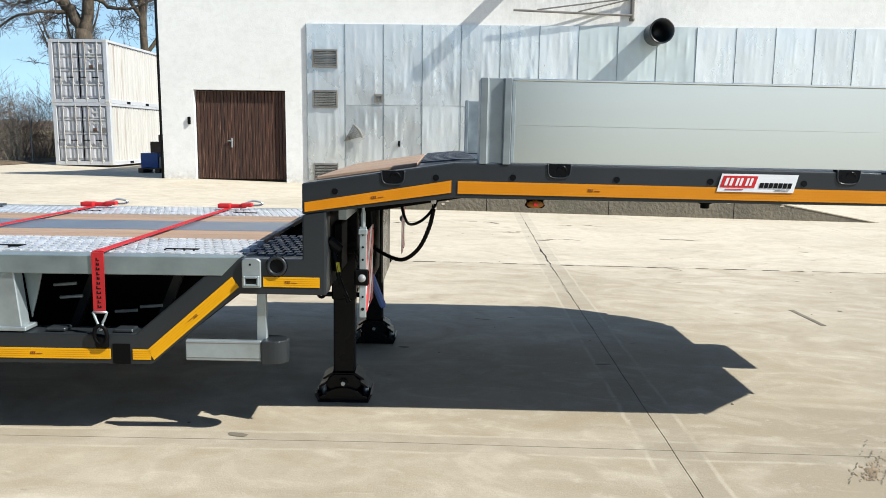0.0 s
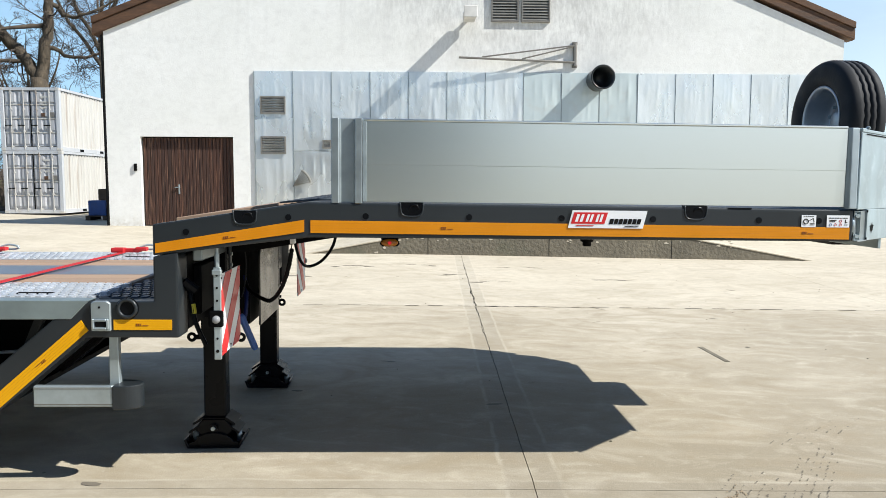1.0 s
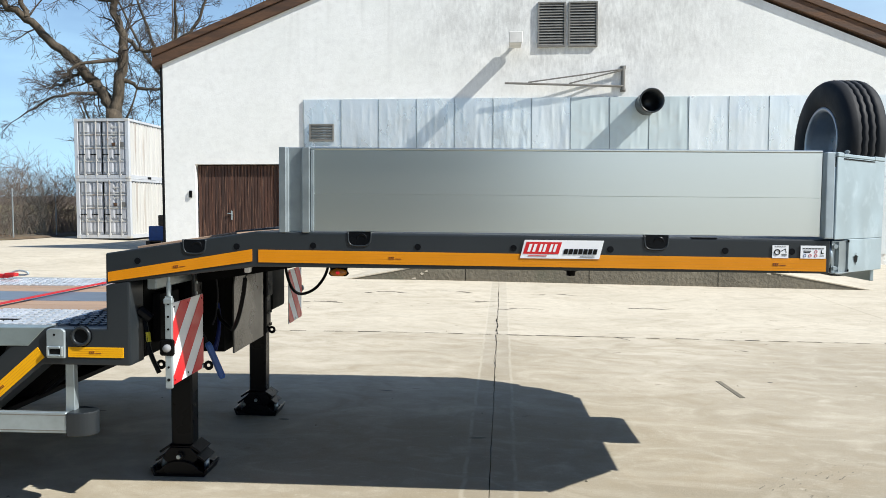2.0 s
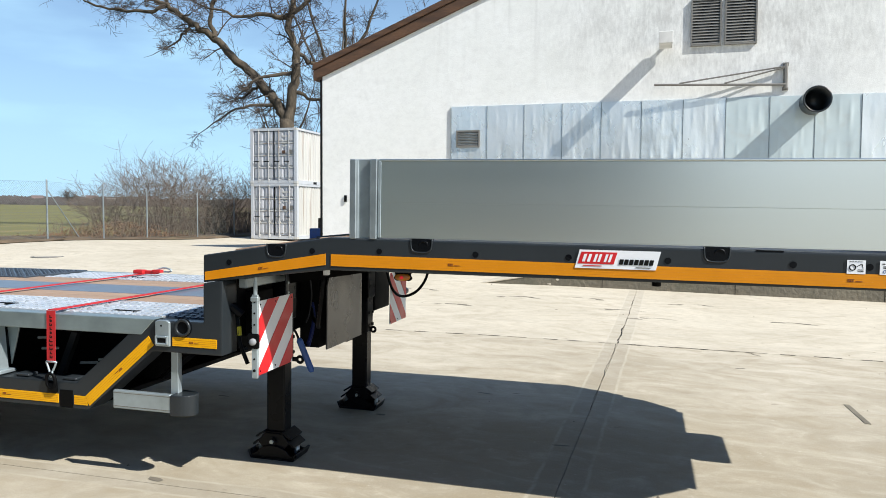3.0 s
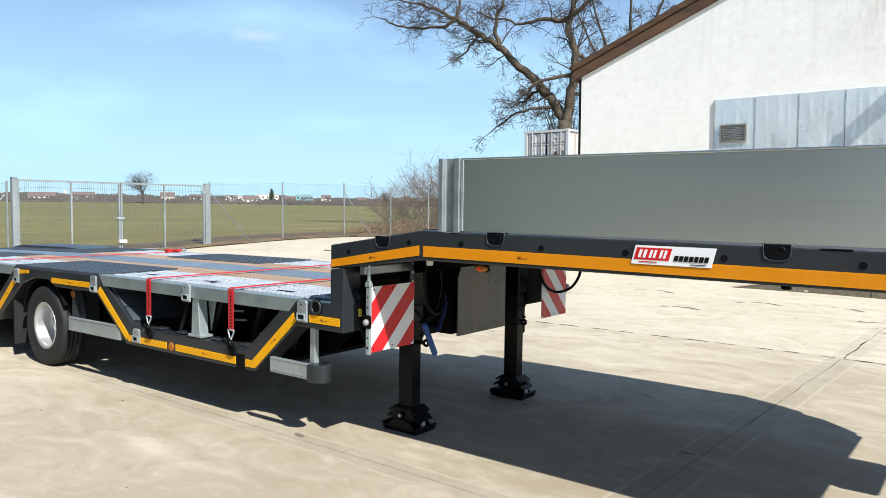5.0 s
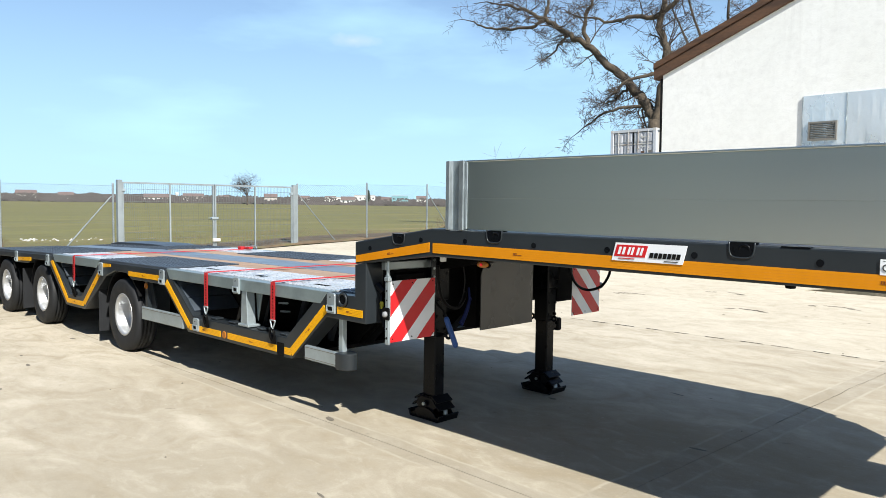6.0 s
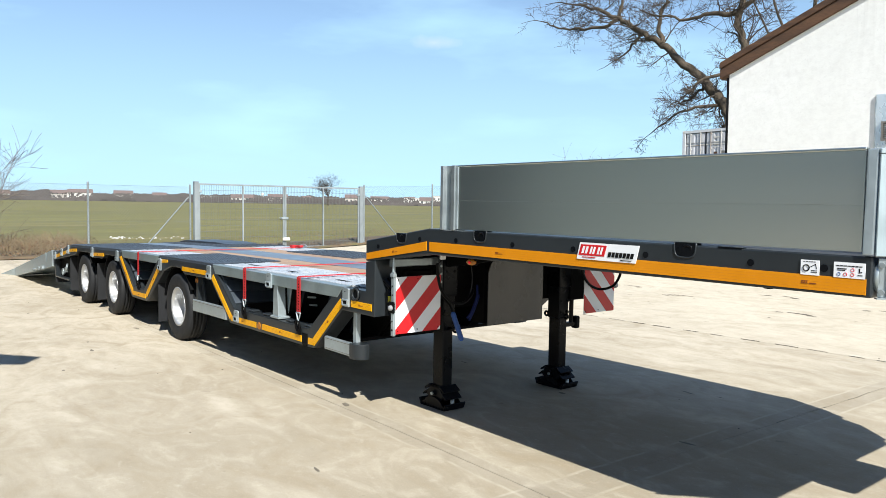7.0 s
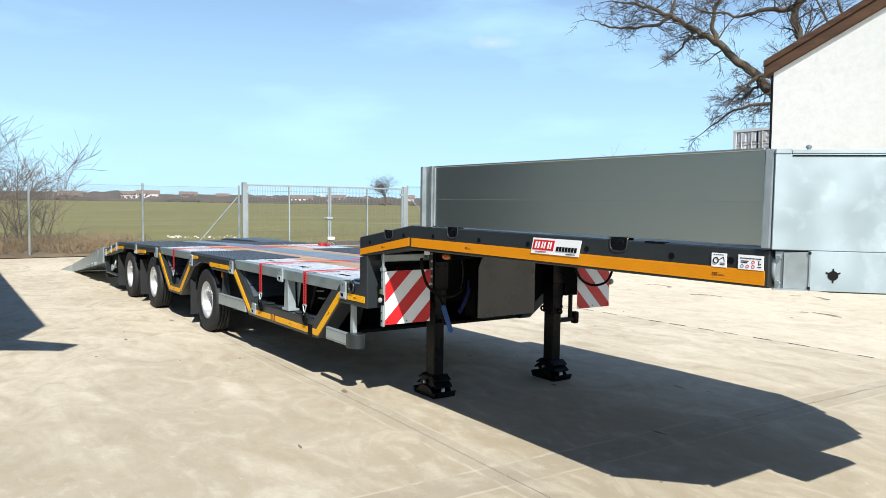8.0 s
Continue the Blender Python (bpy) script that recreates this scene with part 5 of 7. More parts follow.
# stickers: plain shapes in their colours
def stickers():
    x0, x1, z0, z1, k = 1.612, 2.018, 1.350, 1.440, 0.022
    st = part("maker_sticker", prism(B(), [(x0, z0), (x1 - k, z0), (x1, z1), (x0 + k, z1)], -0.008, -0.0045), M_WHITEFILM, trailer, "white sticker with a red and black mark")
    part("red_patch", prism(B(), [(x0 + 0.014, z0 + 0.022), (x0 + 0.186, z0 + 0.022), (x0 + 0.203, z1 - 0.010), (x0 + 0.031, z1 - 0.010)], -0.0095, -0.0075), M_REDFILM, st)

    def slanted(u, w, lean, lo, hi, mat, name):
        part(name, prism(B(), [(x0 + u, z0 + lo), (x0 + u + w, z0 + lo), (x0 + u + w + lean, z0 + hi), (x0 + u + lean, z0 + hi)], -0.0105, -0.009), mat, st)
    for u, w in ((0.034, 0.014), (0.058, 0.014), (0.088, 0.012), (0.108, 0.012), (0.138, 0.012), (0.158, 0.012)):
        slanted(u, w, 0.012, 0.032, 0.070, M_WHITEFILM, "white_bar")
    for k in range(7):
        slanted(0.210 + 0.0235 * k, 0.0185, 0.006, 0.022, 0.048, M_INK, "black_bar")
    slanted(0.040, 0.09, 0.001, 0.011, 0.015, M_REDFILM, "small_bar")
    slanted(0.290, 0.07, 0.001, 0.009, 0.012, M_INK, "small_bar")
    for a, b in ((2.822, 2.898), (2.955, 3.074)):
        p = part("notice_sticker", box(B(), a, b, -0.006, -0.003, 1.366, 1.428), M_WHITEFILM, trailer, "small white notice with pictograms")
        bm = B()

        def bar(x0, x1, z0, z1):
            box(bm, a + x0, a + x1, -0.0072, -0.0058, 1.366 + z0, 1.366 + z1)
        if b - a < 0.1:
            ring = [(a + 0.023 + 0.0125 * math.sin(q), -0.0065, 1.366 + 0.029 + 0.0125 * math.cos(q)) for q in (2 * math.pi * k / 20 for k in range(21))]
            ring_tube(bm, ring, 0.0028, 4, False)
            prism(bm, [(a + 0.040, 1.366 + 0.035), (a + 0.060, 1.366 + 0.047), (a + 0.061, 1.366 + 0.044), (a + 0.041, 1.366 + 0.032)], -0.0072, -0.0058)
            prism(bm, [(a + 0.059, 1.366 + 0.046), (a + 0.062, 1.366 + 0.047), (a + 0.067, 1.366 + 0.026), (a + 0.065, 1.366 + 0.026)], -0.0072, -0.0058)
            for k in range(5):
                bar(0.010 + 0.011 * k, 0.018 + 0.011 * k, 0.054, 0.0565)
            for k in range(2):
                bar(0.044, 0.068, 0.011 + 0.007 * k, 0.0135 + 0.007 * k)
            part("pictogram", bm, M_INK, p)
        else:
            for k in range(7):
                bar(0.010 + 0.0145 * k, 0.021 + 0.0145 * k, 0.046, 0.050)
            bar(0.014, 0.050, 0.034, 0.038)
            bar(0.014, 0.044, 0.028, 0.031)
            bar(0.096, 0.100, 0.022, 0.040)
            bar(0.102, 0.108, 0.024, 0.028)
            bar(0.092, 0.110, 0.012, 0.015)
            part("pictogram", bm, M_INK, p)
            for u, v in ((0.020, 0.014), (0.045, 0.014), (0.072, 0.014), (0.072, 0.033)):
                ring = [(a + u + 0.0062 * math.sin(q), -0.0065, 1.366 + v + 0.0062 * math.cos(q)) for q in (2 * math.pi * k / 16 for k in range(17))]
                part("warning_ring", ring_tube(B(), ring, 0.0013, 4, False), M_REDFILM if u > 0.03 else M_BLUE, p)


stickers()


# landing legs with feet
def leg(y, shift=0.0):
    lg = part("landing_leg", prism(B(), [(-0.404, y - 0.062), (-0.258, y - 0.062), (-0.258, y + 0.062), (-0.404, y + 0.062)], 0.62, 1.36, "z", bevel=0.008), M_BLACK, trailer, "glossy black telescopic landing leg")
    part("inner_tube", prism(B(), [(-0.395, y - 0.052), (-0.267, y - 0.052), (-0.267, y + 0.052), (-0.395, y + 0.052)], 0.17, 0.66, "z", bevel=0.008), M_BLACK, lg)
    c = -0.33
    arch = [(c - 0.148, 0.012), (c - 0.142, 0.030)] + [(c + 0.118 * math.sin(radians(q)), 0.018 + 0.072 * math.cos(radians(q))) for q in range(-72, 73, 16)] + [(c + 0.142, 0.030), (c + 0.148, 0.012)]
    bm = prism(B(), [(c - 0.172, 0.050), (c - 0.150, 0.0), (c + 0.150, 0.0), (c + 0.172, 0.050), (c + 0.160, 0.054), (c + 0.142, 0.012), (c - 0.142, 0.012), (c - 0.160, 0.054)], y - 0.105, y + 0.105, bevel=0.002)
    for q in (-1, 1):
        prism(bm, arch, y + q * 0.092 - 0.006, y + q * 0.092 + 0.006, bevel=0.002)
    foot = part("foot", bm, M_BLACK, lg, "wide black folded steel foot plate")
    for q in (-1, 1):
        part("buffer", lathe(B(), [(0.004, 0.012), (0.016, 0.014), (0.018, 0.045), (0.016, 0.078), (0.004, 0.080)], 12, "z", (c + q * 0.128, y, 0)), M_POST, foot, "pale grey buffer", True)
    bm = B()
    for q in (-1, 1):
        prism(bm, [(c - 0.070, 0.065), (c + 0.070, 0.065), (c + 0.105, 0.100), (c + 0.088, 0.135), (c + 0.062, 0.165), (c - 0.062, 0.165), (c - 0.088, 0.135), (c - 0.105, 0.100)], y + q * 0.075 - 0.006, y + q * 0.075 + 0.006, bevel=0.002)
        prism(bm, [(c + q * 0.058, 0.170), (c + q * 0.118, 0.132), (c + q * 0.126, 0.142), (c + q * 0.066, 0.182)], y - 0.084, y + 0.084, bevel=0.002)
        prism(bm, [(c + q * 0.090, 0.118), (c + q * 0.142, 0.080), (c + q * 0.150, 0.089), (c + q * 0.098, 0.128)], y - 0.084, y + 0.084, bevel=0.002)
    box(bm, c - 0.064, c + 0.064, y - 0.070, y + 0.070, 0.150, 0.172)
    ring_tube(bm, [(c, y - 0.100, 0.118), (c, y + 0.100, 0.118)], 0.024, 12)
    ankle = part("ankle_bracket", bm, M_BLACK, lg)
    part("axle_bolt", ring_tube(B(), [(c, y - 0.112, 0.118), (c, y - 0.100, 0.118)], 0.013, 6), M_GALV, ankle, "bright steel axle bolt")
    for z in (0.68, 0.78, 1.0, 1.1, 1.2, 1.28):
        for q in (-0.04, 0.04):
            part("bolt", lathe(B(), [(0.012, 0), (0.012, 0.008)], 8, "x", (-0.254, y + q, z)), M_BLACK, lg)
    part("flange", box(B(), -0.415, -0.246, y - 0.075, y + 0.075, 0.90, 1.30, 0.008), M_BLACK, lg)
    for q, reach in ((-1, 0.078), (1, 0.078 if y < 1 else 0.030)):
        xe = -0.331 + q * (0.066 + reach)
        bm = ring_tube(B(), [(xe + 0.020 * math.sin(a), y + 0.005, 0.640 + 0.020 * math.cos(a)) for a in (2 * math.pi * k / 14 for k in range(15))], 0.010, 6, False)
        box(bm, min(xe - q * 0.016, -0.331 + q * 0.062), max(xe - q * 0.016, -0.331 + q * 0.062), y - 0.005, y + 0.015, 0.627, 0.653)
        part("lifting_eye", bm, M_BLACK, lg, "", True)
    lg.location.x = shift


leg(0.66)
leg(1.95, 0.07)


# red and white warning boards
def warning_board(x, y0, near):
    wb = part("warning_board", box(B(), x - 0.004, x, y0, y0 + 0.423, 0.668, 1.091), M_WHITEFILM, trailer, "square red-and-white striped warning board")
    w = 0.423
    for c0 in (-0.106, 0.177, 0.46, -0.389):
        # a diagonal band clipped to the square
        band = (c0, c0 + 0.1415)
        poly = [(0, 0), (w, 0), (w, w), (0, w)]
        def clip(poly, f):
            out = []
            for i, p in enumerate(poly):
                q = poly[(i + 1) % len(poly)]
                fp, fq = f(p), f(q)
                if fp >= 0:
                    out.append(p)
                if fp * fq < 0:
                    t = fp / (fp - fq)
                    out.append((p[0] + t * (q[0] - p[0]), p[1] + t * (q[1] - p[1])))
            return out
        val = (lambda p: p[1] - p[0]) if near else (lambda p: p[0] + p[1] - w)
        poly = clip(poly, lambda p: val(p) - band[0])
        poly = clip(poly, lambda p: band[1] - val(p)) if poly else poly
        if len(poly) > 2:
            part("red_stripe", prism(B(), [(y0 + p[0], 0.668 + p[1]) for p in poly], x + 0.0005, x + 0.0025, "x"), M_REDFILM, wb)
    for a in (0.02, 0.20, 0.40):
        for z in (0.69, 1.07):
            part("rivet", lathe(B(), [(0.005, 0), (0.005, 0.004)], 8, "x", (x, y0 + a, z)), M_UNDER, wb)
    if near:
        edge = part("edge_profile", box(B(), x - 0.03, x + 0.006, y0 - 0.022, y0 - 0.002, 0.655, 1.13, 0.003), M_GALV, wb, "perforated galvanised edge strip")
        for k in range(7):
            r = 0.0085 if k in (0, 3) else 0.006
            part("hole", lathe(B(), [(r, 0), (r, 0.003)], 8, "y", (x - 0.012, y0 - 0.025, 0.70 + 0.065 * k)), M_INK, edge)
        bm = B()
        ring_tube(bm, [(x - 0.012, y0 - 0.012, 1.13), (x - 0.012, y0 - 0.012, 1.20)], 0.012, 10)
        ring_tube(bm, [(x - 0.012, y0 - 0.012, 1.20), (x - 0.012, y0 - 0.012, 1.235)], 0.008, 8)
        box(bm, x - 0.036, x + 0.010, y0 - 0.028, y0 + 0.004, 1.090, 1.118, 0.004)
        part("slide_bolt", bm, M_GALV, wb)
        bm = B()
        lathe(bm, [(0.018, 0), (0.021, -0.014), (0.018, -0.028), (0.008, -0.033)], 16, "y", (x - 0.015, y0 - 0.02, 0.865))
        part("position_lamp", bm, M_LENS, wb, "round clear position lamp", True)
        part("lamp_bracket", box(B(), x - 0.055, x + 0.02, y0 - 0.03, y0 - 0.018, 0.825, 0.91, 0.008), M_UNDER, wb)
    else:
        bm = B()
        lathe(bm, [(0.026, 0), (0.030, 0.02), (0.028, 0.04), (0.012, 0.046)], 16, "y", (x - 0.015, y0 + 0.43, 0.90))
        part("position_lamp", bm, M_LENS, wb, "round clear position lamp", True)


warning_board(-0.15, 0.057, True)
warning_board(-0.065, 2.072, False)


# box, hoses, lever and small fittings below the gooseneck
def under_gooseneck():
    bm = B()
    prism(bm, [(0.96, 0.655), (1.60, 0.655), (1.60, 1.22), (1.10, 1.22), (1.04, 1.205), (0.99, 1.16), (0.96, 1.09)], 0.0, 0.012, "x", bevel=0.002)
    guard = part("guard_plate", bm, M_GUARD, trailer, "grey flat guard plate between the legs")
    guard.location.x = -0.14
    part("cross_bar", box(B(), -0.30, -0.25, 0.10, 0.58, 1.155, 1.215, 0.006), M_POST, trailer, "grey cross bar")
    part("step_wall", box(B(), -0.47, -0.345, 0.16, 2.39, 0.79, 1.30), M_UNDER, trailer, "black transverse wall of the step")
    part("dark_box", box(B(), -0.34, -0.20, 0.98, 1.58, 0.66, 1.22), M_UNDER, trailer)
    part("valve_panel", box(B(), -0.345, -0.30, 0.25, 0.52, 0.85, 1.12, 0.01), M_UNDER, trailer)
    bm = B()
    ring_tube(bm, smooth_line([(0.195, 0.165, 1.215), (0.175, 0.19, 1.12), (0.125, 0.27, 1.00), (0.05, 0.42, 0.91), (-0.03, 0.60, 0.875), (-0.16, 0.80, 0.90), (-0.20, 0.86, 0.95)], 10), [0.0125 if k % 2 else 0.0105 for k in range(61)], 8)
    part("air_hose", bm, M_UNDER, trailer, "drooping black hose", True)
    bm = B()
    ring_tube(bm, smooth_line([(-0.055, 1.98, 1.26), (-0.075, 2.02, 1.12), (-0.045, 2.085, 0.955), (0.0, 2.20, 0.89), (0.09, 2.27, 0.92), (0.17, 2.26, 1.01), (0.215, 2.23, 1.12), (0.235, 2.20, 1.30)]), 0.012, 8)
    part("air_hose", bm, M_BLACK, trailer, "drooping black hose", True)
    lever = part("lever", ring_tube(B(), smooth_line([(-0.26, 0.57, 0.92), (-0.23, 0.60, 0.87), (-0.20, 0.62, 0.83), (-0.175, 0.63, 0.77)]), 0.008, 8), M_UNDER, trailer, "black bent lever arm", True)
    part("grip", ring_tube(B(), [(-0.18, 0.63, 0.785), (-0.175, 0.632, 0.77), (-0.105, 0.66, 0.58), (-0.10, 0.66, 0.565)], [0.012, 0.021, 0.021, 0.012], 8), M_BLUE, lever, "blue plastic grip")
    part("coil_hose", ring_tube(B(), smooth_line([(-0.22, 0.92, 0.98), (-0.20, 0.90, 0.88), (-0.20, 0.84, 0.76), (-0.2, 0.80, 0.72)]), 0.010, 8), M_NAVY, trailer, "dark blue hose", True)
    part("coil_hose", ring_tube(B(), smooth_line([(-0.22, 0.94, 0.90), (-0.20, 0.88, 0.80), (-0.2, 0.82, 0.70)]), 0.012, 8), M_NAVY, trailer, "dark blue hose", True)
    bm = B()
    ring_tube(bm, smooth_line([(-0.36, 0.16, 1.03), (-0.32, 0.12, 0.98), (-0.29, 0.10, 0.84), (-0.24, 0.10, 0.72)]), 0.012, 8)
    ring_tube(bm, [(-0.345, 0.10, 1.05), (-0.29, 0.12, 1.0)], 0.026, 8)
    part("cable_plug", bm, M_BLACK, trailer)
    part("yellow_band", ring_tube(B(), [(-0.306, 0.112, 0.93), (-0.298, 0.106, 0.88)], 0.0145, 8), M_YELLOW, trailer, "yellow cable sleeve")
    # amber side lamp on its bracket, white reflector, rubber stop
    bm = B()
    box(bm, 0.65, 0.73, 0.0, 0.05, 1.268, 1.289, 0.004)
    lampb = part("lamp_bracket", bm, M_UNDER, trailer)
    bm = B()
    lathe(bm, [(0.0, -0.016), (0.03, -0.014), (0.043, -0.006), (0.043, 0.012), (0.02, 0.02)], 20, "y", (0, 0, 0))
    for v in bm.verts:
        v.co.z *= 0.46
    ear = prism(B(), [(0.642, 1.289), (0.738, 1.289), (0.732, 1.262), (0.742, 1.245), (0.728, 1.232), (0.652, 1.232), (0.638, 1.245), (0.648, 1.262)], 0.004, 0.02, bevel=0.003)
    part("lamp_surround", ear, M_UNDER, lampb)
    part("lens_centre", lathe(B(), [(0.010, -0.019), (0.010, -0.014)], 12, "y", (0.69, 0, 1.252)), M_REDFILM, lampb)
    lamp = part("side_lamp", bm, M_AMBER, lampb, "amber oval side marker lamp", True)
    lamp.location = (0.69, 0.0, 1.252)
    lampb.location = (0.02, 0.03, 0.012)
    part("reflector", box(B(), 0.180, 0.208, 0.195, 0.235, 1.240, 1.292, 0.004), M_WHITEFILM, trailer)
    part("thin_cable", ring_tube(B(), smooth_line([(0.194, 0.215, 1.245), (0.188, 0.20, 1.225), (0.194, 0.168, 1.205)]), 0.003, 6), M_UNDER, trailer)
    bm = B()
    lathe(bm, [(0.025, 1.148), (0.030, 1.152), (0.030, 1.176), (0.046, 1.182), (0.046, 1.215), (0.034, 1.222), (0.034, 1.255), (0.07, 1.262), (0.07, 1.36)], 16, "z", (2.024, 1.30, 0))
    part("kingpin", bm, M_UNDER, trailer, "dark steel kingpin under the gooseneck", True)
    part("step_box", box(B(), -0.42, -0.18, 2.03, 2.39, 0.78, 1.26, 0.01), M_UNDER, trailer)
    bm = ring_tube(B(), [(-0.55, 2.465, 0.95), (-0.55, 2.465, 0.46)], 0.022, 10)
    box(bm, -0.572, -0.528, 2.30, 2.50, 0.455, 0.50, 0.006)
    box(bm, -0.572, -0.44, 2.30, 2.49, 0.86, 0.92, 0.006)
    hook = part("hanger_tube", bm, M_BLACK, trailer, "black bent hanger tube behind the leg")
    part("end_stop", box(B(), -0.585, -0.515, 2.50, 2.565, 0.43, 0.55, 0.012), M_UNDER, hook)
    # perforated bracket and reddish hose in the dark behind the near board
    bm = box(B(), -0.215, -0.205, 0.505, 0.545, 0.93, 1.24, 0.002)
    strip = part("perforated_bracket", bm, M_DARK, trailer)
    for k in range(5):
        part("bolt", lathe(B(), [(0.010, 0), (0.010, 0.008)], 8, "x", (-0.206, 0.525, 0.965 + 0.062 * k)), M_POST, strip)
    part("thin_hose", ring_tube(B(), smooth_line([(-0.20, 0.82, 1.20), (-0.19, 0.84, 1.05), (-0.20, 0.83, 0.92), (-0.21, 0.80, 0.86)]), 0.005, 6), M_RUBBER, trailer)


under_gooseneck()


# front corner of the low frame: clamp, ring and folding step
def stake_clamp(x, z, h=0.14):
    bm = prism(B(), [(x - 0.048, z), (x + 0.048, z), (x + 0.048, z + h), (x + 0.03, z + h + 0.012), (x - 0.03, z + h + 0.012), (x - 0.048, z + h)], -0.020, -0.002, bevel=0.004)
    cl = part("stake_clamp", bm, M_GALV, trailer, "galvanised stake pocket clamp")
    part("slot", box(B(), x - 0.026, x + 0.026, -0.024, -0.018, z + 0.022, z + 0.048), M_INK, cl)
    bm = B()
    box(bm, x - 0.042, x - 0.030, -0.032, -0.02, z + 0.012, z + 0.062, 0.003)
    box(bm, x + 0.030, x + 0.042, -0.032, -0.02, z + 0.012, z + 0.062, 0.003)
    box(bm, x - 0.030, x + 0.030, -0.032, -0.022, z + 0.050, z + 0.062, 0.003)
    box(bm, x - 0.030, x + 0.030, -0.032, -0.022, z + 0.010, z + 0.020, 0.003)
    part("buckle", bm, M_GALV, cl)
    part("bolt_hole", lathe(B(), [(0.006, -0.022), (0.006, -0.019)], 8, "y", (x - 0.005, 0, z + h - 0.02)), M_INK, cl)


stake_clamp(-0.722, 0.812)
stake_clamp(-2.752, 0.420, 0.11)
stake_clamp(-3.42, 0.80)
stake_clamp(-4.90, 0.79)
stake_clamp(-6.60, 0.80)
stake_clamp(-7.85, 0.79)
stake_clamp(-9.30, 0.76)
stake_clamp(-9.75, 0.70, 0.12)
stake_clamp(-10.22, 0.62, 0.12)


def step_and_bumper():
    part("step_bracket", prism(B(), [(-0.712, 0.775), (-0.668, 0.775), (-0.664, 0.50), (-0.716, 0.50)], 0.05, 0.09, bevel=0.003), M_GALV, trailer, "galvanised hanging bracket")
    st = part("side_guard_rail", box(B(), -1.072, -0.682, -0.002, 0.028, 0.420, 0.528, 0.004), M_GALV, trailer, "short pale metal side guard rail")
    part("groove", box(B(), -1.071, -0.683, -0.0035, 0.0, 0.512, 0.516), M_VENT, st)
    part("groove", box(B(), -1.071, -0.683, -0.0035, 0.0, 0.432, 0.436), M_VENT, st)
    part("end_cap", prism(B(), [(-0.682, -0.008)] + [(-0.635 + 0.088 * math.sin(radians(q)), 0.062 - 0.070 * math.cos(radians(q))) for q in range(0, 181, 15)] + [(-0.682, 0.132)], 0.406, 0.528, "z", bevel=0.010, seg=3), M_DARK, st, "dark plastic rail end cap")
    # second side guard before the front wheel
    sg = part("side_guard_rail", box(B(), -3.90, -3.03, 0.002, 0.03, 0.405, 0.535, 0.004), M_GALV, trailer, "long pale metal side guard rail")
    part("groove", box(B(), -3.899, -3.031, -0.0005, 0.003, 0.515, 0.52), M_VENT, sg)
    bracket = part("guard_bracket", box(B(), -3.945, -3.885, 0.06, 0.30, 0.415, 0.83, 0.004), M_DARK, trailer, "grey upright bracket carrying the side guard")
    part("gusset", prism(B(), [(-3.886, 0.80), (-3.870, 0.80), (-3.775, 0.535), (-3.775, 0.42), (-3.886, 0.42)], 0.10, 0.115, bevel=0.002), M_DARK, bracket)


step_and_bumper()


# front top corner of the low frame with its ring
bm = B()
# black disc drawn as the shaded inside of the ring's hollow
lathe(bm, [(0.056, -0.004), (0.056, 0.0), (0.046, 0.004)], 20, "y", (-0.595, 0, 0.925))
part("ring_recess", bm, M_BLACK, trailer)
part("lashing_ring", ring_tube(B(), [(-0.595 + 0.044 * math.sin(a), -0.008, 0.925 + 0.044 * math.cos(a)) for a in (2 * math.pi * k / 16 for k in range(17))], 0.009, 8, False), M_DARK, trailer, smooth=True)
# solid block, blackened to show the shade in the pocket
part("pocket", box(B(), -1.448, -1.358, -0.0035, 0.05, 0.394, 0.500), M_UNDER, trailer, "black block drawn as the shaded inside of a stake pocket")


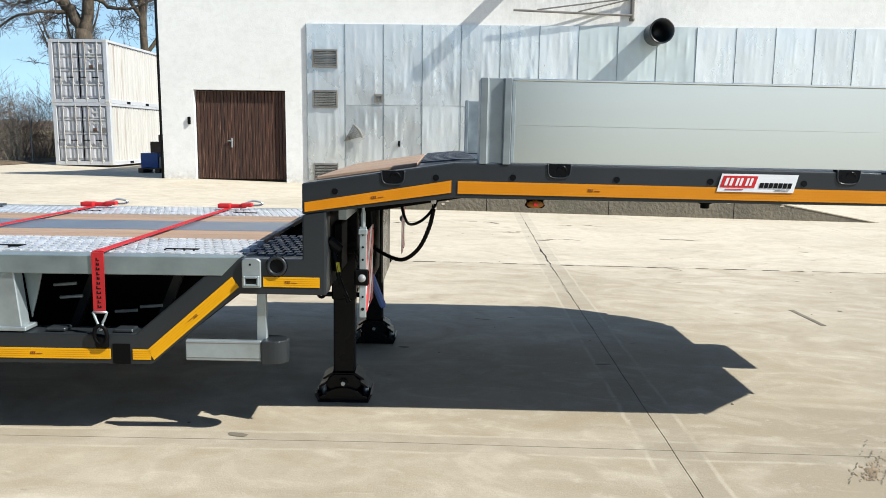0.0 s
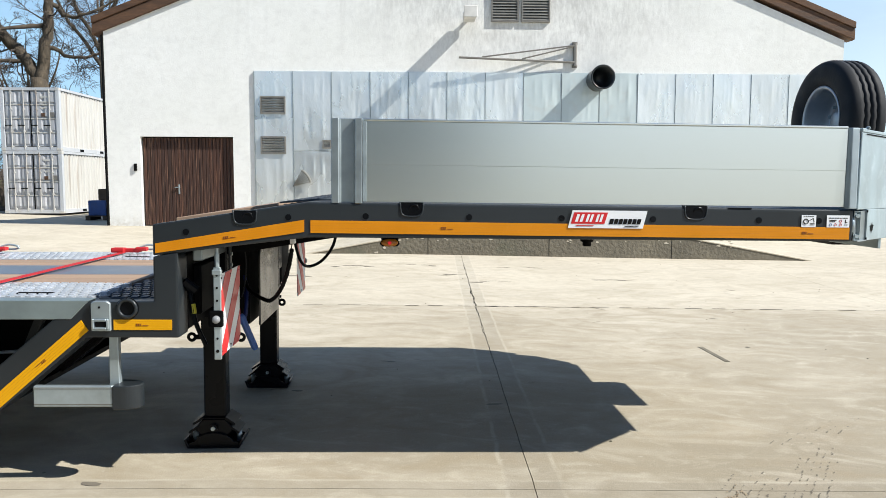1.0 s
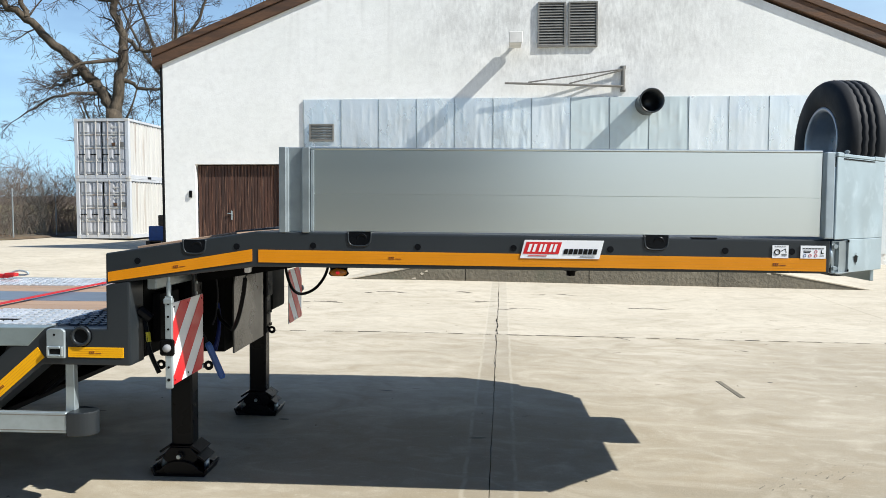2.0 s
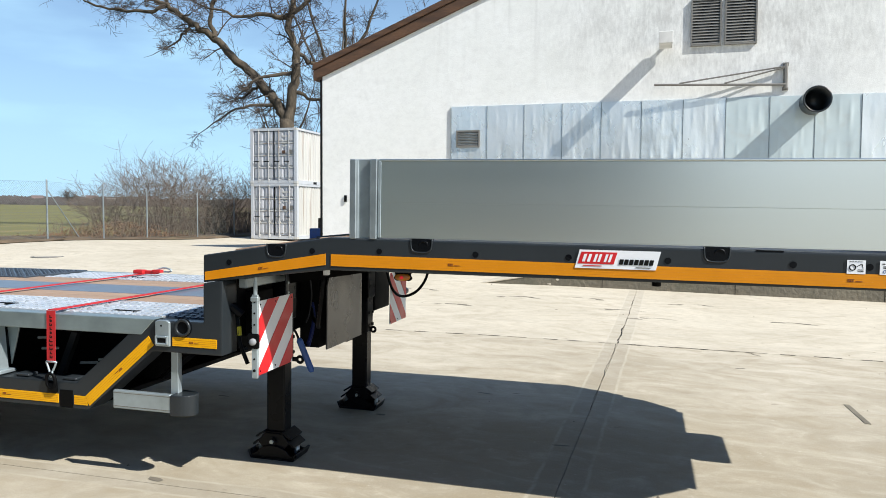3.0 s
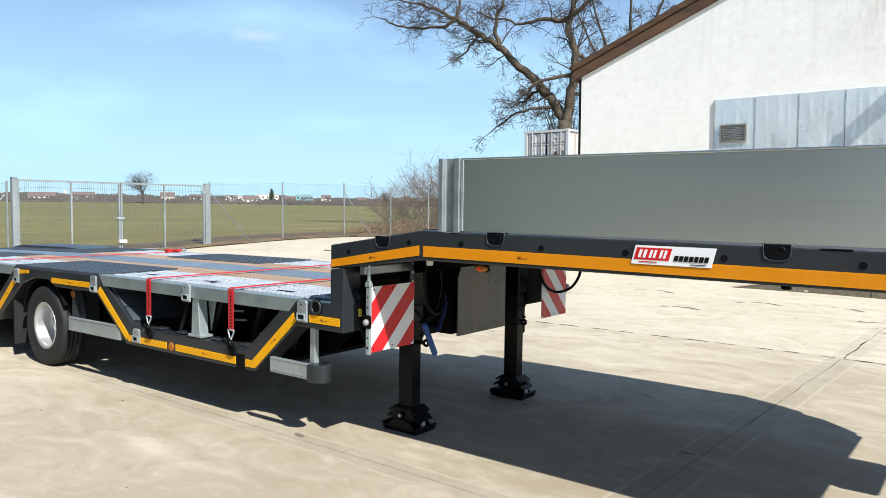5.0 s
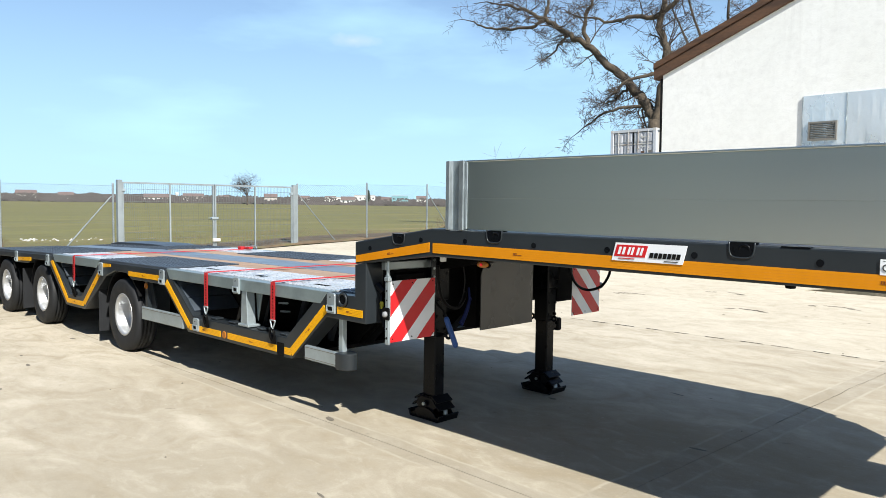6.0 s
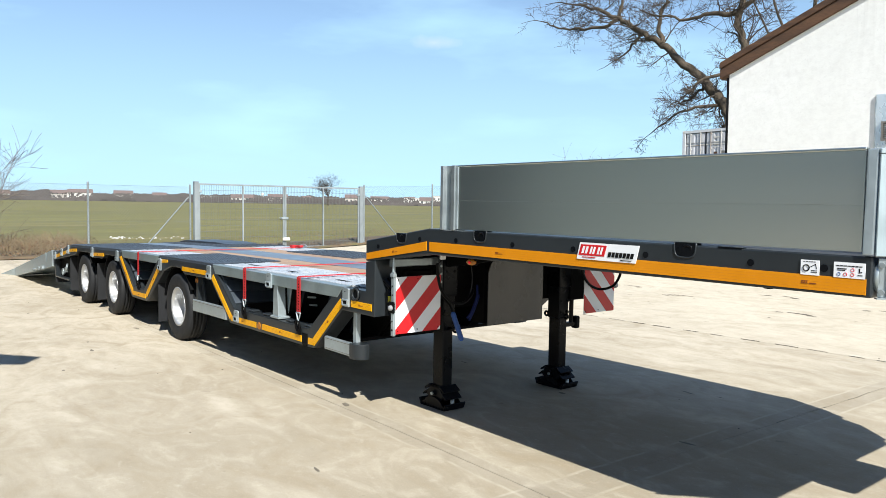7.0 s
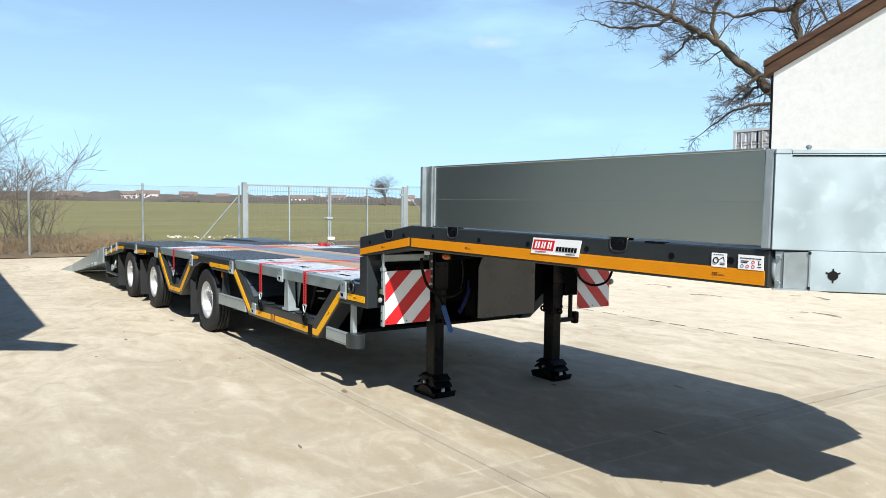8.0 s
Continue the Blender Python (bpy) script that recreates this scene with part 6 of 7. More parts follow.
# loading deck
def deck():
    z = 0.965
    # galvanised outer frame of the widening
    for s, x0, x1 in ((0, -3.33, -0.80), (0, -6.42, -4.98), (1, -3.33, -0.80), (1, -6.42, -4.98)):
        y0 = -0.003 if not s else WIDE - 0.087
        bm = prism(B(), [(x0 + 0.05, z - 0.098), (x1 - 0.075, z - 0.098), (x1 + 0.02, z), (x0 - 0.02, z)], y0, y0 + 0.09, bevel=0.004)
        part("deck_edge", bm, M_GALVDECK, trailer, "galvanised folded deck edge")
    # gratings: bars with gaps over a dark base
    def grating(x0, x1, y0, y1, mat):
        g = part("grating", box(B(), x0, x1, y0, y1, z - 0.045, z - 0.018), M_UNDER if mat is M_GRIPDARK else M_PLATE, trailer)
        bm = B()
        n = max(2, int((x1 - x0) / 0.050))
        rows = max(1, int(round((y1 - y0) / 0.080)))
        pitch = (x1 - x0) / n
        hy = (y1 - y0) / rows
        for r in range(rows):
            for k in range(n):
                a = x0 + (x1 - x0) * k / n
                off = 0.5 * pitch if r % 2 else 0
                if k == n - 1 and off:
                    continue
                yb, ye = y0 + r * hy + 0.008, y0 + (r + 1) * hy - 0.010
                prism(bm, [(a + off + 0.004, yb + 0.006), (a + off + 0.010, yb), (a + off + pitch - 0.016, yb), (a + off + pitch - 0.010, yb + 0.006), (a + off + pitch - 0.010, ye), (a + off + 0.004, ye)], z - 0.018, z + 0.002, "z")
            box(bm, x0, x1, y0 + r * hy - 0.003, y0 + r * hy + 0.003, z - 0.018, z - 0.002)
        tagged(part("grip_surface", bm, mat, g), kind="stuff")
        return g
    for k in range(4):
        a = -3.30 + k * 0.628
        for y0, y1 in ((0.095, 0.64), (1.91, 2.455)):
            grating(a + 0.006, a + 0.622, y0, y1, M_GRIP)
    for k in range(2):
        a = -6.40 + k * 0.71
        for y0, y1 in ((0.095, 0.64), (1.91, 2.455)):
            grating(a + 0.006, a + 0.704, y0, y1, M_GRIP)
    for y0, y1 in ((0.10, 0.86), (1.69, 2.45)):
        grating(-0.775, -0.475, y0, y1, M_GRIPDARK)
    # dark slots cast in the gratings
    for x, y in ((-1.15, 0.22), (-2.1, 0.25), (-1.3, 2.1), (-2.5, 2.1), (-3.0, 0.3)):
        part("slot", box(B(), x - 0.09, x + 0.09, y - 0.02, y + 0.02, z - 0.004, z + 0.004), M_INK, trailer)
    # planks and steel in the middle
    for x0, x1 in ((-3.33, -0.80), (-4.96, -3.35), (-6.42, -4.98)):
        for y0, y1 in ((0.65, 0.84), (0.845, 1.03), (1.52, 1.70), (1.705, 1.90)):
            part("deck_plank", box(B(), x0, x1, y0, y1, z - 0.03, z + 0.001, 0.003), M_WOOD, trailer)
        part("centre_plate", box(B(), x0, x1, 1.036, 1.514, z - 0.02, z + 0.003, 0.003), M_PLATE, trailer, "blue-grey steel centre plate")
    # ribbed covers over the wheels
    for x0, x1, zz in ((-4.96, -3.35, 0.972), (-9.15, -6.45, 0.972)):
        for y0, y1 in ((0.005, 0.80), (1.75, 2.545)) if x0 > -6 else ((0.005, 1.02), (1.53, 2.545)):
            fall = 0.0 if x0 > -6 else 0.0167
            def top(x):
                return zz + fall * (x - x1)
            c = part("wheel_cover", prism(B(), [(x0, top(x0) - 0.026), (x1, top(x1) - 0.026), (x1, top(x1) + 0.004), (x0, top(x0) + 0.004)], y0, y1, bevel=0.004), M_TREAD, trailer, "dark grey ribbed wheel cover")
            bm = B()
            n = int((x1 - x0) / 0.05)
            m = int((y1 - y0) / 0.05)
            for i in range(n):
                for j in range(m):
                    if i % 2 == j % 2:
                        a, b = x0 + 0.02 + i * 0.05, y0 + 0.02 + j * 0.05
                        box(bm, a, a + 0.028, b, b + 0.010, top(a) + 0.002, top(a) + 0.007)
                    else:
                        a, b = x0 + 0.025 + i * 0.05, y0 + 0.01 + j * 0.05
                        box(bm, a, a + 0.010, b, b + 0.028, top(a) + 0.002, top(a) + 0.007)
            tagged(part("tread_pattern", bm, M_TREAD, c), kind="stuff")
    part("centre_plate", prism(B(), [(-9.15, z - 0.07), (-6.45, z - 0.025), (-6.45, z + 0.003), (-9.15, z - 0.042)], 1.03, 1.52, bevel=0.003), M_PLATE, trailer)
    # sloping tail
    part("tail_deck", prism(B(), [(-10.35, 0.70), (-9.15, 0.90), (-9.15, 0.927), (-10.35, 0.73)], 0.005, 2.545, bevel=0.004), M_TREAD, trailer, "dark sloping tail deck")
    # well in the far rear part of the deck
    part("rear_beam", box(B(), -10.42, -10.34, 0.0, WIDE, 0.48, 0.76, 0.01), M_DARK, trailer)


deck()
part("raised_cover", prism(B(), [(-9.4, 0.90), (-7.4, 0.93), (-7.4, 0.968), (-7.8, 0.985), (-9.1, 0.972), (-9.4, 0.94)], 1.95, 2.52, bevel=0.006), M_TREAD, trailer, "raised dark cover on the rear deck")


# inside of the chassis below the deck
def chassis():
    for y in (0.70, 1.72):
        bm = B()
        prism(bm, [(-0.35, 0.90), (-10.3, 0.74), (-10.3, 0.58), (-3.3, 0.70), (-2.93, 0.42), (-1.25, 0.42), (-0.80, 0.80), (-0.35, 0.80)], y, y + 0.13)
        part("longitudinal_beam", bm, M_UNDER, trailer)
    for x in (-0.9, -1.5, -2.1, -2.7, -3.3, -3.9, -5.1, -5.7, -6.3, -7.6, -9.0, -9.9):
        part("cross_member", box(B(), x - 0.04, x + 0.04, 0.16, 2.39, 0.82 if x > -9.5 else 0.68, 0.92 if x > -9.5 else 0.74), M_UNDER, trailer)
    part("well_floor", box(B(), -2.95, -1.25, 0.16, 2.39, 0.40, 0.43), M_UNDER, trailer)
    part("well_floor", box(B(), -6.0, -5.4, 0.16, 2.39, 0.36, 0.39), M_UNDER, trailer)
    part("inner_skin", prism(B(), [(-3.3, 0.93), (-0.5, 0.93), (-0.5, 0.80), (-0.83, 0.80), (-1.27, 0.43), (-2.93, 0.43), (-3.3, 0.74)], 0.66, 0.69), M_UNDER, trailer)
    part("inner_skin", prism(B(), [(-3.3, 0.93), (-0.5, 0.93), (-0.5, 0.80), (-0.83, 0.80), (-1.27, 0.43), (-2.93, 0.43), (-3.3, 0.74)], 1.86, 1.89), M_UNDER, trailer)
    # slanted ribs in the well
    for x in (-1.42, -1.9, -2.4, -2.85):
        part("rib", prism(B(), [(x, 0.46), (x + 0.05, 0.46), (x + 0.22, 0.86), (x + 0.17, 0.86)], 0.46, 0.50), M_DARK, trailer)
    # floor steps on the inclined end plates
    for k in range(3):
        x, zz = -2.90 - 0.14 * k, 0.60 + 0.11 * k
        part("tread_step", prism(B(), [(x - 0.10, zz + 0.085), (x + 0.03, zz - 0.02), (x + 0.045, zz), (x - 0.085, zz + 0.105)], 0.03, 0.5, bevel=0.004), M_TREAD, trailer)
        part("tread_step", prism(B(), [(x - 3.05 - 0.07, zz + 0.075), (x - 3.05 + 0.03, zz - 0.02), (x - 3.05 + 0.045, zz), (x - 3.05 - 0.055, zz + 0.095)], 0.03, 0.5, bevel=0.004), M_TREAD, trailer)
    # stake post of the widening
    bm = prism(B(), [(-2.034, 0.575), (-1.916, 0.575), (-1.943, 0.87), (-2.017, 0.87)], 0.01, 0.09, bevel=0.005)
    box(bm, -2.060, -1.892, 0.0, 0.12, 0.555, 0.578, 0.004)
    stake = part("stake_post", bm, M_GALV, trailer, "pale galvanised stake post")
    part("cap", box(B(), -2.012, -1.948, 0.005, 0.085, 0.868, 0.884, 0.004), M_GALV, stake)
    part("gusset", prism(B(), [(-1.945, 0.86), (-1.845, 0.86), (-1.885, 0.70), (-1.915, 0.60)], 0.105, 0.117, bevel=0.002), M_GALVDECK, stake)
    for x, zz in ((-1.80, 0.815), (-1.83, 0.745), (-1.80, 0.675), (-1.36, 0.63), (-1.50, 0.60)):
        part("arm_end", ring_tube(B(), [(x - 0.06, 0.30, zz - 0.004), (x + 0.06, 0.31, zz + 0.004)], 0.009, 8), M_GALV, trailer, "bright end of a pull-out arm")
    # coupling rings along the lower rail
    for x in (-2.5, -2.2, -1.75, -1.40):
        part("lug", box(B(), x - 0.05, x + 0.05, 0.02, 0.10, 0.552, 0.572, 0.006), M_DARK, trailer)
    lamp = lathe(B(), [(0.03, -0.006), (0.035, 0.0), (0.035, 0.004)], 16, "y", (-2.28, 0, 0.445))
    part("side_lamp", lamp, M_AMBER, trailer, "round amber side marker lamp")
    lamp = lathe(B(), [(0.03, -0.006), (0.035, 0.0), (0.035, 0.004)], 16, "y", (-3.915, 0.055, 0.745))
    part("side_lamp", lamp, M_AMBER, trailer, "round amber side marker lamp")


chassis()
stake_clamp(-2.06, 0.83, 0.13)


# wheels
def tyre_profile(r, w):
    rim = 0.222
    return [(rim, -w * 0.40), (rim + 0.015, -w * 0.44), (rim + 0.06, -w * 0.50), (r - 0.05, -w * 0.50), (r - 0.018, -w * 0.46), (r - 0.006, -w * 0.38),
            (r, -w * 0.28), (r, -w * 0.19), (r - 0.012, -w * 0.185), (r - 0.012, -w * 0.15), (r, -w * 0.145), (r, -w * 0.03), (r - 0.012, -w * 0.025),
            (r - 0.012, w * 0.025), (r, w * 0.03), (r, w * 0.145), (r - 0.012, w * 0.15), (r - 0.012, w * 0.185), (r, w * 0.19), (r, w * 0.28),
            (r - 0.006, w * 0.38), (r - 0.018, w * 0.46), (r - 0.05, w * 0.50), (rim + 0.06, w * 0.50), (rim + 0.015, w * 0.44), (rim, w * 0.40)]


def rim_profile(w, out):
    """A deep-dish disc rim; out is the sign of the outer side."""
    return [(0.222, out * w * 0.40), (0.235, out * w * 0.445), (0.222, out * w * 0.455), (0.208, out * w * 0.42), (0.200, out * w * 0.30), (0.197, -out * w * 0.10), (0.188, -out * w * 0.24), (0.150, -out * w * 0.29),
            (0.135, -out * w * 0.20), (0.120, -out * w * 0.17), (0.095, -out * w * 0.20), (0.085, -out * w * 0.15), (0.070, -out * w * 0.02), (0.045, out * w * 0.03), (0.0, out * w * 0.03)]


def wheel_parts(parent, name, x, y, z, out):
    bm = B()
    prof = tyre_profile(0.402, 0.24)
    rings = []
    n = 72
    for i, (r, a) in enumerate(prof):
        # the tread grooves zigzag
        zig = 0.003 if 6 < i < len(prof) - 7 else 0.0
        rings.append([bm.verts.new((x + r * math.sin(2 * math.pi * k / n), y + a + zig * (1 if k % 2 else -1), z + r * math.cos(2 * math.pi * k / n))) for k in range(n)])
    for a, b in zip(rings, rings[1:]):
        for k in range(n):
            bm.faces.new((a[k], b[k], b[(k + 1) % n], a[(k + 1) % n]))
    bmesh.ops.recalc_face_normals(bm, faces=bm.faces[:])
    w = part(name, bm, M_RUBBER, parent, "black grooved truck tyre", True)
    bm = B()
    rings = []
    for r, a in rim_profile(0.24, out):
        rings.append([bm.verts.new((x + max(r, 0.002) * math.sin(2 * math.pi * k / n), y + a, z + max(r, 0.002) * math.cos(2 * math.pi * k / n))) for k in range(n)])
    for a, b in zip(rings, rings[1:]):
        for k in range(n):
            bm.faces.new((a[k], b[k], b[(k + 1) % n], a[(k + 1) % n]))
    bmesh.ops.recalc_face_normals(bm, faces=bm.faces[:])
    part("rim", bm, M_RIM, w, "silver steel disc rim", True)
    for k in range(10):
        a = 2 * math.pi * k / 10
        bm = lathe(B(), [(0.012, 0.0), (0.012, out * 0.022), (0.008, out * 0.026)], 6, "y", (x + 0.125 * math.sin(a), y - out * 0.044, z + 0.125 * math.cos(a)))
        part("wheel_nut", bm, M_GALV, w)
    return w


AXLES = (-4.55, -7.20, -8.80)
# made-up solid boxes that block light, keeping the underside dark between the wheels
for xa, xb in ((-9.15, -6.2), (-5.15, -3.6)):
    part("axle_frame", box(B(), xa, xb, 0.46, 2.09, 0.27, 0.80, 0.02), M_UNDER, trailer)
part("tail_frame", box(B(), -10.33, -9.2, 0.42, 2.13, 0.25, 0.68, 0.02), M_UNDER, trailer)
for ax in AXLES:
    for y, out in ((0.14, -1), (WIDE - 0.14, 1)):
        wheel_parts(trailer, "wheel", ax, y, 0.400 + 0.009 * ax, out)
    part("axle", ring_tube(B(), [(ax, 0.2, 0.36), (ax, 2.35, 0.36)], 0.06, 12), M_UNDER, trailer)
    for y in (0.03, WIDE - 0.31):
        # mudguard arch and flap
        bm = B()
        pts_o = [(ax + 0.47 * math.cos(radians(a)), 0.38 + 0.47 * math.sin(radians(a))) for a in range(28, 173, 12)]
        pts_i = [(ax + 0.455 * math.cos(radians(a)), 0.38 + 0.455 * math.sin(radians(a))) for a in range(172, 27, -12)]
        part("mudguard", prism(bm, pts_o + pts_i, y, y + 0.28), M_UNDER, trailer)
    for y in (0.02, WIDE - 0.30):
        part("mud_flap", box(B(), ax - 0.50, ax - 0.49, y, y + 0.28, 0.13, 0.70), M_RUBBER, trailer, "black rubber mud flap")

# rear end: ramps lowered on the ground, lamps and valves
def rear_end():
    for y0, y1 in ((-0.02, 0.78), (WIDE - 0.78, WIDE + 0.02)):
        bm = B()
        side = [(-10.90, 0.66), (-10.90, 0.36), (-14.35, -0.108), (-14.50, -0.118), (-14.5, 0.062)]
        prism(bm, side, y0, y0 + 0.05, bevel=0.004)
        prism(bm, side, y1 - 0.05, y1, bevel=0.004)
        prism(bm, [(-10.90, 0.40), (-10.90, 0.37), (-14.35, -0.10), (-14.35, -0.07)], y0 + 0.05, y1 - 0.05)
        r = part("loading_ramp", bm, M_GALV, trailer, "galvanised loading ramp lowered to the ground")
        bm = B()
        near = 0.20 if y0 < 1 else 0.0
        wedge = [(-14.46, y0 + 0.004, 0.060), (-14.46, y1 - 0.004, 0.060), (-14.46, y1 - 0.004, -0.112), (-14.46, y0 + 0.004, -0.112),
                 (-14.90, y0 - near, -0.092), (-14.90, y1, -0.092), (-14.90, y1, -0.112), (-14.90, y0 - near, -0.112)]
        v = [bm.verts.new(q) for q in wedge]
        for q in ((0, 1, 2, 3), (7, 6, 5, 4), (0, 4, 5, 1), (1, 5, 6, 2), (2, 6, 7, 3), (3, 7, 4, 0)):
            bm.faces.new([v[k] for k in q])
        bmesh.ops.recalc_face_normals(bm, faces=bm.faces[:])
        part("ramp_toe", bm, M_GALV, r, "galvanised hinged ramp toe")
        for k in range(20):
            x = -10.98 - k * 0.18
            zc = 0.625 + (x + 10.90) * 0.165
            part("rung", box(B(), x - 0.03, x + 0.03, y0 + 0.05, y1 - 0.05, zc - 0.05, zc, 0.004), M_GALV, r)
    panel = part("rear_plate", box(B(), -10.35, -9.35, 0.10, 0.13, 0.30, 0.66, 0.01), M_UNDER, trailer, "dark recessed rear valve panel")
    part("panel_lip", box(B(), -10.35, -9.40, 0.015, 0.13, 0.285, 0.312, 0.004), M_DARK, panel)
    part("panel_post", box(B(), -10.36, -10.30, 0.012, 0.10, 0.29, 0.66, 0.004), M_DARK, panel)
    part("valve_ring", ring_tube(B(), [(-9.98 + 0.055 * math.sin(a), 0.06, 0.40 + 0.055 * math.cos(a)) for a in (2 * math.pi * k / 18 for k in range(19))], 0.014, 8, False), M_GALV, panel, "shiny round valve ring", True)
    part("valve_body", lathe(B(), [(0.035, 0), (0.035, -0.05), (0.02, -0.06)], 14, "y", (-9.98, 0.11, 0.40)), M_POST, panel)
    part("valve_body", box(B(), -9.84, -9.78, 0.05, 0.11, 0.40, 0.50, 0.012), M_POST, panel)
    part("valve_handle", ring_tube(B(), smooth_line([(-9.66, 0.06, 0.56), (-9.62, 0.04, 0.52), (-9.63, 0.04, 0.47), (-9.67, 0.05, 0.45)]), 0.018, 8), M_GALV, panel, "bright valve handle", True)
    part("hinge_plate", box(B(), -10.93, -10.86, -0.035, -0.022, 0.50, 0.70, 0.004), M_GALV, trailer, "galvanised ramp hinge plate")
    latch = part("latch_rod", ring_tube(B(), [(-11.95, -0.05, 0.29), (-11.05, -0.05, 0.41)], 0.016, 8), M_GALV, trailer, "bright steel ramp latch rod")
    for x, zz in ((-11.85, 0.303), (-11.35, 0.370), (-11.10, 0.403)):
        part("latch_block", box(B(), x - 0.05, x + 0.05, -0.075, -0.015, zz - 0.035, zz + 0.035, 0.008), M_POST, latch)
    part("mud_flap", box(B(), -9.32, -9.31, 0.02, 0.30, 0.25, 0.74), M_RUBBER, trailer)
    part("mud_flap", box(B(), -10.33, -10.32, 0.02, 0.40, 0.18, 0.50), M_RUBBER, trailer)


rear_end()


def settle_rear():
    """The chassis behind the first well runs a little longer and sits lower than the gooseneck's line; wheels and ramps already stand on the yard."""
    fixed = {"wheel", "axle", "mudguard", "loading_ramp"}
    for ob in trailer.children_recursive:
        if ob.data is None or ob.name.split(".")[0] in fixed or (ob.parent and ob.parent.name.split(".")[0] in fixed):
            continue
        if ob.name.startswith("mud_flap") and ob.data.vertices[0].co.x + 0.495 in AXLES:
            continue
        for v in ob.data.vertices:
            past = -2.0 - v.co.x
            if past > 0:
                v.co.x -= 0.052 * past
                v.co.z -= 0.0125 * past


settle_rear()


# ---- things on the trailer ----
def spare_wheel():
    sp = thing("spare_wheel", TRAILER @ pose(3.70, 1.27, 2.02, 0, 0, 90), "spare truck wheel on a carrier before the bulkhead", "wheel")
    wheel_parts(sp, "tyre", 0, 0, 0.0, 1)


spare_wheel()


def lashing_strap(x, skew, name_label):
    st = thing("lashing_strap", TRAILER @ pose(x, 0, min(0.0, 0.0125 * (x + 2.0))), name_label, "strap", group="lashing straps")
    z = 0.978
    bm = B()
    prism(bm, [(-0.030, 0.0), (0.030, 0.0), (0.020, 0.10), (0.019 + skew, 2.30), (-0.019 + skew, 2.30), (-0.020, 0.10)], z, z + 0.006, "z")
    part("webbing", bm, M_RED, st, "red webbing across the deck")
    w = part("hanging_webbing", prism(B(), [(-0.033, 0.66), (0.029, 0.66), (0.031, z), (-0.031, z)], -0.012, -0.008), M_RED, st, "red webbing with black print")
    bm = B()
    rg = random.Random(4)
    for k in range(11):
        zz = 0.950 - 0.0245 * k
        wd = rg.uniform(0.007, 0.013)
        box(bm, -wd, wd * 0.9, -0.0135, -0.0115, zz - 0.015, zz - 0.010)
        box(bm, -wd, -wd + 0.006, -0.0135, -0.0115, zz - 0.010, zz)
        if k % 3:
            box(bm, wd - 0.007, wd * 0.9, -0.0135, -0.0115, zz - 0.010, zz - 0.003)
    part("print_bar", bm, M_INK, w)
    bm = B()
    ring_tube(bm, [(-0.036, -0.012, 0.668), (0.036, -0.012, 0.668)], 0.006, 8)
    ring_tube(bm, smooth_line([(-0.036, -0.012, 0.668), (-0.024, -0.012, 0.635), (-0.010, -0.014, 0.60), (0.0, -0.018, 0.578), (0.014, -0.02, 0.588), (0.012, -0.02, 0.61)]), 0.0065, 8)
    ring_tube(bm, smooth_line([(0.036, -0.012, 0.668), (0.024, -0.012, 0.638), (0.012, -0.014, 0.612)]), 0.0065, 8)
    part("wire_hook", bm, M_GALV, st, "bent steel wire hook", True)
    bm = B()
    ring_tube(bm, smooth_line([(0.0, -0.02, 0.602), (-0.026, -0.02, 0.580), (-0.03, -0.015, 0.53), (0.0, -0.012, 0.50), (0.03, -0.015, 0.53), (0.026, -0.02, 0.580), (0.0, -0.02, 0.602)]), 0.010, 8)
    box(bm, -0.034, 0.034, -0.020, 0.02, 0.475, 0.545, 0.010)
    part("lashing_shackle", bm, M_UNDER, st, "dark lashing shackle", True)
    # ratchet bundle at the far edge
    bm = B()
    box(bm, skew - 0.03, skew + 0.13, 2.28, 2.35, z + 0.002, z + 0.034, 0.012, 2)
    box(bm, skew - 0.08, skew + 0.02, 2.24, 2.32, z + 0.003, z + 0.042, 0.015, 2)
    box(bm, skew + 0.10, skew + 0.19, 2.27, 2.33, z + 0.016, z + 0.046, 0.012, 2)
    part("webbing_bundle", bm, M_RED, st, "loose red webbing roll")
    bm = B()
    ring_tube(bm, smooth_line([(skew + 0.12, 2.31, z + 0.04), (skew + 0.19, 2.33, z + 0.062), (skew + 0.26, 2.34, z + 0.045), (skew + 0.23, 2.36, z + 0.025), (skew + 0.14, 2.36, z + 0.022)]), 0.008, 8)
    part("ratchet_handle", bm, M_GALV, st, "steel ratchet handle")


lashing_strap(-1.50, 0.02, "red lashing strap tensioned over the low deck")
lashing_strap(-2.60, 0.02, "red lashing strap tensioned over the low deck")
lashing_strap(-5.90, 0.02, "red lashing strap over the rear well")


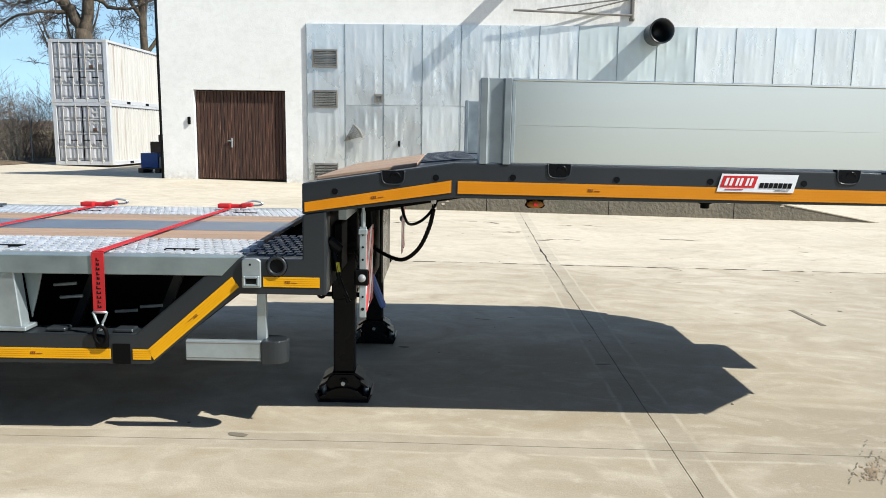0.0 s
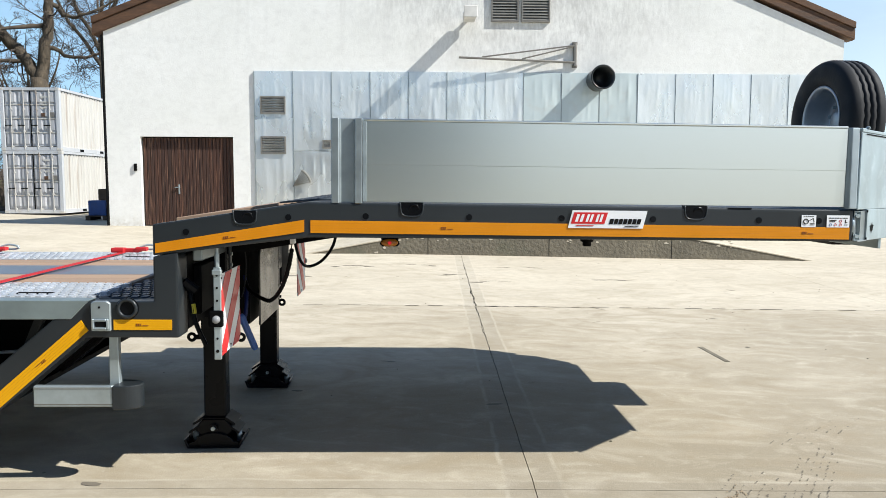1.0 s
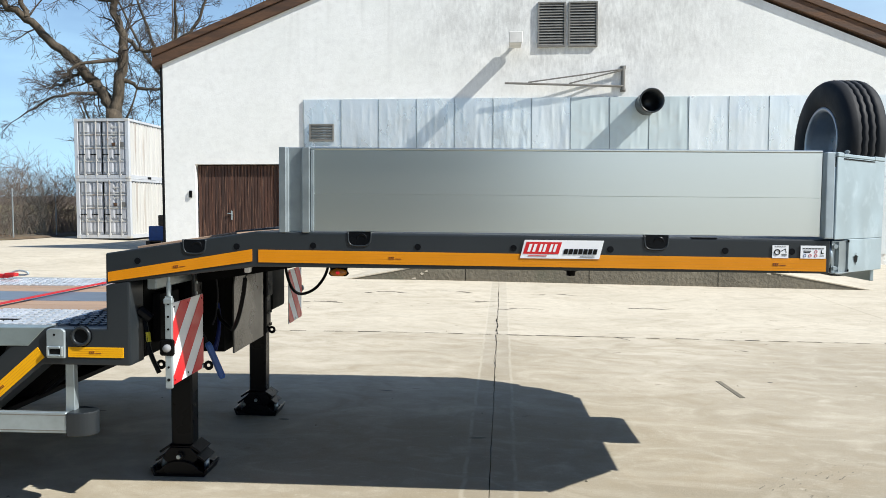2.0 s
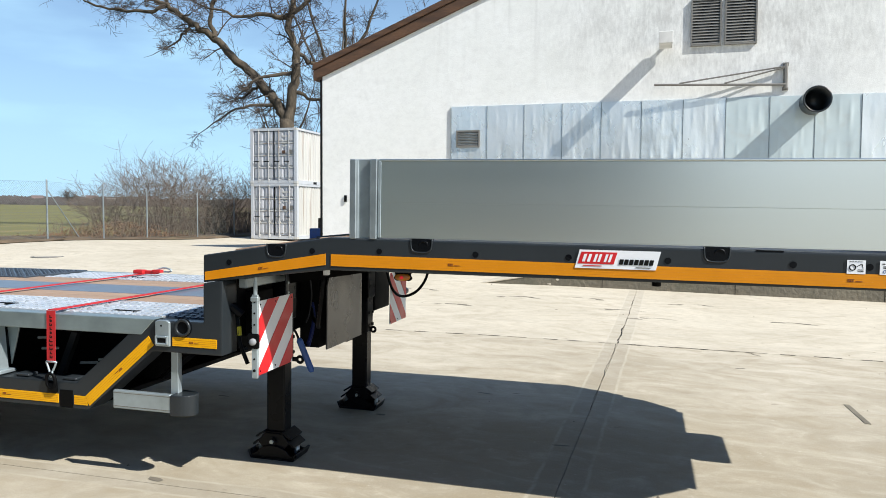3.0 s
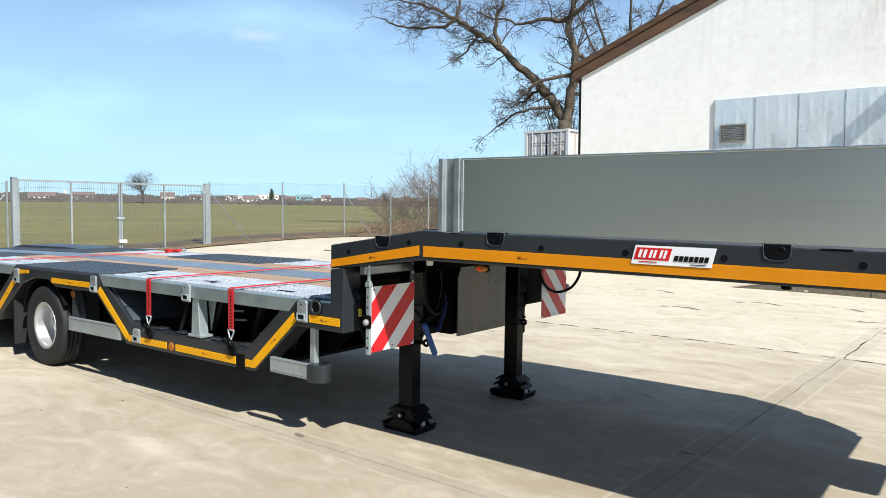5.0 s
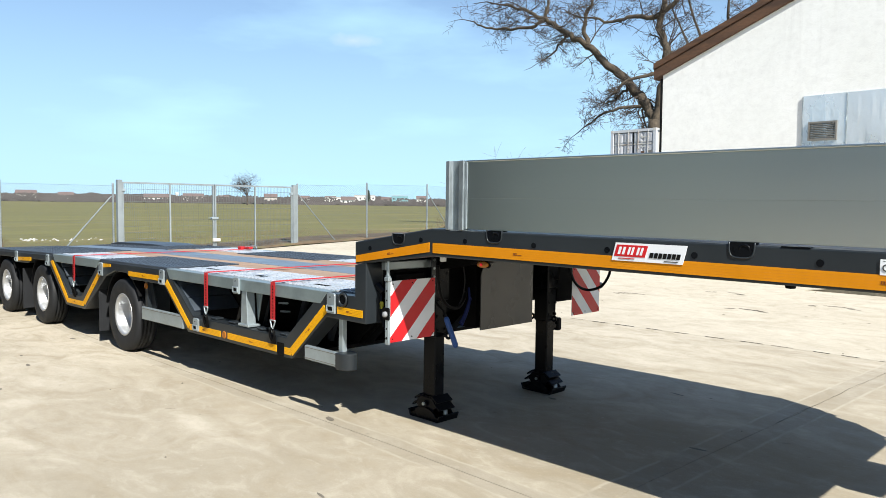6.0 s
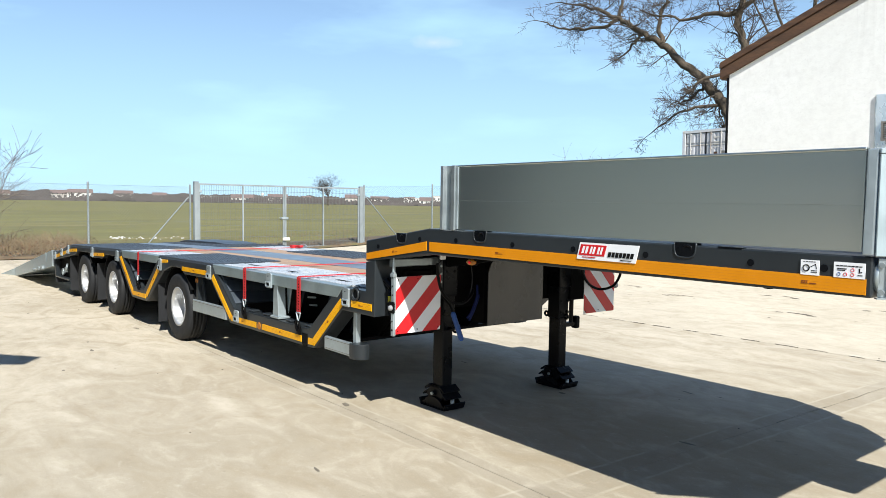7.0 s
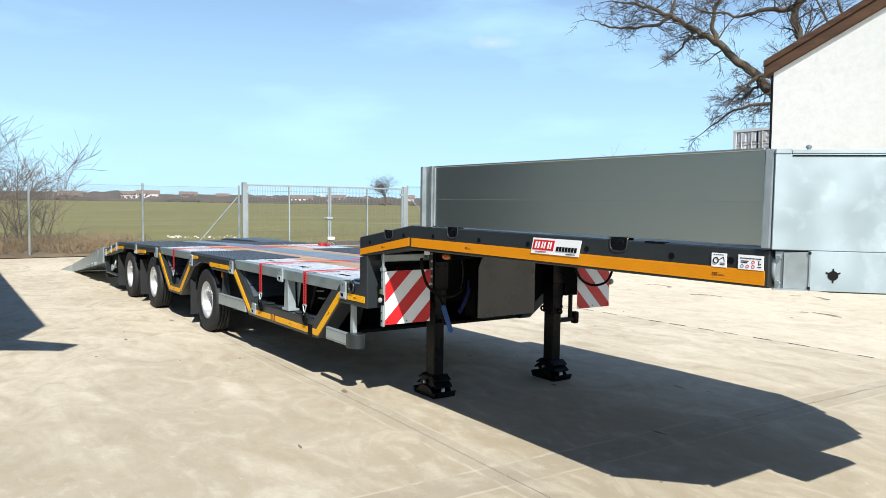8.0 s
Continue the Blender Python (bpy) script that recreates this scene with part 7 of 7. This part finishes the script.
# ---- trees, bushes, distance ----
def grow(bm, start, direction, length, radius, depth, rng, droop=0.0, wander=0.35, sides=5, kids=(2, 4), shrink=0.62, least=0.0085):
    """A wandering tapered branch with side branches."""
    n = max(3, int(length / 0.45)) if depth > 1 else 3
    pts, rad, p, d = [], [], Vector(start), Vector(direction).normalized()
    for i in range(n + 1):
        pts.append(p.copy())
        rad.append(max(least, radius * (1 - 0.75 * i / n)))
        d = (d + Vector((rng.uniform(-1, 1), rng.uniform(-1, 1), rng.uniform(-1, 1) - droop)) * wander).normalized()
        p = p + d * (length / n)
    ring_tube(bm, pts, rad, sides if depth > 1 else 3, False)
    if depth <= 0:
        return
    for _ in range(rng.randint(*kids)):
        t = rng.uniform(0.25, 1.0)
        i = min(n - 1, int(t * n))
        side = Vector((rng.uniform(-1, 1), rng.uniform(-1, 1), rng.uniform(-0.5, 0.9)))
        dd = ((pts[i + 1] - pts[i]).normalized() * 0.75 + side.normalized() * 0.85).normalized()
        grow(bm, pts[i], dd, length * rng.uniform(0.45, 0.75) * shrink / 0.62, rad[i] * 0.6, depth - 1, rng, droop, wander, sides, kids, shrink, least)


def limb(bm, tw, pts, r0, r1, rng, kids, size, depth=3):
    line = smooth_line(pts, 5)
    n = len(line)
    for i in range(1, n - 1):
        line[i] = line[i] + Vector((rng.uniform(-1, 1), rng.uniform(-1, 1), rng.uniform(-1, 1))) * 0.10
    rad = [r0 + (r1 - r0) * i / (n - 1) for i in range(n)]
    ring_tube(bm, line, rad, 9, False)
    for k in range(kids):
        i = rng.randint(int(n * 0.15), n - 2)
        axis = (line[i + 1] - line[i]).normalized()
        side = Vector((rng.uniform(-1, 1), rng.uniform(-1, 1), rng.uniform(-0.7, 0.8))).normalized()
        grow(tw, line[i], axis * 0.5 + side, size * rng.uniform(0.5, 1.1), min(rad[i] * 0.32, 0.055), depth, rng, 0.10, 0.36, 5, (3, 4))
    grow(tw, line[-1], line[-1] - line[-2], size * 1.0, r1 * 0.8, depth, rng, 0.05, 0.35)


def oak():
    rng = random.Random(5)
    t = thing("oak_tree", pose(-19.8, 41, 0.4), "bare old oak with a forked trunk behind the containers", "tree")
    bm, tw = B(), B()

    def at(*pts):
        return [(x + 19.8, y - 41 + dy, z - 0.4) for x, z, dy, y in ((p[0], p[1], p[2] if len(p) > 2 else 0, 41) for p in pts)]
    ring_tube(bm, at((-19.9, 0.2), (-19.85, 1.5), (-19.75, 4), (-19.75, 6.3), (-19.75, 7.0)), [0.80, 0.58, 0.48, 0.48, 0.40], 12)
    limb(bm, tw, at((-19.8, 6.6), (-20.4, 8.0), (-21.5, 9.2), (-22.9, 10.6, -0.3), (-24.3, 12.0, -0.6), (-25.8, 12.9, -0.8), (-27.4, 14.0, -1.0), (-28.9, 14.9, -1.2), (-30.5, 15.5, -1.4)), 0.34, 0.08, rng, 30, 2.6)
    limb(bm, tw, at((-19.7, 6.7), (-19.4, 8.1), (-19.2, 9.9), (-19.1, 11.0), (-19.6, 12.4), (-19.2, 14.5), (-19.4, 17.0), (-19.0, 19.5)), 0.34, 0.09, rng, 28, 2.8)
    limb(bm, tw, at((-25.8, 12.9, -0.8), (-26.1, 12.3, -1.0), (-27.2, 11.4, -1.3)), 0.13, 0.04, rng, 7, 1.5)
    limb(bm, tw, at((-27.4, 14.0, -1.0), (-28.7, 13.6, -1.4), (-31.4, 14.0, -1.8), (-33.3, 14.8, -2.0)), 0.13, 0.04, rng, 9, 1.7)
    limb(bm, tw, at((-19.2, 9.8), (-20.7, 9.4, -1.0), (-21.8, 8.5, -1.6)), 0.13, 0.05, rng, 7, 1.6)
    limb(bm, tw, at((-19.5, 12.9), (-20.7, 13.1, -0.8), (-22.0, 12.9, -1.4), (-24.3, 13.6, -2)), 0.16, 0.05, rng, 10, 2.0)
    limb(bm, tw, at((-20.4, 7.9), (-22.1, 7.7, -1.0), (-24.3, 6.4, -1.5)), 0.12, 0.03, rng, 9, 1.9)
    limb(bm, tw, at((-21.5, 9.2), (-22.6, 8.7, 0.5), (-24.0, 8.4, 0.8)), 0.11, 0.03, rng, 9, 1.6)
    limb(bm, tw, at((-19.1, 11.0), (-18.3, 10.3, 0.4), (-17.0, 10.6, 0.6), (-15.5, 11.6, 1.0)), 0.14, 0.04, rng, 9, 2.2)
    limb(bm, tw, at((-19.3, 8.6), (-18.0, 8.2, 0.8), (-16.4, 8.9, 1.6)), 0.13, 0.04, rng, 9, 2.2)
    limb(bm, tw, at((-19.5, 13.2), (-18.0, 14.5, 0.4), (-16.6, 16.5, 0.6)), 0.15, 0.05, rng, 9, 2.2)
    limb(bm, tw, at((-24.3, 12.0, -0.6), (-24.6, 13.4, -0.6), (-24.0, 15.2, -0.4), (-24.4, 17.5, 0)), 0.16, 0.05, rng, 9, 2.0)
    limb(bm, tw, at((-27.4, 14.0, -1), (-27.2, 15.5, -1), (-27.8, 17.2, -1)), 0.12, 0.04, rng, 9, 1.8)
    part("trunk", bm, M_BARK, t, "rough grey-brown bark", True)
    part("crown", tw, M_TWIG, t, "bare winter twigs")


def tree_behind():
    rng = random.Random(11)
    for (x, y, h), name in (((-24.4, 60.0, 25.0), "bare tall tree standing behind the hall"), ((-12.5, 52.0, 15.0), "bare tall tree standing behind the hall"), ((-33.0, 66.0, 13.0), "bare tree far behind the containers")):
        t = thing("bare_tree", pose(x, y, 0.4), name, "tree")
        bm, tw = B(), B()
        ring_tube(bm, [(0, 0, 0), (0.1, 0, h * 0.3), (-0.1, 0.1, h * 0.55)], [0.4, 0.3, 0.2], 9)
        for k in range(7):
            a = 2 * math.pi * k / 7 + rng.random()
            r = h * 0.22
            limb(bm, tw, [(0, 0, h * (0.28 + 0.04 * k)), (0.5 * r * math.cos(a), 0.5 * r * math.sin(a), h * (0.45 + 0.04 * k)), (r * math.cos(a), r * math.sin(a), h * (0.68 + 0.05 * k))], 0.17, 0.04, rng, 9, 2.2)
        part("trunk", bm, M_BARK, t, "", True)
        part("crown", tw, M_TWIG, t, "bare winter twigs")


def shrub(x, y, h, spread, seed, stems=9, mat=None, label="bare leafless shrub by the fence"):
    rng = random.Random(seed)
    t = thing("shrub", pose(x, y, gz(x, y) - 0.1), label, "shrub", group="shrubs by the fence")
    bm = B()
    for k in range(stems):
        a = rng.uniform(0, 6.28)
        r = rng.uniform(0.0, 0.5) * spread
        d = Vector((0.32 * math.cos(a), 0.32 * math.sin(a), 1))
        grow(bm, (r * math.cos(a), r * math.sin(a), 0), d, h * rng.uniform(0.45, 0.75), 0.024, 3, rng, -0.05, 0.14, 4, (3, 5), 0.62, 0.0050)
    part("crown", bm, mat or M_BRUSH, t, "thin brown bare stems")


def brushwood():
    rng = random.Random(3)
    for name, x0, x1, y0, y1, n, hh, mat, words in (
            ("brushwood", -22.5, -18.9, 24.5, 36, 520, 1.3, M_BRUSH, "tangled dry brushwood beyond the fence"),
            ("brushwood", -29, -19.5, 36, 50, 3000, 2.2, M_BRUSH, "tangled dry brushwood beyond the fence"),
            ("dry_grass", -23, -18.9, -6, 6.2, 6200, 0.85, M_STRAW, "heaped dry straw-coloured grass beyond the fence"),
            ("dry_grass", -27, -18.9, 5, 36, 7000, 0.16, M_STRAW, "short dry grass at the meadow's edge")):
        bm = B()
        for _ in range(n):
            x, y = rng.uniform(x0, x1), rng.uniform(y0, y1)
            h = rng.uniform(0.25, 1) * hh
            p = Vector((x, y, gz(x, y) - 0.05))
            q = p + Vector((rng.uniform(-0.5, 0.5), rng.uniform(-0.5, 0.5), 1)) * h * 0.6
            r = q + Vector((rng.uniform(-0.6, 0.6), rng.uniform(-0.6, 0.6), rng.uniform(-0.2, 0.7))) * h * 0.5
            ring_tube(bm, [p, q, r], [0.010, 0.007, 0.003], 3, False)
        tagged(link(name, bm, mat), words, "brushwood" if mat is M_BRUSH else "grass", kind="stuff")
    bm = B()
    for _ in range(38):
        k = rng.random() ** 1.5
        x, y, r = -28.6 + 0.9 * k + rng.gauss(0, 0.5), 9.0 + 2.8 * k, rng.uniform(0.02, 0.07)
        lathe(bm, [(r * 0.7, -0.03), (r, r * 0.3), (r * 0.5, r * 0.8), (0.01, r * 0.9)], 6, "z", (x, y, gz(x, y)))
    tagged(link("rubble", bm, M_CONTSIDE), "pale broken rubble lying in the meadow", "rubble", kind="stuff")
    bm = B()
    for _ in range(9000):
        if rng.random() < 0.60:
            x, y = rng.gauss(-19.9, 0.55), rng.uniform(21.5, 32.5)
            h = max(0.02, 0.75 * math.exp(-((y - 26.5) / 3.0) ** 2)) * rng.random()
        else:
            x, y = rng.gauss(-19.9, 0.8), rng.uniform(-6, 6)
            h = rng.random() * 0.4
        s = rng.uniform(0.018, 0.05)
        c = Vector((x, y, gz(x, y) + h))
        u = Vector((rng.uniform(-1, 1), rng.uniform(-1, 1), rng.uniform(-1, 1))).normalized() * s
        v = u.cross(Vector((rng.uniform(-1, 1), rng.uniform(-1, 1), rng.uniform(-1, 1)))).normalized() * s * 0.6
        bm.faces.new([bm.verts.new(c + q) for q in (u, v, -u, -v)])
    tagged(link("leaf_litter", bm, M_LEAFLITTER), "rust-brown fallen leaves heaped along the fence", "leaves", kind="stuff")
    bm = B()
    xs, ys = [-21.6, -20.6, -19.9, -19.3, -18.75, -18.3, -18.16], [-8 + 0.8 * k for k in range(56)]
    g = [[bm.verts.new((x + 0.12 * rng.uniform(-1, 1), y, gz(x, y) + (0.02 if i in (0, 6) else 0.03 + 0.10 * rng.random()))) for y in ys] for i, x in enumerate(xs)]
    for i in range(len(xs) - 1):
        for j in range(len(ys) - 1):
            bm.faces.new((g[i][j], g[i + 1][j], g[i + 1][j + 1], g[i][j + 1]))
    tagged(link("soil_verge", bm, M_SOIL, smooth=True), "bare brown soil strip under the fence", "ground", kind="structure")


def far_band():
    rng = random.Random(8)
    # hedges and woods on the horizon: ragged clumps of small blades
    bm = B()
    for i in range(38000):
        ang = rng.uniform(radians(96), radians(190))
        near = i < 8000
        dist = rng.uniform(395, 430) if near else rng.uniform(600, 880)
        x, y = dist * math.cos(ang) * 1.0, dist * math.sin(ang)
        clump = 0.5 + 0.5 * math.sin(ang * 37) * math.sin(ang * 91 + 1)
        crest = max(0.0, 0.5 + 0.9 * noise.noise((ang * 14, 2 if near else 1, 0)) + 0.5 * noise.noise((ang * 70, 2 if near else 1, 3)))
        h = rng.random() ** 0.7 * ((1.0 + 1.5 * crest + 0.8 * clump) if near else (3.2 + 3.3 * crest + 1.0 * clump))
        z = gz(x, y) + h - 0.5
        s = rng.uniform(0.5, 1.3)
        n = Vector((-math.sin(ang), math.cos(ang), 0))
        u = n * s
        v = Vector((0, 0, s * rng.uniform(0.5, 1.0)))
        k = Vector((x, y, z))
        bm.faces.new([bm.verts.new(k + q) for q in (-u, -v, u * rng.uniform(0.5, 1.0), v)])
    for ring, (dist, lo, hi) in enumerate(((880, 5.0, 9.0), (760, 3.2, 6.4), (430, 0.8, 2.0))):
        prev, n = None, 900
        for k in range(n + 1):
            ang = radians(94 + 98 * k / n)
            x, y = dist * math.cos(ang), dist * math.sin(ang)
            h = lo + (hi - lo) * max(0.0, 0.5 + 0.9 * noise.noise((ang * 14, ring, 0)) + 0.5 * noise.noise((ang * 70, ring, 3)) + 0.12 * rng.uniform(-1, 1))
            z = gz(x, y)
            pair = (bm.verts.new((x, y, z - 1)), bm.verts.new((x, y, z + h)))
            if prev:
                bm.faces.new((prev[0], pair[0], pair[1], prev[1]))
            prev = pair
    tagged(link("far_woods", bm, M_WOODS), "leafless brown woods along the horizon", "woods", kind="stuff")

    def house(ang, dist, w, h, roof, wall, label="white house far across the meadow"):
        a = radians(ang)
        x, y = dist * math.cos(a), dist * math.sin(a)
        t = thing("house", pose(x, y, gz(x, y) + 0.5, 0, 0, ang + 90), label, "house", group="far houses")
        part("wall", box(B(), -w / 2, w / 2, -4, 4, -1.0, h), wall, t)
        if roof == "gable":
            part("roof", prism(B(), [(-4.6, h - 0.2), (4.6, h - 0.2), (0, h + 2.6)], -w / 2 - 0.4, w / 2 + 0.4, "x"), M_HOUSEROOF, t)
        else:
            part("roof", box(B(), -w / 2 - 0.2, w / 2 + 0.2, -4.2, 4.2, h, h + 0.4), M_FARWALL, t)
        n = max(2, int(w / 3.2))
        for fl in range(max(1, int(h / 2.9))):
            for k in range(n):
                xx = -w / 2 + (k + 0.5) * w / n
                part("window", box(B(), xx - 0.7, xx + 0.7, 3.98, 4.06, 1.1 + 2.9 * fl, 2.4 + 2.9 * fl), M_PANE, t)
                part("window", box(B(), xx - 0.7, xx + 0.7, -4.06, -3.98, 1.1 + 2.9 * fl, 2.4 + 2.9 * fl), M_PANE, t)
    rr = random.Random(17)
    for ang, wall, roof, w, h, lab in ((138.9, M_TEAL, "flat", 14, 7, "teal-clad block far across the meadow"), (141.6, M_HOUSE, "flat", 18, 7, "white house far across the meadow"), (144.0, M_HOUSE, "flat", 14, 5, "white house far across the meadow")):
        house(ang, 640, w, h, roof, wall, lab)
    for k in range(24):
        ang = 122 + 2.5 * k + rr.uniform(-1.0, 1.0)
        house(ang, rr.uniform(590, 780), rr.uniform(7, 17), rr.uniform(3.0, 5.0), rr.choice(("flat", "gable", "gable")), M_FARWALL if k % 2 else M_HOUSE, "pale building far across the meadow")
    # water tower, fir and round tree on the horizon
    a = radians(155.3)
    t = thing("water_tower", pose(850 * math.cos(a), 850 * math.sin(a), gz(850 * math.cos(a), 850 * math.sin(a)) + 0.4), "slim white tower on the horizon", "tower")
    part("shaft", lathe(B(), [(1.4, -1), (1.2, 7)], 14, "z"), M_HOUSE, t)
    part("tank", lathe(B(), [(1.8, 6.9), (1.8, 9.0), (0.7, 9.6)], 14, "z"), M_HOUSE, t)
    rng2 = random.Random(21)
    a = radians(141.2)
    t = thing("fir_tree", pose(420 * math.cos(a), 420 * math.sin(a), gz(-330, 250)), "dark fir far across the meadow", "tree")
    bm = B()
    for k in range(420):
        z = rng2.uniform(0.6, 8.4)
        r = (8.9 - z) * 0.36 * rng2.uniform(0.3, 1)
        b = rng2.uniform(0, 6.28)
        c = Vector((r * math.cos(b), r * math.sin(b), z))
        u = Vector((math.cos(b), math.sin(b), -0.4)) * 0.9
        v = Vector((-math.sin(b), math.cos(b), 0)) * 0.5
        bm.faces.new([bm.verts.new(c + q) for q in (u, v, -u, -v)])
    part("crown", bm, M_FIR, t)
    part("trunk", ring_tube(B(), [(0, 0, -0.5), (0, 0, 8)], [0.3, 0.05], 6), M_BARK, t)
    for ang, dist, h, sd in ((150.1, 300, 15, 31), (132.6, 360, 9, 32)):
        a = radians(ang)
        t = thing("bare_tree", pose(dist * math.cos(a), dist * math.sin(a), gz(dist * math.cos(a), 0)), "bare round-crowned tree far across the meadow", "tree")
        bm, rr = B(), random.Random(sd)
        ring_tube(bm, [(0, 0, -0.5), (0, 0, h * 0.35)], [0.35, 0.25], 7)
        for k in range(14):
            b = rr.uniform(0, 6.28)
            grow(bm, (0, 0, h * rr.uniform(0.22, 0.36)), (0.7 * math.cos(b), 0.7 * math.sin(b), 1), h * 0.40, 0.12, 3, rr, 0, 0.22, 4, (4, 6))
        part("crown", bm, M_TWIG, t)


oak()
tree_behind()
for i, (x, y, h, sp) in enumerate(((-20.9, 27.0, 3.6, 1.3), (-20.2, 28.3, 3.9, 1.3), (-21.6, 29.3, 4.4, 1.5), (-20.1, 30.2, 4.2, 1.3), (-21.0, 31.4, 4.0, 1.4), (-19.7, 32.4, 3.8, 1.2), (-22.4, 33.0, 4.4, 1.6), (-19.8, 34.4, 3.9, 1.3), (-21.5, 36.0, 4.6, 1.6), (-20.4, 38.0, 4.4, 1.6), (-23.0, 38.5, 4.4, 1.8), (-22.0, 41.5, 4.4, 1.8), (-24.6, 43.5, 4.6, 2.0))):
    shrub(x, y, h, sp, 40 + i, 7)
for i, (x, y, h, sp) in enumerate(((-20.6, 2.2, 3.6, 1.1), (-21.0, 3.1, 4.5, 1.3), (-21.6, 0.4, 5.2, 1.5), (-20.4, -1.4, 4.8, 1.5))):
    shrub(x, y, h, sp, 70 + i, 8)
brushwood()
far_band()


# ---- unseen blocks behind the way, added for a shadow and a reflection ----
tagged(link("wall_south", box(B(), -26, -2.05, -9, 0.43, -0.3, 3.965), M_GREYWALL), "unseen grey block assumed from its shadow on the yard", "wall", kind="structure")
# made-up wall out of view that darkens what the drop sides reflect
tagged(link("wall_south_far", box(B(), -34, 3.2, -24, -13, -0.3, 7.0), M_REFLECTWALL), "unseen grey-green wall added to be reflected in the drop sides", "wall", kind="structure")
# made-up slab, its corners placed to shape the shadow on the yard
shadow_slab = prism(B(), [(-26, 0.48), (-1.93, 0.57), (-0.96, 0.19), (-0.27, 0.74), (0.03, 0.54), (-0.75, -0.65), (-2.0, -2.6), (-26, -9)], 3.97, 4.0, "z")
tagged(link("trim", shadow_slab, M_GREYWALL), "unseen flat slab cut to the outline of the shadow it casts", "trim", kind="structure")


# ---- beyond the front of the trailer: a yellow machine before a brown shed ----
def yellow_machine():
    t = thing("yellow_machine", pose(25.0, 38.2, gz(25, 38), 0, 0, -32), "yellow construction machine standing far behind the trailer", "machine")
    part("cab", box(B(), 0.15, 2.2, 0, 1.6, 2.9, 4.1, 0.06), M_MACHINE, t)
    part("panel", box(B(), 0.1, 3.4, 0.02, 1.6, 1.9, 2.89, 0.04), M_HOUSE, t, "pale grey middle panel")
    part("chassis", prism(B(), [(-0.12, 0.5), (3.6, 0.5), (3.6, 1.89), (0.25, 1.89), (-0.02, 1.2)], 0, 1.7, bevel=0.03), M_MACHINE, t)
    for x in (0.9, 2.8):
        part("wheel", lathe(B(), [(0.2, -0.05), (0.5, 0.0), (0.52, 0.3), (0.2, 0.35)], 24, "y", (x, -0.06, 0.52)), M_RUBBER, t)
    h = thing("shed", pose(38.5, 58.0, gz(38, 58) - 0.1, 0, 0, -32), "brown timber shed with a dark gable roof", "building")
    part("wall", box(B(), 0, 16, 0, 10, 0, 8.2), M_WOODDOOR, h)
    part("roof", prism(B(), [(-0.5, 8.1), (8, 12.6), (16.5, 8.1), (16.5, 8.4), (8, 13.0), (-0.5, 8.4)], -0.5, 10.5), M_HOUSEROOF, h)


yellow_machine()
